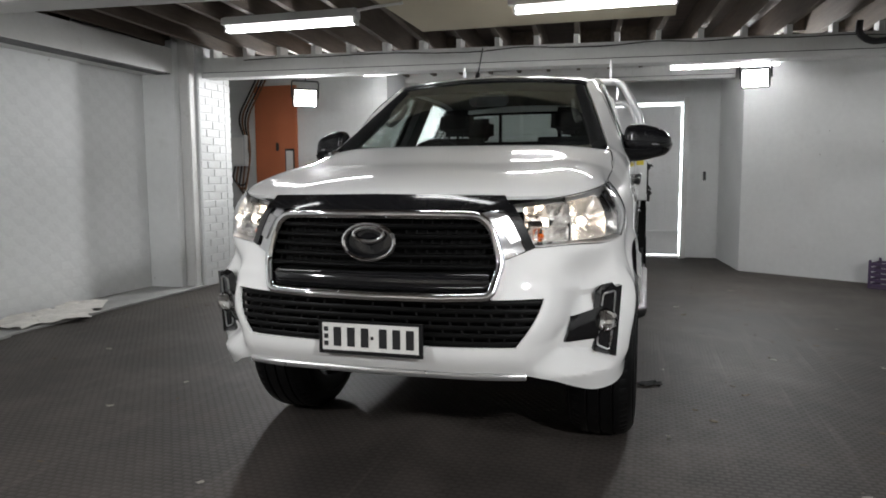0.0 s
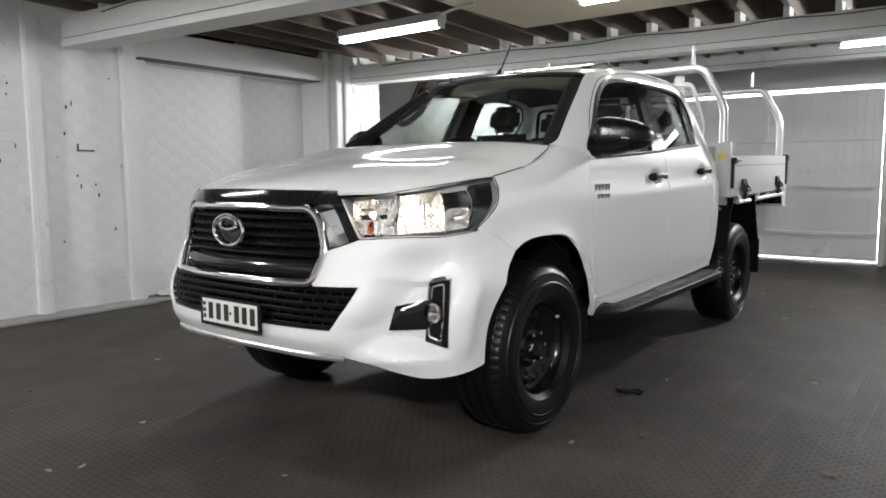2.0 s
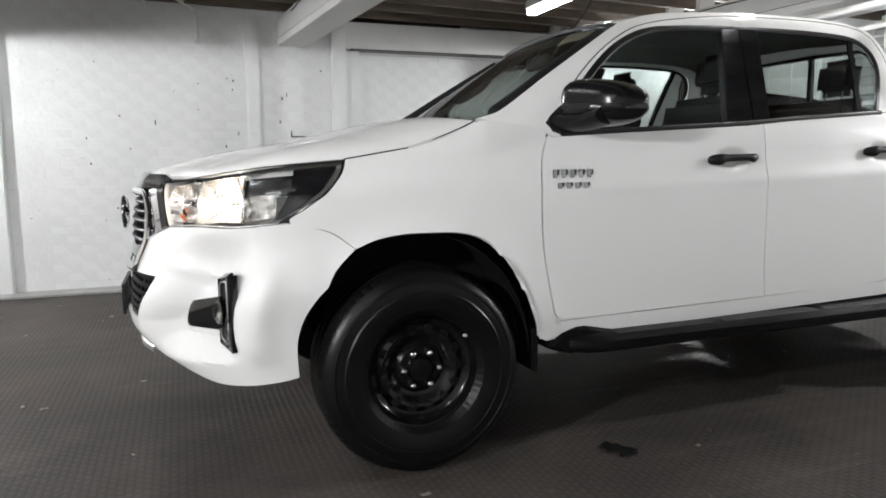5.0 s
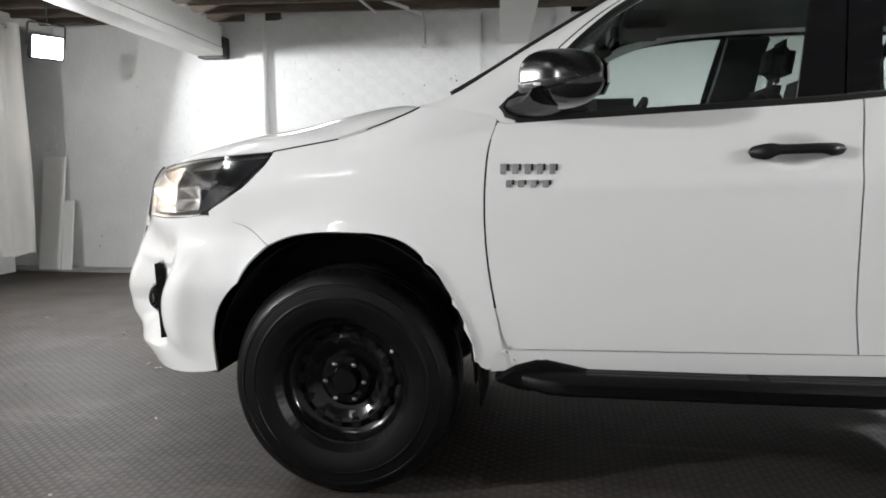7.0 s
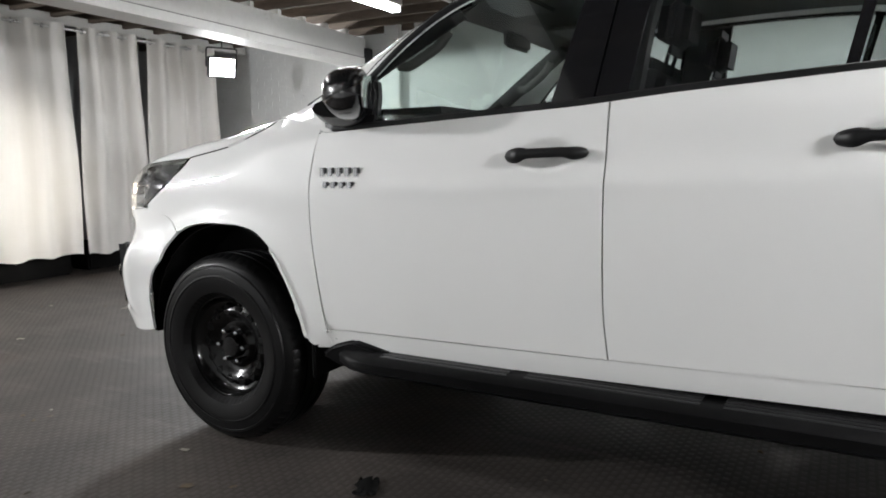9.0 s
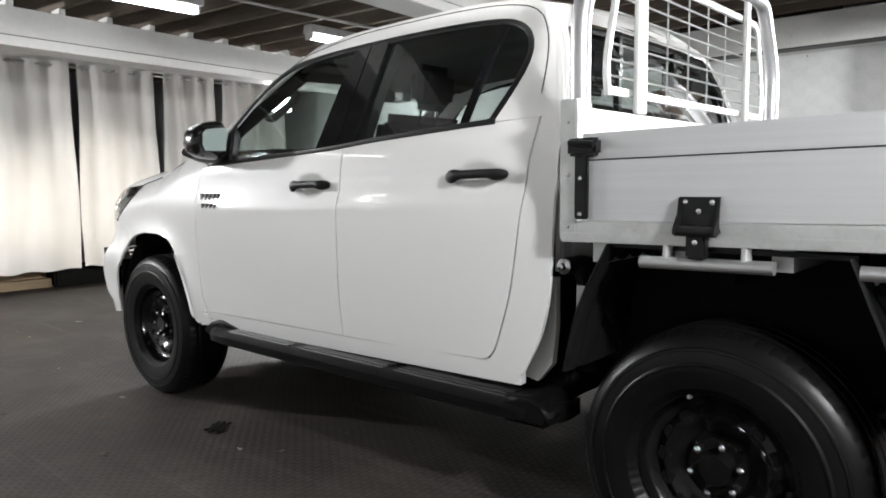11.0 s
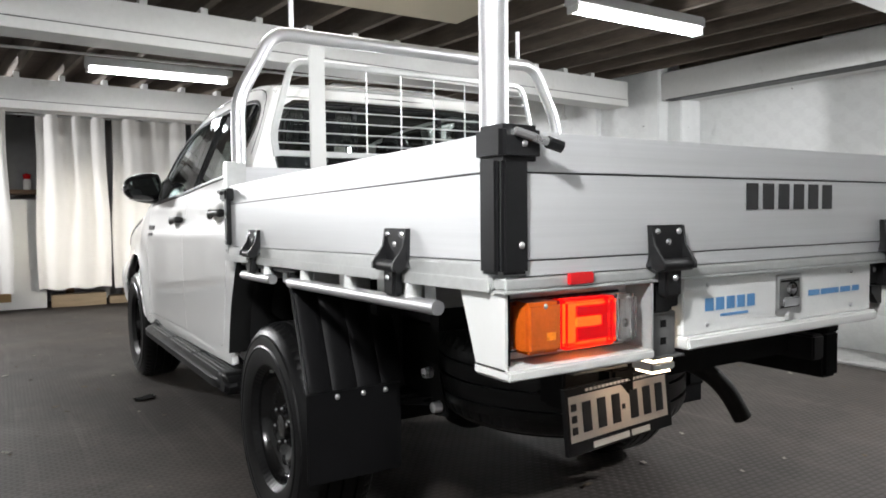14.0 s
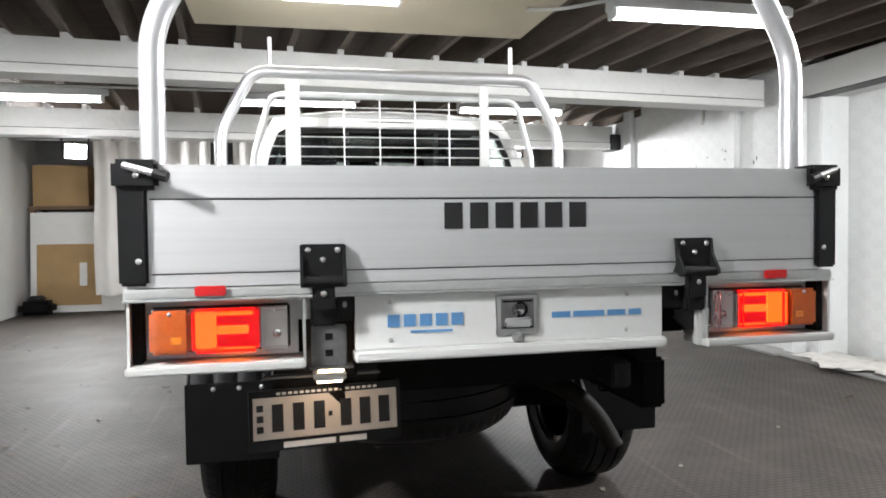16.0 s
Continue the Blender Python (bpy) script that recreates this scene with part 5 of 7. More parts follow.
# side glass, black pillar trims and belt mouldings
def side_glass(sgn):
    def gl(name, bottom, top, left, right, material, nu=14, nv=12):
        gg = coons([glasspoint(y, z, -.012) for y, z in bottom], [glasspoint(y, z, -.012) for y, z in top], [glasspoint(y, z, -.012) for y, z in left], [glasspoint(y, z, -.012) for y, z in right], nu, nv)
        p = part(name, sheet(bmesh.new(), gg, .004, (1, 0, .3), flip=sgn < 0), material, truck, "clear side glass")
        p.visible_shadow = False
    gl("front_window", [(.52, belt(.53)), (1.0, belt(1.0)), (1.40, belt(1.40))], [(1.02, 1.675), (1.20, 1.712), (1.40, 1.727), (1.52, 1.731)],
       [(.52, belt(.53)), (.66, 1.40), (.80, 1.53), (1.02, 1.675)], [(1.40, belt(1.40)), (1.47, 1.55), (1.52, 1.731)], GLASS if sgn > 0 else WETGLASS)
    gl("rear_window", [(1.60, belt(1.60)), (2.0, belt(2.0)), (2.17, belt(2.17))], [(1.66, 1.735), (2.0, 1.735), (2.25, 1.718)], [(1.60, belt(1.60)), (1.66, 1.735)], [(2.17, belt(2.17)), (2.25, 1.718)], TINT if sgn > 0 else FILMGLASS)
    gl("quarter_window", [(2.18, belt(2.18)), (2.28, belt(2.28))], [(2.26, 1.715), (2.335, 1.685)], [(2.18, belt(2.18)), (2.26, 1.715)], [(2.28, belt(2.28)), (2.375, 1.53), (2.385, 1.62), (2.335, 1.685)], TINT, 6, 12)
    def strip_of(name, left, right, lift, material=GLOSS):
        a = along([glasspoint(y, z, lift) for y, z in left], 12)
        b = along([glasspoint(y, z, lift) for y, z in right], 12)
        gg = [[p.lerp(q, k / 3) for k in range(4)] for p, q in zip(a, b)]
        part(name, sheet(bmesh.new(), gg, .012, (1, 0, .3), flip=sgn < 0), material, truck)
    strip_of("pillar_trim", [(1.39, belt(1.39)), (1.44, 1.55), (1.48, 1.733)], [(1.520, belt(1.52)), (1.548, 1.55), (1.568, 1.737)], .003)
    strip_of("pillar_trim", [(1.527, belt(1.527)), (1.555, 1.55), (1.575, 1.737)], [(1.618, belt(1.618)), (1.65, 1.55), (1.67, 1.737)], .003)
    strip_of("window_bar", [(2.155, belt(2.155)), (2.195, 1.55), (2.235, 1.725)], [(2.185, belt(2.185)), (2.225, 1.55), (2.265, 1.718)], .0)
    strip_of("mirror_triangle", [(.560, belt(.56) + .004), (.528, 1.278), (.540, 1.305), (.60, 1.350), (.70, 1.432)], [(.745, belt(.745)), (.745, 1.30), (.735, 1.36), (.715, 1.44)], .0, BLACK)
    # shut line of the doors round the window frame
    n = len(gi)
    line = [Vector(((half(.509, 1.238) - .002) * sgn, .509, 1.238))]
    for k in range(6, n - 2):
        t = curve([(6, .16), (9, .27), (14, .36), (24, .50), (30, .72), (46, .74), (52, .60), (n - 1, .62)], k)
        q = gi[k].lerp(go[k], t) + Vector((.012, 0, .003)) * (math.sin(math.pi * t) * ease((n - 1 - k) / 12)) - Vector((.0012, 0, 0))
        line.append(Vector((q.x * sgn, q.y, q.z)))
    part("shut_line", tube(bmesh.new(), line, .0026, 6), LINER, truck)
    a = along([glasspoint(y, z, .001) for y, z in ((.590, belt(.59) + .010), (.552, 1.262), (.532, 1.285), (.545, 1.310), (.60, 1.352))], 12)
    b = along([glasspoint(y, z, -.001) for y, z in ((.590, belt(.59) - .004), (.535, belt(.535) - .003), (.508, 1.262), (.510, 1.295), (.57, 1.345))], 12)
    part("frame_corner", sheet(bmesh.new(), [[p.lerp(q, k / 3) for k in range(4)] for p, q in zip(a, b)], .010, (1, 0, .3), flip=sgn < 0), WHITE, truck)
    seal = along([glasspoint(y, z, -.004) for y, z in INNER], 70)
    seal = [Vector((p.x * sgn, p.y, p.z)) for p in seal]
    part("window_seal", tube(bmesh.new(), seal, .011, 8, flat=(.008, .016)), BLACK, truck)
    low = [Vector(((half(y, belt(y)) + .002) * sgn, y, belt(y) + .004)) for y in [.57 + 1.74 * k / 40 for k in range(41)]]
    part("belt_moulding", tube(bmesh.new(), low, .01, 8, flat=(.005, .010)), BLACK, truck)


mirrored(side_glass)

# cab back with rear window opening
OUT = [(-.80, .88), (.80, .88), (.80, 1.30), (.775, 1.38), (.70, 1.57), (.65, 1.70), (.60, 1.755), (.3, 1.785), (-.3, 1.785), (-.60, 1.755), (-.65, 1.70), (-.70, 1.57), (-.775, 1.38), (-.80, 1.30)]
INN = [(-.60, 1.36), (.60, 1.36), (.645, 1.385), (.648, 1.42), (.615, 1.57), (.58, 1.665), (.54, 1.690), (.3, 1.700), (-.3, 1.700), (-.54, 1.690), (-.58, 1.665), (-.615, 1.57), (-.648, 1.42), (-.645, 1.385)]


def backy(z):
    return curve([(.6, 2.57), (1.2, 2.578), (1.38, 2.568), (1.53, 2.526), (1.66, 2.476), (1.75, 2.425), (1.80, 2.40)], z)


bm = ring_sheet(bmesh.new(), [(x, backy(z), z) for x, z in OUT], [(x, backy(z), z) for x, z in INN], .02, (0, -1, 0))
part("cab_back", bm, WHITE, truck)
bm = bmesh.new()
prism(bm, [(x, backy(z) - .012, z) for x, z in INN], (0, .004, 0))
rw = part("rear_screen", bm, TINT, truck, "tinted rear window")
rw.visible_shadow = False
bm = tube(bmesh.new(), [(x, backy(z) + .002, z) for x, z in INN + INN[:1]], .016, 8, flat=(.012, .02))
part("rear_screen_border", bm, GLOSS, rw)
for xx in (-.24, .24):
    part("rear_screen_bar", box(xx - .012, xx + .012, 2.45, 2.475, 1.37, 1.69), GLOSS, rw)


# door handles, badges, mirrors
def handle(sgn, y, parent):
    z = 1.155 + .035 * (y - 1.39)
    x = half(y, z)
    bm = bmesh.new()
    rings = []
    for k in range(33):
        t = -1 + k / 16
        rim = max(0.0, 1 - abs(t) ** 6) ** .5
        tall = (.0145 + .0095 * ease((-t - .35) / .3) + .006 * ease((t - .45) / .3)) * rim + .0008
        deep = (.009 + .006 * ease((abs(t) - .5) / .3)) * rim + .0006
        off = .030 - .022 * ease((abs(t) - .55) / .45)
        rings.append([bm.verts.new((sgn * (x + off + deep * math.cos(q)), y + .135 * t, z + .004 * t + .002 - .005 * ease((abs(t) - .4) / .3) + tall * math.sin(q))) for q in [2 * math.pi * i / 14 for i in range(14)]])
    for ra, rb in zip(rings, rings[1:]):
        for i in range(14):
            bm.faces.new((ra[i], ra[(i + 1) % 14], rb[(i + 1) % 14], rb[i]))
    bm.faces.new(rings[0][::-1])
    bm.faces.new(rings[-1])
    bmesh.ops.recalc_face_normals(bm, faces=bm.faces[:])
    h = part("door_handle", bm, BLACK, parent, "black pull handle")
    for yy in (-.098, .100):
        part("handle_foot", tube(bmesh.new(), [(sgn * (x - .016), y + yy, z), (sgn * (x + .014), y + yy, z)], .012, 10), BLACK, h)


for k, sgn in enumerate((1, -1)):
    handle(sgn, 1.390, doors_f[k])
    handle(sgn, 2.275, doors_r[k])
    for z0, z1, y0, y1, n in ((1.085, 1.118, .522, .71, 5), (1.045, 1.068, .540, .69, 4)):
        for i in range(n):
            w = (y1 - y0) / n
            ya = y0 + i * w
            xm = half(ya + w / 2, (z0 + z1) / 2)
            part("badge_bar", box(sgn * (xm - .002), sgn * (xm + .006), ya + .004, ya + w * .60, z0, z1, bevel=.002), BADGE, doors_f[k])
            part("badge_bar", box(sgn * (xm - .002), sgn * (xm + .0045), ya + w * .62, ya + w * .82, z0 + (z1 - z0) * .35, z1, bevel=.001), INK, doors_f[k])


def mirror(sgn):
    c = Vector((.925, .716, 1.366))
    n = 28

    def shell(lo, hi, grow):
        """Part of the housing between two angles; 0 faces back, a quarter turn is up."""
        bm = bmesh.new()
        rows = []
        for j in range(29):
            t = -math.cos(math.pi * j / 28)
            rim = max(0.0, 1 - abs(t) ** (4.5 if t > 0 else 6)) ** .42
            tall = (.086 - .016 * t - .012 * t * t) * rim * grow
            row = []
            for i in range(n + 1):
                a = lo + (hi - lo) * i / n
                ca, sa = math.cos(a), math.sin(a)
                yy = .088 * rim * grow * math.copysign(abs(ca) ** .8, ca) * (1.08 if ca < 0 else .80)
                zz = tall * math.copysign(abs(sa) ** (.62 if sa > 0 else .8), sa)
                row.append(Vector((c.x + t * .125, c.y + yy + .066 * t, c.z + zz - .008 * t)))
            rows.append(row)
        rows = [[Vector((p.x * sgn, p.y, p.z)) for p in r] for r in rows]
        sheet(bm, rows, .004, (0, 0, 1))
        bmesh.ops.recalc_face_normals(bm, faces=bm.faces[:])
        return bm

    m = part("door_mirror", shell(-math.pi, math.pi, .955), BLACK, truck, "black door mirror with clear side repeater")
    part("mirror_cap", shell(.15, math.pi + .02, 1.0), PIANO, m, "satin black upper cap")
    part("lower_shell", shell(math.pi + .40, 2 * math.pi - .15, 1.0), GLOSS, m, "gloss black lower shell")
    part("mirror_indicator", shell(math.pi + .07, math.pi + .36, .985), PIANO, m, "side repeater band")
    band = [Vector((sgn * (c.x + a), c.y - .097 + b, c.z - .016 - .010 * a / .2)) for a, b in ((.02, .014), (.06, .040), (.095, .078), (.116, .120))]
    part("repeater_lens", tube(bmesh.new(), along(band, 12), .008, 8, flat=(.006, .0085)), BADGE, m, "clear repeater lens")
    bm = bmesh.new()
    gpts = [(-.088, -.055), (.070, -.052), (.094, -.02), (.090, .028), (.066, .046), (-.078, .057), (-.096, .03), (-.096, -.03)]
    prism(bm, [(sgn * (c.x + a), c.y + .071 + .066 * a / .125, c.z + b - .008 * a / .125) for a, b in gpts], (0, .006, 0))
    part("mirror_glass", bm, MIRROR, m, "silvered mirror glass")
    bm = bmesh.new()
    tube(bm, along([(sgn * .775, .605, 1.300), (sgn * .84, .625, 1.294), (sgn * .90, .660, 1.298), (sgn * .97, .690, 1.316)], 14), .04, 12, flat=(.078, .034))
    part("mirror_foot", bm, BLACK, m, "black mirror foot")
    bm = bmesh.new()
    prism(bm, [(sgn * .772, .585, 1.276), (sgn * .772, .745, 1.282), (sgn * .752, .742, 1.372), (sgn * .735, .722, 1.425), (sgn * .752, .655, 1.372)], (sgn * .062, .012, .004))
    bmesh.ops.bevel(bm, geom=bm.edges[:], offset=.014, segments=3, affect="EDGES", clamp_overlap=True)
    part("mirror_sail", bm, BLACK, m, "black moulded mirror base", 60)


mirrored(mirror)

# cab interior
bm = bmesh.new()
bx(bm, -.72, .72, .50, 1.0, .90, 1.22, bevel=.05, seg=3)
bx(bm, -.735, .735, .50, .98, 1.18, 1.325, bevel=.04, seg=3)
part("dashboard", bm, DASH, truck, "dark dashboard")
bm = bmesh.new()
ring = [(-.38 + .185 * math.cos(a * math.pi / 16), 0, .185 * math.sin(a * math.pi / 16)) for a in range(33)]
tube(bm, ring + [ring[1]], .016, 8, cap=False)
tube(bm, [(-.55, 0, 0), (-.21, 0, 0)], .018, 8)
tube(bm, [(-.38, 0, 0), (-.38, 0, -.17)], .018, 8)
ball(bm, (-.38, .0, -.01), (.06, .025, .05))
bmesh.ops.transform(bm, matrix=pose(0, 1.02, 1.24, -24, 0, 0), verts=bm.verts)
part("steering_wheel", bm, DASH, truck)


def seat(x, y, w, name="front_seat", head=True):
    bm = bmesh.new()
    bx(bm, x - w / 2, x + w / 2, y - .32, y + .16, .78, .95, bevel=.06, seg=3)
    bx(bm, x - w / 2, x + w / 2, -.07, .07, 0, .54, bevel=.055, seg=3, m=pose(0, y + .16, .92, -13, 0, 0))
    s = part(name, bm, SEAT, truck, "dark fabric seat")
    for hx in ([x] if head else [x - .42, x + .42]):
        bm = bmesh.new()
        bx(bm, hx - .125, hx + .125, -.05, .05, 0, .19, bevel=.045, seg=3, m=pose(0, y + .315, 1.468, -8, 0, 0))
        part("headrest", bm, SEAT, s)
        for px in (-.05, .05):
            part("headrest_post", tube(bmesh.new(), [(hx + px, y + .29, 1.41), (hx + px, y + .31, 1.49)], .007, 6), CHROME, s)


seat(-.40, 1.345, .52)
seat(.40, 1.345, .52)
seat(0, 2.13, 1.30, "rear_seat", False)
part("cab_floor", box(-.74, .74, .45, 2.50, .56, .66), LINER, truck)
part("bulkhead", box(-.74, .74, .42, .50, .45, 1.20), LINER, truck)
for sgn in (1, -1):
    part("door_lining", box(sgn * .775, sgn * .80, .55, 2.44, .62, 1.22, bevel=.01), DASH, truck)
    for yy, yb in ((1.45, 1.60),):
        a = along([glasspoint(y, z, -.03) for y, z in ((1.40, 1.24), (1.47, 1.55), (1.50, 1.72))], 8)
        b = along([glasspoint(y, z, -.03) for y, z in ((1.64, 1.24), (1.66, 1.55), (1.69, 1.72))], 8)
        gg = [[p.lerp(q, k / 3) for k in range(4)] for p, q in zip(a, b)]
        part("pillar_lining", sheet(bmesh.new(), gg, .045, (1, 0, .3), flip=sgn < 0), DASH, truck)
    part("pillar_lining", tube(bmesh.new(), along([Vector((sgn * (p.x - .05), p.y + .02, p.z - .01)) for p in go[2:k0:3]], 10), .040, 10), DASH, truck)
    bm = tube(bmesh.new(), fillet([Vector((sgn * (go[k].x - .10), go[k].y + .03, go[k].z - o)) for k, o in ((k0 - 9, .03), (k0 - 8, .06), (k0 - 5, .06), (k0 - 4, .03))], .03), .019, 10)
    part("grab_handle", bm, LINING, truck)
bm = bx(bmesh.new(), -.12, .12, .90, .93, 1.60, 1.67, bevel=.014)
part("rear_view_mirror", bm, DASH, truck)
for sgn in (1, -1):
    part("sun_visor", box(sgn * .18, sgn * .55, .98, 1.16, 1.70, 1.715, bevel=.006), LINING, truck)

# dark under-structure and wheel housings
bm = bmesh.new()
for sx in (-.42, .42):
    bx(bm, sx - .05, sx + .05, -.75, 3.95, .54, .68, bevel=.01)
for y in (-.6, .55, 1.7, 2.75, 3.5):
    bx(bm, -.42, .42, y - .04, y + .04, .52, .64)
part("chassis_frame", bm, LINER, truck, "black ladder frame")
bm = bx(bmesh.new(), -.62, .62, .50, 2.5, .40, .56, bevel=.02)
part("underbody", bm, LINER, truck)
bm = bx(bmesh.new(), -.60, .60, -.80, .46, .62, 1.05, bevel=.03)
part("engine_bay", bm, LINER, truck)
for sgn in (1, -1):
    ys = [.486 * math.cos(a * math.pi / 20) for a in range(21)]
    zs = [.40 + .490 * math.sin(a * math.pi / 20) for a in range(21)]
    g = [[Vector((sgn * xx, -.005 + y * (.93 if y < 0 else .92), max(.40, z))) for y, z in zip(ys, zs)] for xx in (.50, .62, .74, .83)]
    part("arch_plate", box(sgn * .50, sgn * .825, -.482, -.472, .40, .72), LINER, truck)
    part("wheel_arch_liner", sheet(bmesh.new(), g, .006, (0, 0, -1)), LINER, truck)
bm = bmesh.new()
tube(bm, [(-.75, 0, .40), (.75, 0, .40)], .05, 10)
tube(bm, [(-.75, 3.085, .39), (.75, 3.085, .39)], .06, 10)
ball(bm, (.0, 3.085, .39), .15, 14)
tube(bm, [(.0, .5, .5), (0, 3.0, .42)], .04, 10)
part("axle", bm, LINER, truck)
for sx in (-.55, .55):
    for k in range(3):
        part("leaf_spring", tube(bmesh.new(), along([(sx, 2.45 + k * .12, .52 - k * .012), (sx, 3.085, .46 - k * .012), (sx, 3.80 - k * .12, .585 - k * .012)], 12), .01, 6, flat=(.035, .006)), LINER, truck)
    part("shackle", prism(bmesh.new(), [(sx * 1.06, 3.71, .71), (sx * 1.06, 3.79, .71), (sx * 1.06, 3.84, .56), (sx * 1.06, 3.77, .55)], (.012 * sx, 0, 0)), LINER, truck)
    for p in ((sx * 1.085, 3.748, .68), (sx * 1.085, 3.80, .583)):
        part("spring_bolt", lathe(bmesh.new(), [(-.01, .0), (-.01, .018), (.02, .016), (.024, .0)], 10, "x", p), SATIN, truck)

# wheels
def wheel_meshes():
    bm = bmesh.new()
    R = .384
    prof = [(-.095, .212), (-.118, .232), (-.131, .275), (-.1305, .293), (-.1335, .295), (-.1335, .299), (-.1295, .301), (-.128, .320), (-.1262, .328), (-.1290, .330), (-.1280, .335), (-.1225, .339), (-.117, .352), (-.1050, .3655), (-.1042, .3662), (-.100, .370), (-.085, .377), (-.0795, .3792), (-.0785, .3796)]
    gro = []
    for gx in (-.052, -.003, .046):
        gro += [(gx - .0, R - .0015), (gx + .001, R - .011), (gx + .008, R - .011), (gx + .009, R - .0015)]
    prof = prof + [(-.075, .381)] + gro + [(.075, .381), (.0785, .3796), (.0795, .3792), (.085, .377), (.100, .370), (.1042, .3662), (.1050, .3655), (.117, .352), (.1225, .339), (.1280, .335), (.1290, .330), (.1262, .328), (.128, .320), (.1295, .301), (.1335, .299), (.1335, .295), (.1305, .293), (.131, .275), (.118, .232), (.095, .212)]
    prof = [(h * 1.09, r * (1.014 if r > .3 else 1)) for h, r in prof]
    lathe(bm, prof, 240, "x")
    bm.verts.ensure_lookup_table()
    # notches between the shoulder blocks
    for r, (h, rad) in enumerate(prof):
        if .085 < abs(h) < .1141:
            for k in range(240):
                if (k + (0 if h > 0 else 2)) % 4 == 0:
                    v = bm.verts[r * 240 + k]
                    v.co.y *= (rad - .003) / rad
                    v.co.z *= (rad - .003) / rad
    tyre = bpy.data.meshes.new("tyre")
    bm.to_mesh(tyre)
    bm.free()
    tyre.materials.append(RUBBER)
    bm = bmesh.new()
    prof = [(.105, .214), (.120, .226), (.116, .231), (.098, .221), (.095, .207), (.070, .200), (.058, .186), (.052, .172), (.060, .160), (.066, .148), (.062, .132), (.046, .118), (.040, .098), (.050, .088), (.058, .080), (.058, .052), (.072, .050), (.086, .040), (.088, .0005)]
    lathe(bm, prof, 64, "x")
    prof = [(.105, .214), (-.11, .205), (-.12, .226)]
    lathe(bm, prof, 64, "x")
    bmesh.ops.recalc_face_normals(bm, faces=bm.faces[:])
    rim = bpy.data.meshes.new("rim")
    bm.to_mesh(rim)
    bm.free()
    rim.materials.append(RIM)
    bm = lathe(bmesh.new(), [(.050, .0125), (.064, .0125), (.072, .0115), (.086, .0105), (.090, .006), (.091, .0005)], 6, "x")
    nut = bpy.data.meshes.new("lug_nut")
    bm.to_mesh(nut)
    bm.free()
    nut.materials.append(BADGE)
    bm = lathe(bmesh.new(), [(.0, .0005), (.001, .017), (-.004, .020), (-.006, .022)], 14, "x")
    hole = bpy.data.meshes.new("vent_hole")
    bm.to_mesh(hole)
    bm.free()
    hole.materials.append(LINER)
    bm = lathe(bmesh.new(), [(0, .0005), (0, .007), (.012, .006), (.014, .0005)], 8, "x")
    valve = bpy.data.meshes.new("valve_cap")
    bm.to_mesh(valve)
    bm.free()
    valve.materials.append(POWDER)
    for me in (tyre, rim, nut, hole, valve):
        for f in me.polygons:
            f.use_smooth = True
        me.set_sharp_from_angle(angle=radians(35 if me is not tyre else 24))
    return tyre, rim, nut, hole, valve


TYRE, RIMM, NUT, HOLE, VALVE = wheel_meshes()


def wheel(x, y, z, sgn, spin):
    e = new("wheel")
    e.parent = truck
    e.matrix_local = pose(x, y, z, spin, 0, 0 if sgn > 0 else 180)
    tagged(e, "black steel wheel with all-terrain tyre")
    for name, me in (("tyre", TYRE), ("rim", RIMM)):
        o = new(name, me)
        o.parent = e
    for k in range(6):
        o = new("lug_nut", NUT)
        o.parent = e
        o.matrix_local = pose(0, .068 * math.cos(k * math.pi / 3), .068 * math.sin(k * math.pi / 3))
    for k in range(14):
        o = new("vent_hole", HOLE)
        o.parent = e
        a = k * math.pi / 7
        o.matrix_local = pose(.0645, .150 * math.cos(a), .150 * math.sin(a))
    o = new("valve_cap", VALVE)
    o.parent = e
    o.matrix_local = pose(.088, .205 * math.cos(.6), .205 * math.sin(.6))
    return e


wheel(.752, 0, .388, 1, 0)
wheel(-.752, 0, .388, -1, 40)
wheel(.762, 3.085, .388, 1, 75)
wheel(-.775, 3.085, .388, -1, 20)
spare = new("spare_wheel")
spare.parent = truck
spare.matrix_local = pose(.20, 3.90, .69, 0, 90, 0)
tagged(spare, "spare wheel slung under the tray")
o = new("tyre", TYRE)
o.parent = spare
o = new("rim", RIMM)
o.parent = spare

# front mud guards behind the front wheels
for sgn in (1, -1):
    part("front_mud_flap", box(sgn * .62, sgn * .86, .455, .470, .33, .50, bevel=.005), LINER, truck)


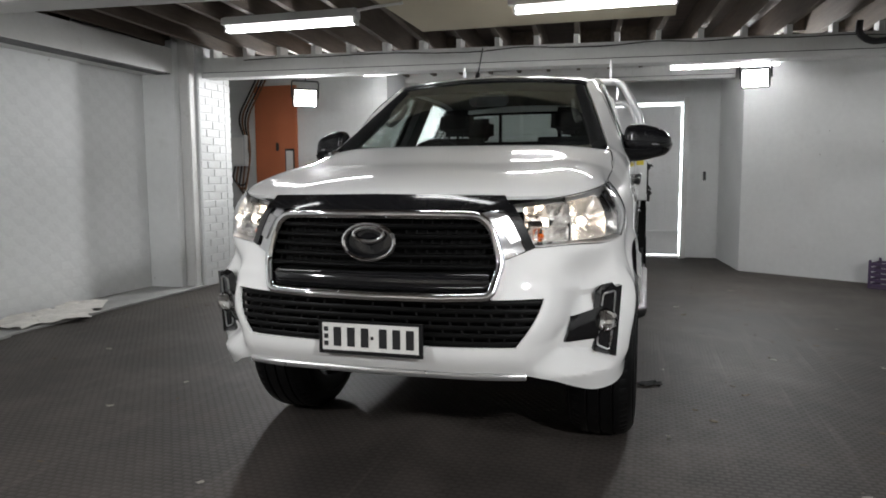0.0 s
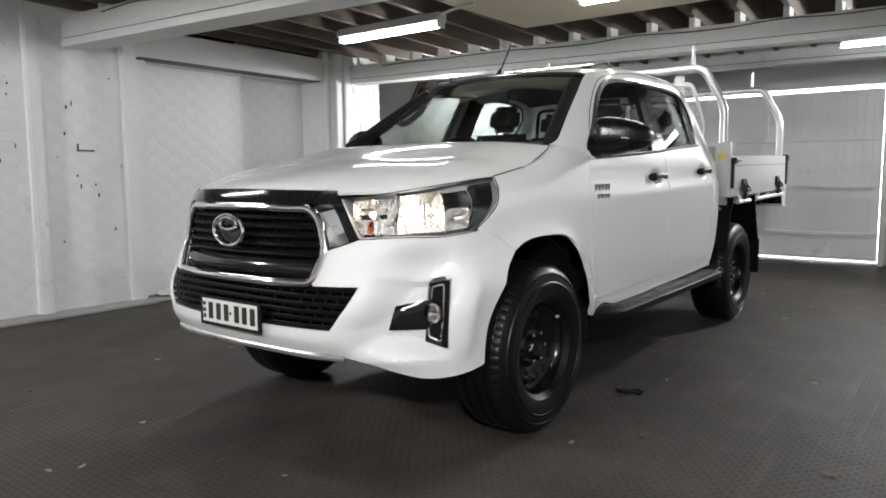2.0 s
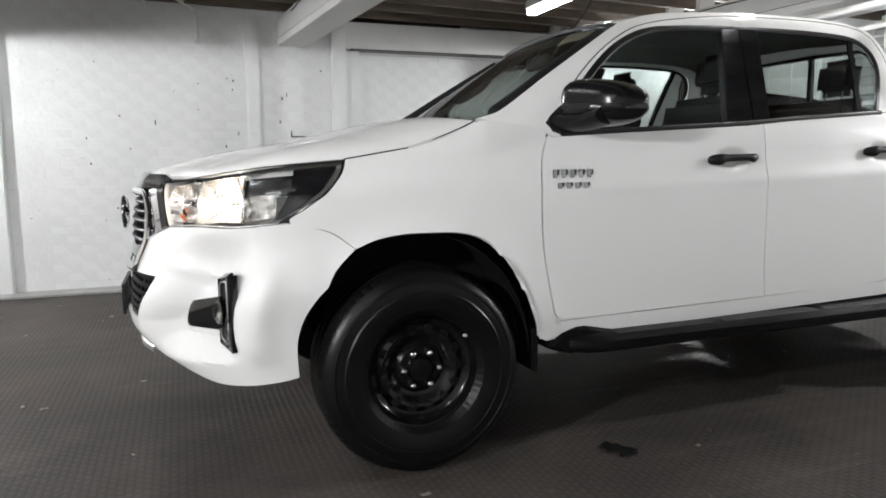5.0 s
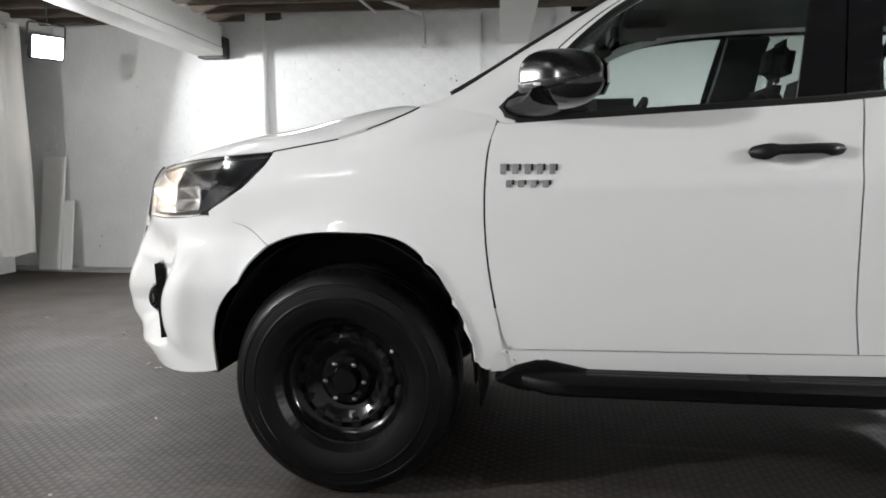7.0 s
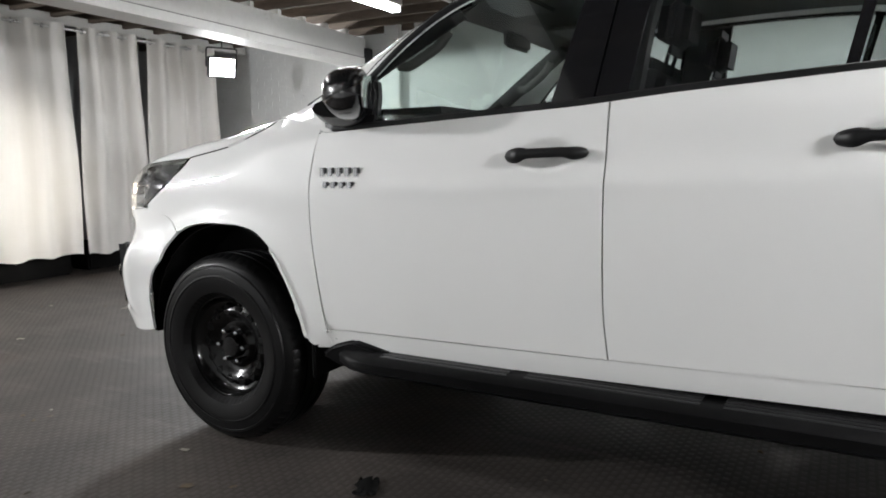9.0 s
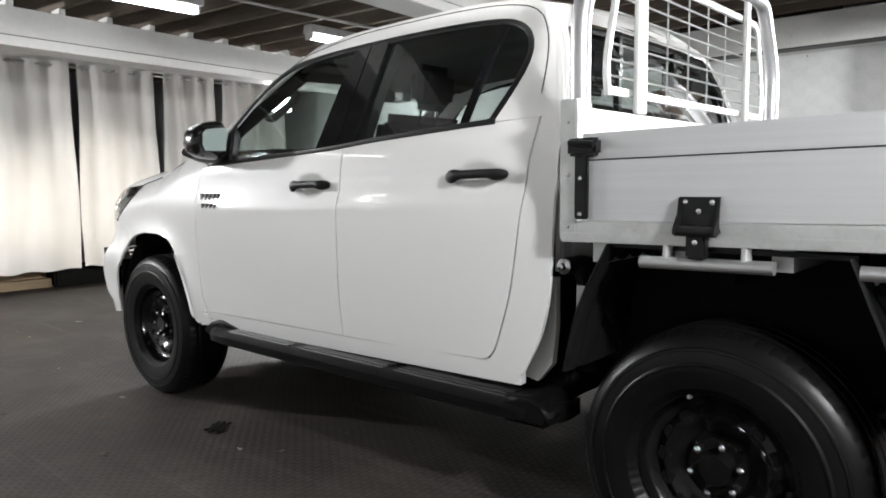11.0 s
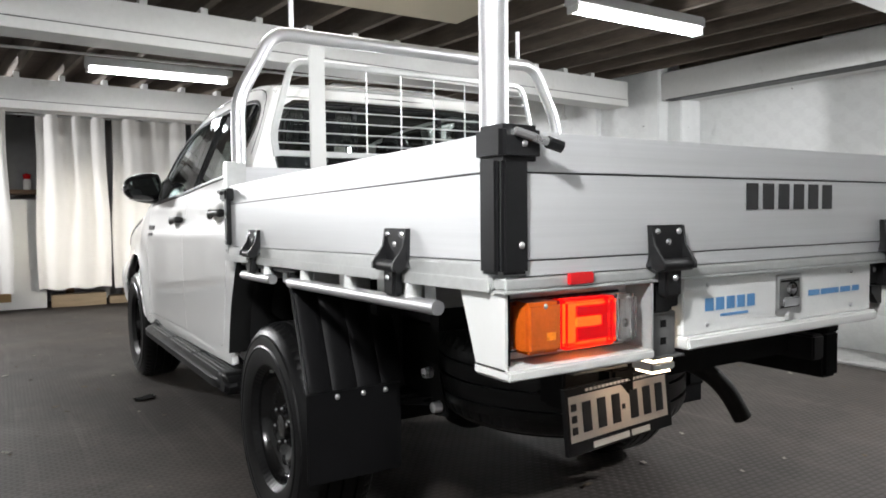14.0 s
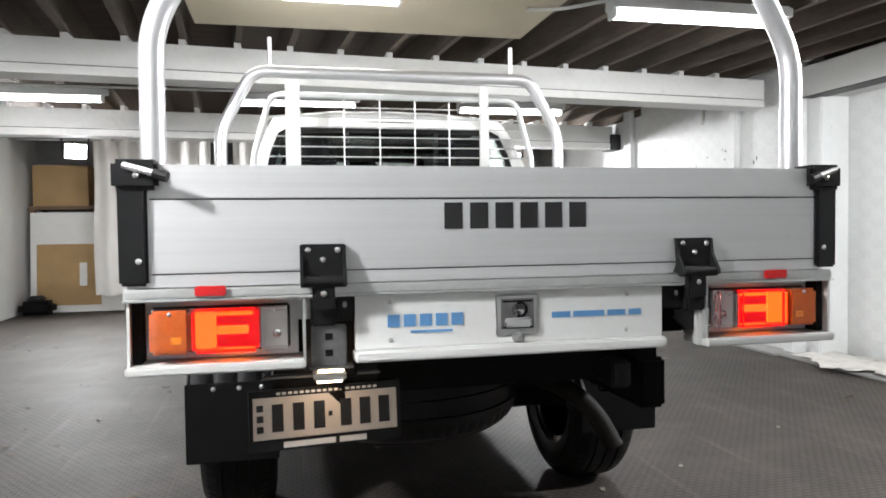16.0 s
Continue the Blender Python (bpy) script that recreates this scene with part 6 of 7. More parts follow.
# side steps
def side_step(sgn):
    y0, y1 = .60, 2.605
    bm = bmesh.new()
    sec = [(.72, .455), (.86, .466), (.918, .462), (.940, .444), (.938, .412), (.90, .392), (.80, .388), (.72, .395)]
    rows = []
    for k in range(25):
        t = k / 24
        y = y0 + (y1 - y0) * t
        inset = .055 * (max(0, .06 - t) / .06) ** 1.5 + .055 * (max(0, t - .94) / .06) ** 1.5
        shrink = 1 - 5 * inset * .6
        rise = .012 * t
        rows.append([bm.verts.new((sgn * (.74 + (x - .74) * max(.45, 1 - inset * 6)), y, .435 + (z - .435) * max(.5, shrink) + rise)) for x, z in sec])
    for a, b in zip(rows, rows[1:]):
        for i in range(len(sec)):
            bm.faces.new((a[i], a[(i + 1) % len(sec)], b[(i + 1) % len(sec)], b[i]))
    bm.faces.new(rows[0])
    bm.faces.new(rows[-1][::-1])
    bmesh.ops.recalc_face_normals(bm, faces=bm.faces[:])
    s = part("side_step", bm, STEPM, truck, "black moulded side step", angle=50)
    for k in range(7):
        xx = .762 + k * .0225
        zr = .4515 + .0786 * (min(xx, .86) - .72) - .07 * max(0, xx - .86)
        for ya, yb in ((.80, 1.28), (1.34, 1.86), (1.92, 2.44)):
            ra, rb = .012 * (ya - y0) / 2.06, .012 * (yb - y0) / 2.06
            part("tread_rib", tube(bmesh.new(), [(sgn * xx, ya, zr + ra), (sgn * xx, yb, zr + rb)], .008, 6, flat=(.006, .009)), STEPRUB, s)
    bm = bmesh.new()
    prism(bm, [(sgn * .735, .50, .425), (sgn * .735, .56, .470), (sgn * .735, .66, .500), (sgn * .735, .82, .468), (sgn * .735, .82, .400), (sgn * .735, .60, .392)], (sgn * .135, 0, 0))
    bmesh.ops.bevel(bm, geom=bm.edges[:], offset=.014, segments=3, affect="EDGES", clamp_overlap=True)
    part("step_cap", bm, STEPM, s, "black moulded end cap", 60)
    bm = bmesh.new()
    prism(bm, [(sgn * .735, 2.42, .478), (sgn * .735, 2.50, .497), (sgn * .735, 2.57, .490), (sgn * .735, 2.618, .455), (sgn * .735, 2.60, .405), (sgn * .735, 2.42, .402)], (sgn * .19, 0, 0))
    bmesh.ops.bevel(bm, geom=bm.edges[:], offset=.016, segments=3, affect="EDGES", clamp_overlap=True)
    part("step_cap", bm, STEPM, s, "black moulded end cap", 60)
    part("step_lip", tube(bmesh.new(), [(sgn * .752, .80, .474), (sgn * .752, 2.44, .488)], .010, 8), STEPM, s)
    for y in (.9, 1.6, 2.3):
        part("step_bracket", box(sgn * .55, sgn * .76, y - .03, y + .03, .40, .45), LINER, s)


mirrored(side_step)

# ---- tray ----
TF, TR, TW = 2.655, 4.558, .915
RAKE = 0.0165                    # the tray rises towards its tail


def tray_part(name, bm, *rest):
    for v in bm.verts:
        v.co.z += RAKE * (v.co.y - TR)
    return part(name, bm, *rest)


bm = bx(bmesh.new(), -TW + .036, TW - .036, TF, TR - .036, 1.030, 1.060)
tray_part("tray_floor", bm, GALV, truck, "aluminium tray floor")
for k in range(8):
    y = TF + .1 + k * .245
    tray_part("tray_bearer", box(-TW + .04, TW - .04, y - .025, y + .025, .960, 1.029), GALV, truck, "mill aluminium cross bearer")


def side_rail(sgn):
    bm = bx(bmesh.new(), sgn * (TW - .035), sgn * (TW + .004), TF, TR - .036, 1.019, 1.078, bevel=.006)
    r = tray_part("tray_rail", bm, GALV, truck, "aluminium edge rail")
    bm = bx(bmesh.new(), sgn * (TW + .0042), sgn * (TW + .010), TF, TR - .036, 1.019, 1.046, bevel=.002)
    tray_part("rail_lip", bm, GALV, r)
    # hinged side board of extruded planks
    bmz = ((1.080, 1.2484), (1.2520, 1.325))
    b = None
    for z0, z1 in bmz:
        bm = bx(bmesh.new(), sgn * (TW - .028), sgn * TW, TF + .06, TR - .045, z0, z1, bevel=.0015)
        if b is None:
            b = tray_part("side_board", bm, ALLOY, truck, "ribbed aluminium drop side")
        else:
            tray_part("board_plank", bm, ALLOY, b)
    tray_part("board_joint", box(sgn * (TW - .02), sgn * (TW - .0006), TF + .062, TR - .047, 1.2484, 1.2520), INK, b)
    for k in range(8):
        zz = 1.096 + k * .0095
        tray_part("board_rib", box(sgn * (TW + .0001), sgn * (TW + .0004), TF + .062, TR - .047, zz, zz + .0092), ALLOY, b)
    for y in (3.058, 4.158):
        hinge(sgn * TW, y, 0 if sgn > 0 else 180, b)
    # black end latch at the cab end
    tray_part("side_latch", box(sgn * (TW + .002), sgn * (TW + .020), TF + .045, TF + .085, 1.085, 1.295, bevel=.004), BLACK, b, "black latch channel")
    tray_part("latch_head", box(sgn * (TW - .01), sgn * (TW + .035), TF + .028, TF + .118, 1.262, 1.312, bevel=.008), BLACK, b)
    tray_part("latch_lever", tube(bmesh.new(), [(sgn * (TW + .038), TF + .04, 1.300), (sgn * (TW + .05), TF + .125, 1.292)], .009, 8), BLACK, b)
    for z in (1.10, 1.20):
        ball(bm := bmesh.new(), (sgn * (TW + .021), TF + .065, z), .006)
        tray_part("rivet", bm, SATIN, b)
    # rope rails
    for ya, yb, stubs in ((2.90, 3.24, (2.97, 3.17)), (3.42, 4.33, (3.53, 3.86, 4.20))):
        rr = tray_part("rope_rail", tube(bmesh.new(), [(sgn * (TW + .004), ya, .973), (sgn * (TW + .004), yb, .973)], .017, 12), TUBE, truck, "aluminium rope rail")
        for y in stubs:
            tray_part("stub", tube(bmesh.new(), [(sgn * (TW - .006), y, .973), (sgn * (TW - .012), y, 1.021)], .016, 10, flat=(.012, .022)), GALV, rr)


def hinge(x, y, turn, parent):
    h = new("hinge")
    h.parent = parent
    h.matrix_local = pose(x, y, 0 if turn == 90 else RAKE * (y - TR) + .003, 0, 0, turn)
    tagged(h, "black cast folding hinge")
    bm = bmesh.new()
    prism(bm, [(.001, -.050, 1.142), (.001, .050, 1.142), (.001, .046, 1.075), (.001, .054, 1.052), (.001, -.054, 1.052), (.001, -.046, 1.075)], (.014, 0, 0))
    part("hinge_plate", bm, BLACK, h)
    for s2 in (-1, 1):
        bm = bmesh.new()
        prism(bm, [(.015, s2 * .046, 1.140), (.022, s2 * .046, 1.10), (.050, s2 * .046, 1.062), (.050, s2 * .046, 1.048), (.015, s2 * .046, 1.048)], (0, s2 * .007, 0))
        part("hinge_cheek", bm, BLACK, h)
    part("hinge_pin", tube(bmesh.new(), [(.032, -.052, 1.056), (.032, .052, 1.056)], .014, 10), BLACK, h)
    part("hinge_drop", box(.006, .034, -.026, .026, .985, 1.054, bevel=.006), BLACK, h)
    for yy, zz in ((-.034, 1.128), (.034, 1.128), (0, 1.105), (0, 1.028)):
        part("bolt", ball(bmesh.new(), (.016 if zz > 1.05 else .036, yy, zz), (.005, .007, .007), 8), SATIN, h)


mirrored(side_rail)

# tailgate
tg = None
for z0, z1 in ((1.049, 1.0780), (1.0805, 1.2462), (1.2498, 1.326)):
    bm = bx(bmesh.new(), -TW + .055, TW - .055, TR - .028, TR, z0, z1, bevel=.0015)
    if tg is None:
        tg = part("tailgate", bm, ALLOY, truck, "ribbed aluminium tailgate")
    else:
        part("board_plank", bm, ALLOY, tg)
for za, zb in ((1.0780, 1.0805), (1.2462, 1.2498)):
    part("board_joint", box(-TW + .058, TW - .058, TR - .02, TR - .0006, za, zb), INK, tg)
for k in range(9):
    zz = 1.088 + k * .0085
    part("board_rib", box(-TW + .06, TW - .06, TR + .0001, TR + .0004, zz, zz + .0072), ALLOY, tg)
for k in range(6):
    xa = .184 - k * .0648
    part("letter_block", box(xa - .046, xa, TR + .0003, TR + .002, 1.174, 1.238, bevel=.0005), INK, tg, "plain dark block" if k == 0 else "")
for xx in (.478, -.484):
    hinge(xx, TR, 90, tg)
bm = bx(bmesh.new(), -TW, TW, TR - .035, TR + .006, 1.0245, 1.047, bevel=.004)
bx(bm, -TW - .004, TW + .004, TR - .03, TR + .010, 1.0176, 1.024, bevel=.002)
part("rear_rail", bm, GALV, truck, "aluminium rear rail")
for sgn in (1, -1):
    part("rear_reflector", box(sgn * .696, sgn * .764, TR + .0065, TR + .016, 1.028, 1.052, bevel=.003), RED, truck, "red reflector")
    # corner latch assembly
    c = part("corner_latch", box(sgn * (TW - .054), sgn * (TW + .008), TR - .004, TR + .012, 1.055, 1.275, bevel=.006), BLACK, truck, "black corner latch")
    part("latch_side", box(sgn * (TW - .002), sgn * (TW + .012), TR - .062, TR - .006, 1.055, 1.275, bevel=.006), BLACK, c)
    part("latch_head", box(sgn * (TW - .080), sgn * (TW + .018), TR - .07, TR + .022, 1.268, 1.336, bevel=.010), BLACK, c)
    part("latch_lever", tube(bmesh.new(), [(sgn * (TW - .01), TR + .026, 1.322), (sgn * (TW - .085), TR + .042, 1.300)], .008, 8), SATIN, c)
    part("lever_grip", tube(bmesh.new(), [(sgn * (TW - .075), TR + .040, 1.303), (sgn * (TW - .105), TR + .046, 1.294)], .012, 8), BLACK, c)
    for zz in (1.11, 1.30):
        part("bolt", ball(bmesh.new(), (sgn * (TW - .035), TR + (.013 if zz < 1.2 else .023), zz), (.007, .004, .007), 8), SATIN, c)

# tail lamp boxes
def tail_lamp(sgn):
    y, z0, z1 = TR, .897, .998
    bm = bmesh.new()
    prism(bm, [(sgn * (TW - .004), y, 1.017), (sgn * (TW - .004), y - .152, 1.017), (sgn * (TW - .004), y - .090, .852), (sgn * (TW - .004), y, .852)], (-sgn * .006, 0, 0))
    t = part("lamp_box", bm, POWDER, truck, "pale tail lamp housing")
    part("box_base", box(sgn * .52, sgn * TW, y - .10, y + .018, .853, .874, bevel=.004), POWDER, t)
    part("box_back", box(sgn * .52, sgn * (TW - .01), y - .10, y - .09, .875, 1.016), LINER, t)
    part("box_inner_side", box(sgn * .52, sgn * .526, y - .10, y + .012, .875, 1.016), GALV, t)
    part("box_outer_trim", box(sgn * .884, sgn * (TW - .011), y - .088, y - .020, .876, 1.015), LINER, t)
    part("lamp_mount", box(sgn * .536, sgn * .882, y - .075, y - .060, .878, 1.014), POWDER, t)
    part("lamp_body", box(sgn * .555, sgn * .868, y - .0595, y - .048, z0 - .003, z1 + .003, bevel=.004), BLACK, t)
    part("amber_lens", box(sgn * .776, sgn * .864, y - .044, y + .010, z0, z1, bevel=.008), AMBER, t, "amber lens")
    part("red_lens", box(sgn * .626, sgn * .7725, y - .026, y + .012, z0, z1, bevel=.008), LAMPRED, t, "lit red lens")
    part("clear_lens", box(sgn * .560, sgn * .6225, y - .020, y + .008, z0, z1, bevel=.008), CLEARL, t, "clear reversing lens")
    part("lens_ground", box(sgn * .562, sgn * .6215, y - .030, y - .0215, z0 + .002, z1 - .002), BOARDW, t)
    part("reversing_bulb", ball(bmesh.new(), (sgn * .585, y - .0205, .935), (.010, .004, .010), 10), REFLECT, t)
    part("lamp_backing", box(sgn * .562, sgn * .866, y - .0475, y - .0455, z0 + .002, z1 - .002), REFLECT, t)
    part("lamp_ground", box(sgn * .628, sgn * .771, y - .0445, y - .036, z0 + .002, z1 - .002), DARKRED, t)
    # glowing cell and bars behind the red lens, round two dark blocks;
    # their emission draws the pattern the bulb reflects in the lens
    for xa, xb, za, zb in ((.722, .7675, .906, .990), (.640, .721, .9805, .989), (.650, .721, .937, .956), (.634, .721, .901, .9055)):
        part("glow_bar", box(sgn * xa, sgn * xb, y - .033, y - .0275, za, zb, bevel=.002), LAMPHOT, t, "glowing bar drawn as a bulb reflection")
    for za, zb in ((.9575, .979), (.9075, .9355)):
        part("lens_block", box(sgn * .632, sgn * .7205, y - .034, y - .0272, za, zb, bevel=.002), DARKRED, t)
    # brighter patch on the amber lens face; the bulb's glow is put into its colour
    part("amber_glow_spot", box(sgn * .795, sgn * .818, y + .0101, y + .0106, .922, .938, bevel=.0002), AMBERSPOT, t, "brighter amber patch painted as the bulb's glow")
    for xx in (.7742, .6242):
        part("lamp_divider", box(sgn * (xx - .001), sgn * (xx + .001), y - .045, y - .002, z0 + .002, z1 - .002), DARKRED, t)
    for xx in (.82, .592):
        part("screw", ball(bmesh.new(), (sgn * xx, y + .010, z1 - .008), (.005, .003, .005), 8), SATIN, t)
    for k in range(7):
        zz = z0 + .012 + k * .0125
        part("lens_rib", box(sgn * .602, sgn * .6205, y + .0075, y + .0095, zz - .005, zz + .005, bevel=.002), CLEARL, t)


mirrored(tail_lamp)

# drop panel with latch and plain lettering bars
bm = bmesh.new()
bx(bm, -.403, .403, TR - .04, TR - .006, .886, 1.0172, bevel=.003)
bx(bm, -.407, .407, TR - .05, TR + .014, .858, .8855, bevel=.005)
dp = part("drop_panel", bm, PANELW, truck, "white powder-coated drop panel")
for i in range(5):
    xa = .326 - i * .0395
    part("letter_block", box(xa - .030, xa, TR - .0058, TR - .0045, .938, .968), BLUE, dp)
part("letter_bar", box(.165, .270, TR - .0058, TR - .0045, .922, .928), BLUE, dp)
for i, (a, w) in enumerate(((-.094, .05), (-.152, .085), (-.246, .05), (-.306, .035))):
    part("letter_bar", box(a - w, a, TR - .0058, TR - .0045, .945, .960), BLUE, dp)
part("latch_plate", box(-.056, .054, TR - .0058, TR - .001, .905, 1.008, bevel=.006), SATIN, dp, "bright steel paddle latch")
part("latch_recess", box(-.044, .042, TR - .0008, TR + .0004, .922, .998), BARESTEEL, dp)
part("latch_slot", box(-.040, .038, TR + .0005, TR + .0012, .9235, .9275), LINER, dp)
part("latch_slot", box(-.040, .038, TR + .0005, TR + .0012, .9885, .9935), LINER, dp)
part("latch_paddle", box(-.036, .034, TR + .0006, TR + .008, .926, .950, bevel=.004), CHROME, dp)
part("latch_lock", lathe(bmesh.new(), [(TR + .0005, .0005), (TR + .010, .014), (TR + .0004, .016)], 14, "y", (-.001, 0, .970)), BADGE, dp)
part("lock_ring", tube(bmesh.new(), [(.018 * math.cos(a * math.pi / 8) - .006, TR + .004, .970 + .018 * math.sin(a * math.pi / 8)) for a in range(3, 14)], .003, 6), LINER, dp)
part("latch_tongue", lathe(bmesh.new(), [(TR - .005, .014), (TR + .004, .012), (TR + .005, .0005)], 12, "y", (-.001, 0, .900)), SATIN, dp)
for xx in (.318, -.300):
    for zz in (1.000, .906):
        part("rivet", ball(bmesh.new(), (xx, TR - .005, zz), (.006, .003, .006), 8), SATIN, dp)
# hinge struts beside the panel: black block above, bare plate below
for sgn, xo, xi in ((1, .507, .447), (-1, .540, .471)):
    st = part("rear_strut", box(sgn * xi, sgn * xo, TR - .050, TR + .002, .949, 1.0165, bevel=.005), BLACK, truck, "black steel strut block")
    part("strut_arm", box(sgn * (xi - .062), sgn * (xi - .0005), TR - .055, TR - .020, .955, 1.0165, bevel=.003), BLACK, st)
    part("bolt", ball(bmesh.new(), (sgn * (xi - .02), TR - .019, .996), (.006, .004, .008), 8), SATIN, st)
    if sgn > 0:
        pl = part("strut_plate", box(.424, .507, TR - .030, TR - .008, .851, .9485, bevel=.003), BARESTEEL, st, "bare steel strut plate")
        for xx, zz in ((.466, .922), (.466, .883)):
            part("plate_hole", box(xx - .009, xx + .009, TR - .0082, TR - .0068, zz - .008, zz + .008), LINER, pl)
        part("plate_lip", box(.410, .512, TR - .040, TR + .006, .846, .8508, bevel=.001), BARESTEEL, pl)
    else:
        part("strut_plate", box(-.540, -.508, TR - .032, TR - .010, .854, .9485, bevel=.003), POWDER, st, "pale steel strut plate")
        prism_bm = bmesh.new()
        prism(prism_bm, [(-.449, TR - .045, .9485), (-.507, TR - .045, .9485), (-.507, TR - .045, .893), (-.488, TR - .045, .893), (-.449, TR - .045, .931)], (0, .02, 0))
        part("strut_gusset", prism_bm, BLACK, st)
part("tray_crossbeam", box(-TW + .06, TW - .06, TR - .13, TR - .10, .88, .992), LINER, truck)
# bearers and runners that carry the tray, added dark to block the gap below
for yy in (2.72, 3.08, 3.42, 3.78, 4.12, 4.38):
    part("tray_bearer", box(-.80, .80, yy - .025, yy + .025, .880, .985, bevel=.004), LINER, truck)
for xx in (-.45, .45):
    part("chassis_rail", box(xx - .04, xx + .04, 3.16, 4.42, .655, .7995, bevel=.01), LINER, truck)
for xx in (-.42, .42):
    part("tray_runner", box(xx - .03, xx + .03, 2.66, 4.44, .80, .8795, bevel=.004), LINER, truck)
# rear plate, its lamp and bracket
number_plate(truck, "rear_plate", (.468, 4.422, .706), -6, 186, PLATEC, framed=True)
part("plate_bracket", box(.33, .60, 4.362, 4.374, .70, .87, bevel=.004), BLACK, truck)
pl = part("plate_lamp", box(.426, .503, 4.490, 4.552, .816, .8355, bevel=.004), GALV, truck, "grey plate lamp body")
part("plate_lamp_glass", box(.432, .490, 4.500, 4.549, .836, .8425, bevel=.002), PLATELIGHT, pl, "warm lit plate lamp")
part("plate_lamp_glass", box(.440, .490, 4.484, 4.4895, .819, .832), PLATELIGHT, pl)
part("plate_lamp_glass", box(.436, .494, 4.496, 4.544, .8105, .8155), PLATELIGHT, pl)
part("plate_shelf", box(.330, .622, 4.405, 4.430, .802, .8085, bevel=.002), BARESTEEL, truck)
# headboard
bm = bx(bmesh.new(), -TW + .06, TW - .06, TF, TF + .03, 1.03, 1.205, bevel=.003)
bx(bm, -TW + .06, TW - .06, TF, TF + .032, 1.207, 1.375, bevel=.003)
hb = part("headboard", bm, ALLOY, truck, "aluminium headboard")
for sgn in (1, -1):
    part("headboard_post", box(sgn * (TW - .075), sgn * (TW + .006), TF - .012, TF + .045, .99, 1.395, bevel=.004), GALV, hb)
    part("post_sticker", box(sgn * (TW - .02), sgn * (TW - .075), TF - .0135, TF - .0125, 1.27, 1.31), YELLOW, hb)
    for zz in (1.03, 1.18, 1.33):
        part("rivet", ball(bmesh.new(), (sgn * (TW + .0065), TF + .018, zz), (.003, .006, .006), 8), SATIN, hb)


# ladder racks of bent aluminium tube
def rack(y, z0, pins, name):
    pts = [(-.862, y, z0), (-.862, y, 1.655), (-.705, y, 1.945), (.705, y, 1.945), (.862, y, 1.655), (.862, y, z0)]
    r = part(name, tube(bmesh.new(), fillet(pts, .075, 10), .0295, 20), TUBE, truck, "bent aluminium ladder rack")
    for px in pins:
        part("rack_pin", tube(bmesh.new(), [(px, y, 1.97), (px, y, 2.11)], .011, 10), TUBE, r)
    return r


rack(TF + .02, 1.39, (-.60, .625), "front_rack")
rack(4.46, 1.03, (-.60, .60), "rear_rack")
# window guard behind the cab
gy = TF + .02
loop = fillet([(-.70, gy, 1.425), (-.715, gy, 1.52), (-.625, gy, 1.835), (.625, gy, 1.835), (.715, gy, 1.52), (.70, gy, 1.425)], .06)
wg = part("window_guard", tube(bmesh.new(), loop, .012, 8, flat=(.010, .016)), GALV, truck, "aluminium mesh window guard")
part("guard_rail", box(-.705, .705, gy - .008, gy + .008, 1.428, 1.452, bevel=.003), GALV, wg)
for xx, hw in ((-.450, .025), (.520, .036)):
    part("guard_upright", box(xx - hw, xx + hw, gy + .010, gy + .026, 1.375, 1.902, bevel=.004), POWDER, wg)
for k in range(7):
    z = 1.485 + k * .049
    hw = lerp([(1.42, .70), (1.52, .714), (1.835, .622)], z)
    part("guard_wire", tube(bmesh.new(), [(-hw, gy, z), (hw, gy, z)], .0035, 6), GALV, wg)
for xx in (-.27, -.09, .09, .27):
    part("guard_wire", tube(bmesh.new(), [(xx, gy - .006, 1.42), (xx, gy - .006, 1.83)], .0035, 6), GALV, wg)

# rear mud guards
def mud_guard(sgn):
    for name, path in (("rear_mud_guard", ((3.40, .985), (3.475, .80), (3.555, .60))), ("front_guard_panel", ((2.80, .985), (2.71, .80), (2.66, .60)))):
        rows = []
        for y, z in along([(0, a, b) for a, b in path], 10) and [(p.y, p.z) for p in along([(0, a, b) for a, b in path], 10)]:
            rows.append([Vector((sgn * (.575 + .345 * k / 32), y + .007 * abs(math.sin(k * math.pi / 8)) ** .5, z)) for k in range(33)])
        m = part(name, sheet(bmesh.new(), rows, .006, (0, 1, .2)), STEPM if "mud" in name else LINER, truck, "black ribbed mud guard")
        if name == "rear_mud_guard":
            part("mud_flap", box(sgn * .600, sgn * .930, 3.560, 3.572, .328, .62, bevel=.004), STEPM, m, "black rubber flap")
            part("guard_edge", tube(bmesh.new(), [(sgn * .918, y, z) for y, z in path], .006, 6), GLOSS, m)
            for xx in (.66, .74, .83):
                part("rivet", ball(bmesh.new(), (sgn * xx, 3.576, .600), (.009, .006, .009), 8), SATIN, m)
            for xx, zz, yy in ((.86, .93, 3.44),):
                part("rivet", ball(bmesh.new(), (sgn * xx, yy, zz), (.008, .006, .008), 8), SATIN, m)
    part("guard_top", box(sgn * .58, sgn * .90, 2.79, 3.41, .978, .990), BLACK, truck)
    part("inner_guard", box(sgn * .565, sgn * .575, 2.70, 3.52, .60, .985), LINER, truck)


mirrored(mud_guard)
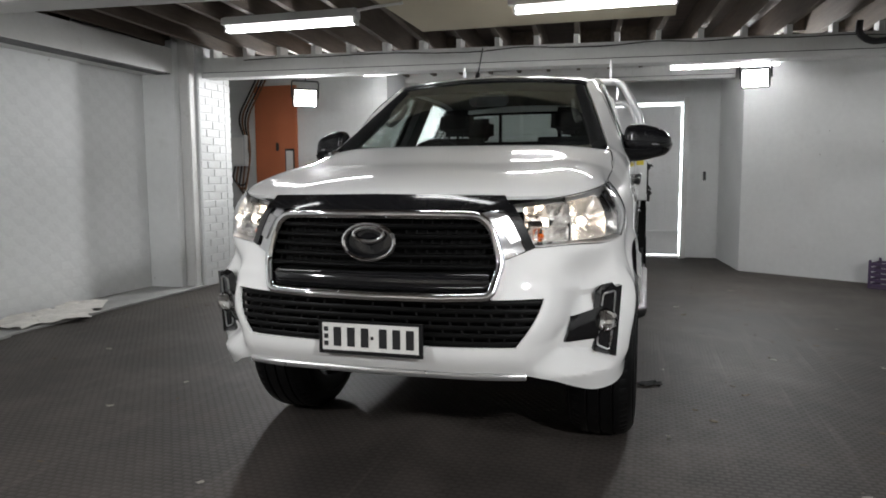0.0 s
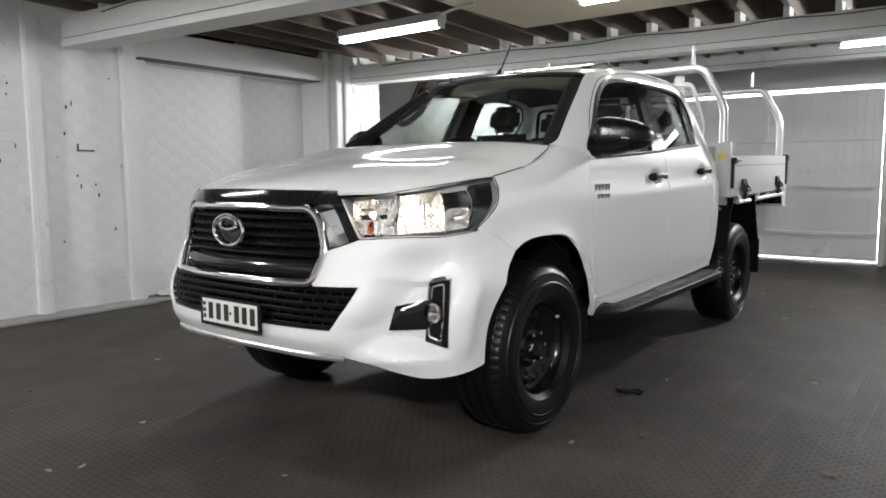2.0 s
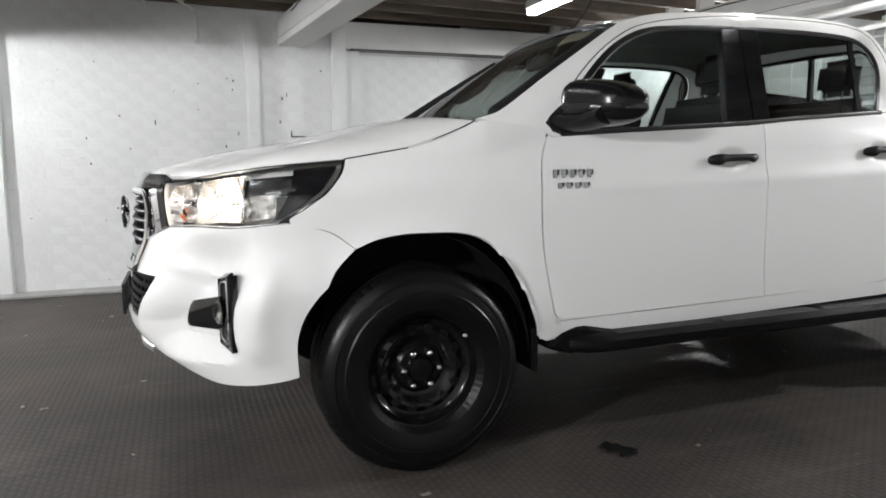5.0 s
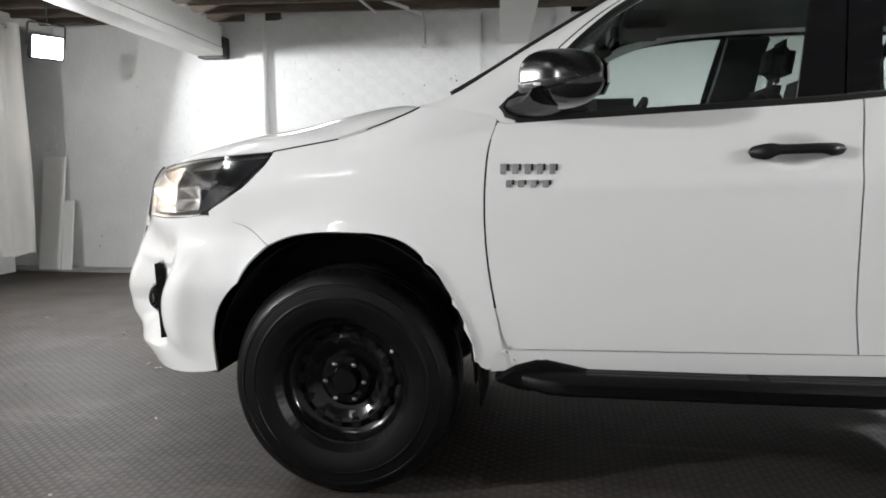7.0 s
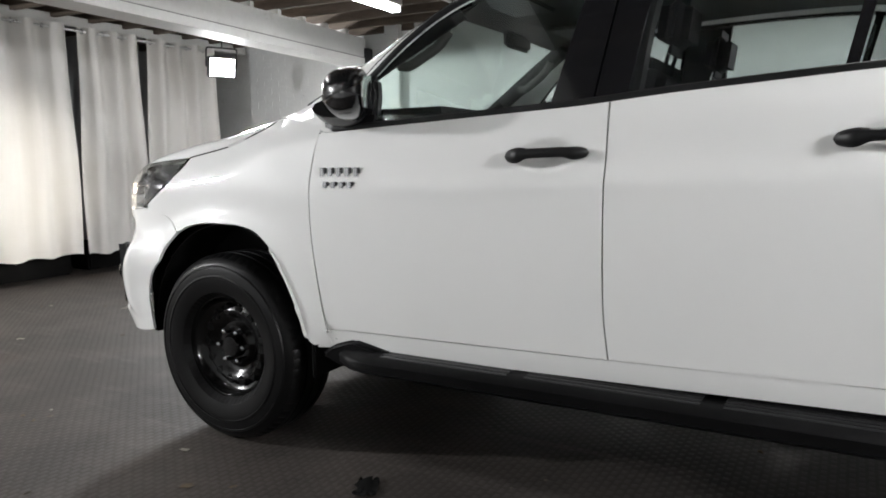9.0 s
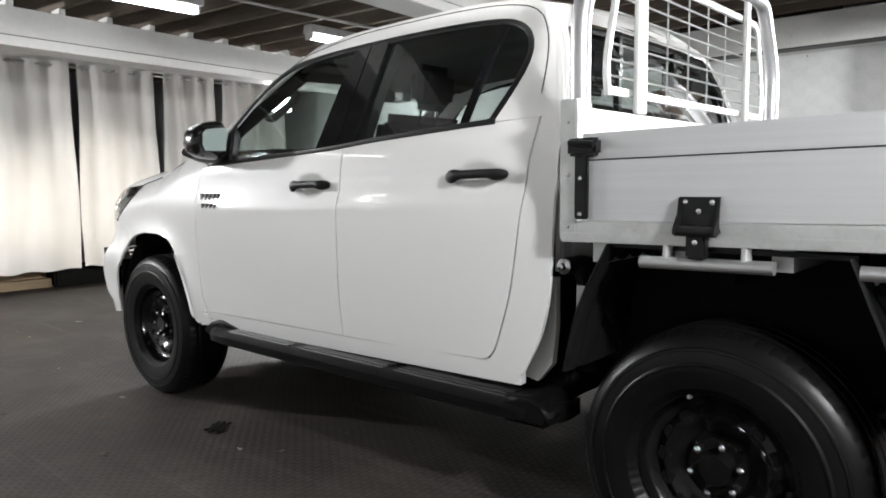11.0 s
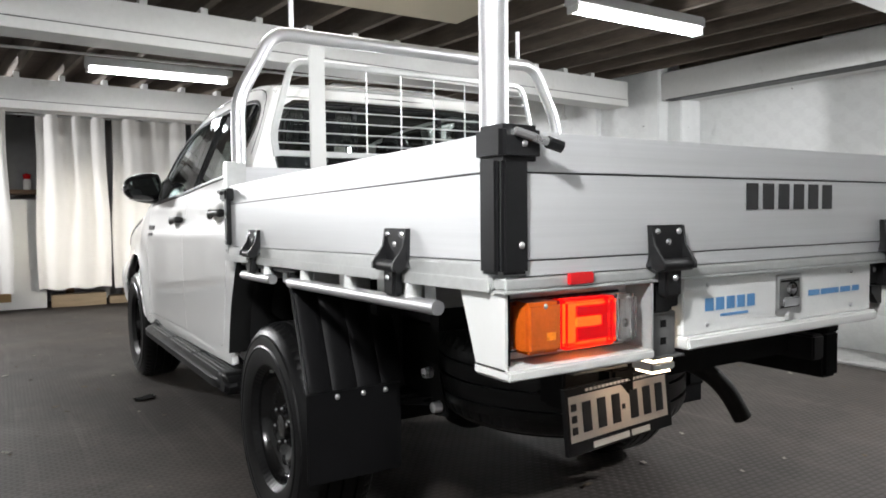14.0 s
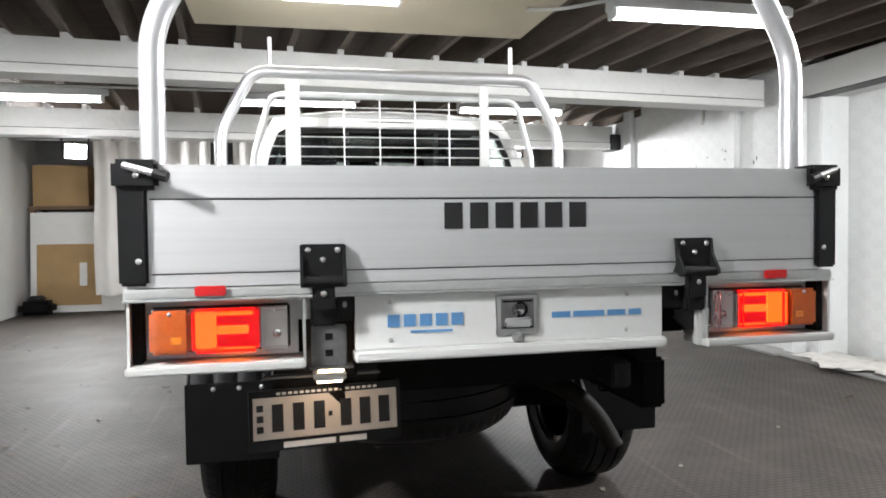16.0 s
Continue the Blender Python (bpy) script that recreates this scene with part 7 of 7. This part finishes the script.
# fuel filler pipe, exhaust, tow bar ends, tank
bm = tube(bmesh.new(), along([(.62, 2.66, .86), (.74, 2.63, .90), (.84, 2.62, .905)], 10), .028, 12)
part("fuel_filler", bm, LINER, truck)
part("filler_cap", lathe(bmesh.new(), [(.83, .0005), (.83, .025), (.858, .024), (.862, .011), (.878, .010), (.880, .0005)], 16, "x", (0, 2.62, .905)), BADGE, truck, "metal filler cap")
part("exhaust_pipe", tube(bmesh.new(), along([(-.45, 3.1, .60), (-.33, 3.70, .63), (-.28, 3.90, .655), (-.36, 4.0, .625), (-.44, 4.05, .545), (-.493, 4.083, .44)], 30), .033, 14), EXHAUST, truck, "dark exhaust pipe")
part("exhaust_hanger", tube(bmesh.new(), [(-.372, 4.0, .60), (-.386, 4.02, .715), (-.425, 4.03, .575)], .006, 6), SATIN, truck)
part("rear_crossmember", box(-.372, .46, 4.28, 4.36, .735, .84, bevel=.008), LINER, truck)
part("tow_bar_end", box(-.373, -.315, 4.20, 4.44, .724, .800, bevel=.006), BLACK, truck)
for sgn in (1, -1):
    # tray mounting brackets on the chassis rails
    for ya, yb in ((3.36, 3.58), (3.81, 3.96)):
        m = part("tray_mount", box(sgn * .470, sgn * .478, ya, yb, .80, .935, bevel=.002), BARESTEEL, truck, "dull steel tray mounting plate")
    # flange and hanging strap behind the cab corner; the flange's grey is painted shade
    part("cab_flange", box(sgn * .775, sgn * .83, 2.588, 2.600, .88, 1.36, bevel=.004), GREYWALL, truck)
for sgn in (1, -1):
    bm = prism(bmesh.new(), [(sgn * .775, y, z) for y, z in ((2.40, .53), (2.49, .515), (2.545, .58), (2.558, .70), (2.556, .86), (2.53, .86), (2.50, .72), (2.45, .60))], (sgn * .025, 0, 0))
    part("rear_sill_end", bm, WHITE, truck)
# near-black sheet stands in for the shade below the cab back
part("cab_back_lower", box(-.76, .76, 2.50, 2.52, .56, .885), LINER, truck)
part("filler_strap", box(.836, .842, 2.655, 2.690, .77, .85, bevel=.002), BADGE, truck)
part("filler_hose", tube(bmesh.new(), along([(.80, 2.64, .90), (.80, 2.67, .82), (.72, 2.68, .72), (.60, 2.66, .62)], 12), .022, 10), STEPM, truck)
part("fuel_tank", bx(bmesh.new(), -.38, .30, 1.9, 2.9, .36, .60, bevel=.06), LINER, truck)


# ---- litter on the floor ----
rng = random.Random(11)


def crumpled(name, x, y, w, h, turn, z, material, label, cat, group, n=10, amp=.012, ragged=.12):
    r = random.Random(int((x + 9) * 977 + (y + 9) * 131))
    o = (r.uniform(0, 50), r.uniform(0, 50))
    g = []
    for j in range(n + 1):
        row = []
        for i in range(n + 1):
            u, v = i / n - .5, j / n - .5
            q = noise.noise(Vector((u * 4 + o[0], v * 4 + o[1], 0)))
            row.append(Vector((u * w * (1 + ragged * q), v * h * (1 - ragged * q) + .25 * ragged * w * q, z + amp + amp * q + .3 * amp * noise.noise(Vector((u * 13 + o[0], v * 13, 3))))))
        g.append(row)
    ob = part(name, sheet(bmesh.new(), g, .0015, (0, 0, 1)), material)
    ob.matrix_world = pose(x, y, 0, 0, 0, turn)
    return tagged(ob, label, cat, group)


for x, y, w, h, a, z in ((-3.92, 1.18, .42, .55, 12, .022), (-3.88, 1.55, .50, .42, -20, .024), (-3.98, 1.88, .40, .5, 35, .022), (-3.72, 1.40, .38, .30, 60, .022)):
    crumpled("newspaper_sheet", x, y, w, h, a, z, PAPER, "crumpled sheet of newspaper on the floor", "newspaper", "newspaper sheets", amp=.018)
ob = crumpled("dark_leaf", .985, .775, .13, .075, 30, .0, LINER, "torn piece of black rubber on the floor", "rubber scrap", "floor litter", 6, .012, .7)
for i in range(250):
    x, y = rng.uniform(-3.2, 3.9), rng.uniform(-4.0, 6.6)
    if abs(x) < 1.0 and -1.0 < y < 4.3 and rng.random() < .8:
        continue
    s = rng.uniform(.008, .034) * rng.uniform(.6, 1.25)
    crumpled("litter_scrap", x, y, s * rng.uniform(1, 2.0), s * .7, rng.uniform(0, 180), .006, LEAF if rng.random() < .55 else SCRAP, "small dry leaf or paper scrap on the floor", "litter", "floor litter", 4, .004, .8)

# ---- floor studs: staggered low lozenges ----
def stud_field(x0, x1, y0, y1, px=.046, py=.030):
    nx, ny = int((x1 - x0) / px), int((y1 - y0) / py)
    ii, jj = np.meshgrid(np.arange(nx), np.arange(ny))
    cx = (x0 + (ii + .5 * (jj % 2)) * px).ravel()
    cy = (y0 + jj * py).ravel()
    base = np.array([(-.017, -.0095, 0), (.017, -.0095, 0), (.017, .0095, 0), (-.017, .0095, 0), (-.012, -.0055, .0014), (.012, -.0055, .0014), (.012, .0055, .0014), (-.012, .0055, .0014)])
    # trodden patches where the studs are worn low
    worn = .5 + .25 * np.sin(1.7 * cx + .9 * cy + .6) + .25 * np.sin(1.1 * cy - 2.3 * cx + 1.9 + np.sin(2.1 * cy))
    worn += .22 * np.sin(4.1 * cx + 1.3 * np.sin(2.7 * cy)) * np.sin(3.3 * cy + 1.1 * np.sin(1.9 * cx)) + .10 * np.sin(9.7 * cx + 7.3 * cy)
    tall = .06 + 1.0 * np.clip(worn * 1.6 - .52, 0, 1)
    B = np.repeat(base[None], len(cx), 0)
    B[:, :, 2] *= tall[:, None]
    V = B + np.stack([cx, cy, np.zeros_like(cx)], 1)[:, None, :]
    quads = np.array([(4, 5, 6, 7), (0, 1, 5, 4), (1, 2, 6, 5), (2, 3, 7, 6), (3, 0, 4, 7)])
    F = (quads[None] + (np.arange(len(cx)) * 8)[:, None, None]).reshape(-1, 4)
    me = bpy.data.meshes.new("floor_studs")
    V = V.reshape(-1, 3)
    me.vertices.add(len(V))
    me.vertices.foreach_set("co", V.ravel())
    me.loops.add(F.size)
    me.loops.foreach_set("vertex_index", F.ravel().astype(np.int32))
    me.polygons.add(len(F))
    me.polygons.foreach_set("loop_start", (np.arange(len(F)) * 4).astype(np.int32))
    me.update(calc_edges=True)
    me.materials.append(STUDM)
    ob = new("floor_studs", me)
    ob.parent = floor
    return tagged(ob, "raised rubber studs", kind="stuff")


stud_field(-3.58, 4.2, -4.9, 7.3)
# ---- painted bricks, slightly proud of their walls ----
def brick_mesh(w, h, deep=.006):
    bm = bx(bmesh.new(), -.004, deep, -w / 2, w / 2, -h / 2, h / 2)
    me = bpy.data.meshes.new("brick")
    for v in bm.verts:
        if v.co.x > 0:
            v.co.y *= 1 - .008 / w
            v.co.z *= 1 - .006 / h
    bm.to_mesh(me)
    bm.free()
    me.materials.append(BRICKPAINT)
    return me


full, cut = brick_mesh(.228, .074), brick_mesh(.112, .074)
pier = bpy.data.objects["wall_west_pier"]
for row in range(33):
    z = .043 + row * .086
    y = 3.375
    first = True
    while y < 3.95:
        w = .112 if (row % 2 and first) else .228
        if y + w > 3.96:
            w = .112
            if y + w > 3.97:
                break
        o = new("brick", full if w > .2 else cut)
        o.parent = pier
        o.location = (-3.70 + rng.uniform(-.0015, .0015), y + w / 2, z)
        y += w + .010
        first = False
ws_wall = bpy.data.objects["wall_west_south"]
shallow = brick_mesh(.228, .074, .0022)
bm = bmesh.new()
for row in range(33):
    z = .043 + row * .086
    y = -5.72 + (.119 if row % 2 else 0)
    while y < .42:
        d = rng.uniform(.0008, .0035)
        if -.18 < y + .114 < -.02 or -2.44 < y + .114 < -2.2:
            pass
        elif y > -1.95:
            o = new("brick", shallow)
            o.parent = ws_wall
            o.location = (-3.8622 + d * .22, y + .114, z)
        else:
            bx(bm, -3.862, -3.860 + d, y, y + .228, z - .037, z + .037)
        y += .238
o = part("brick_courses", bm, BRICKPAINT, ws_wall, "painted brick courses")
tagged(o, kind="stuff")
bay = bpy.data.objects["wall_west_bay"]
for row in range(26):
    y = .98 + (.119 if row % 2 else 0)
    while y < 2.92:
        o = new("brick", shallow)
        o.parent = bay
        o.location = (-4.220 + rng.uniform(-.0021, -.0016), y + .114, .043 + row * .086)
        y += .238


# crumbs of dry leaf and grit strewn over the floor
def floor_grit():
    r = random.Random(41)
    bm = bmesh.new()
    for _ in range(260):
        x, y = r.uniform(1.05, 4.2), r.uniform(-4.2, 6.4)
        if r.random() < .3:
            x = r.uniform(-3.4, 4.2)
        a, big = r.uniform(0, math.pi * 2), r.choice((.004, .006, .006, .009, .014))
        ring = []
        for k in range(6):
            q = a + k * math.pi / 3
            d = big * r.uniform(.45, 1.2)
            ring.append(bm.verts.new((x + math.cos(q) * d * 1.4, y + math.sin(q) * d * .8, .0045 + r.uniform(0, .3) * big)))
        tip = bm.verts.new((x, y, .006 + big * .45))
        for k in range(6):
            bm.faces.new((ring[k], ring[(k + 1) % 6], tip))
        bm.faces.new(ring[::-1])
    tagged(part("floor_grit", bm, GRITM), "crumbs of dry leaf and grit strewn on the floor", "grit", kind="stuff")


GRITM = mat("leaf_crumbs", (0.10, 0.085, 0.065), 0.8, vary=0.6, scale=3)
floor_grit()
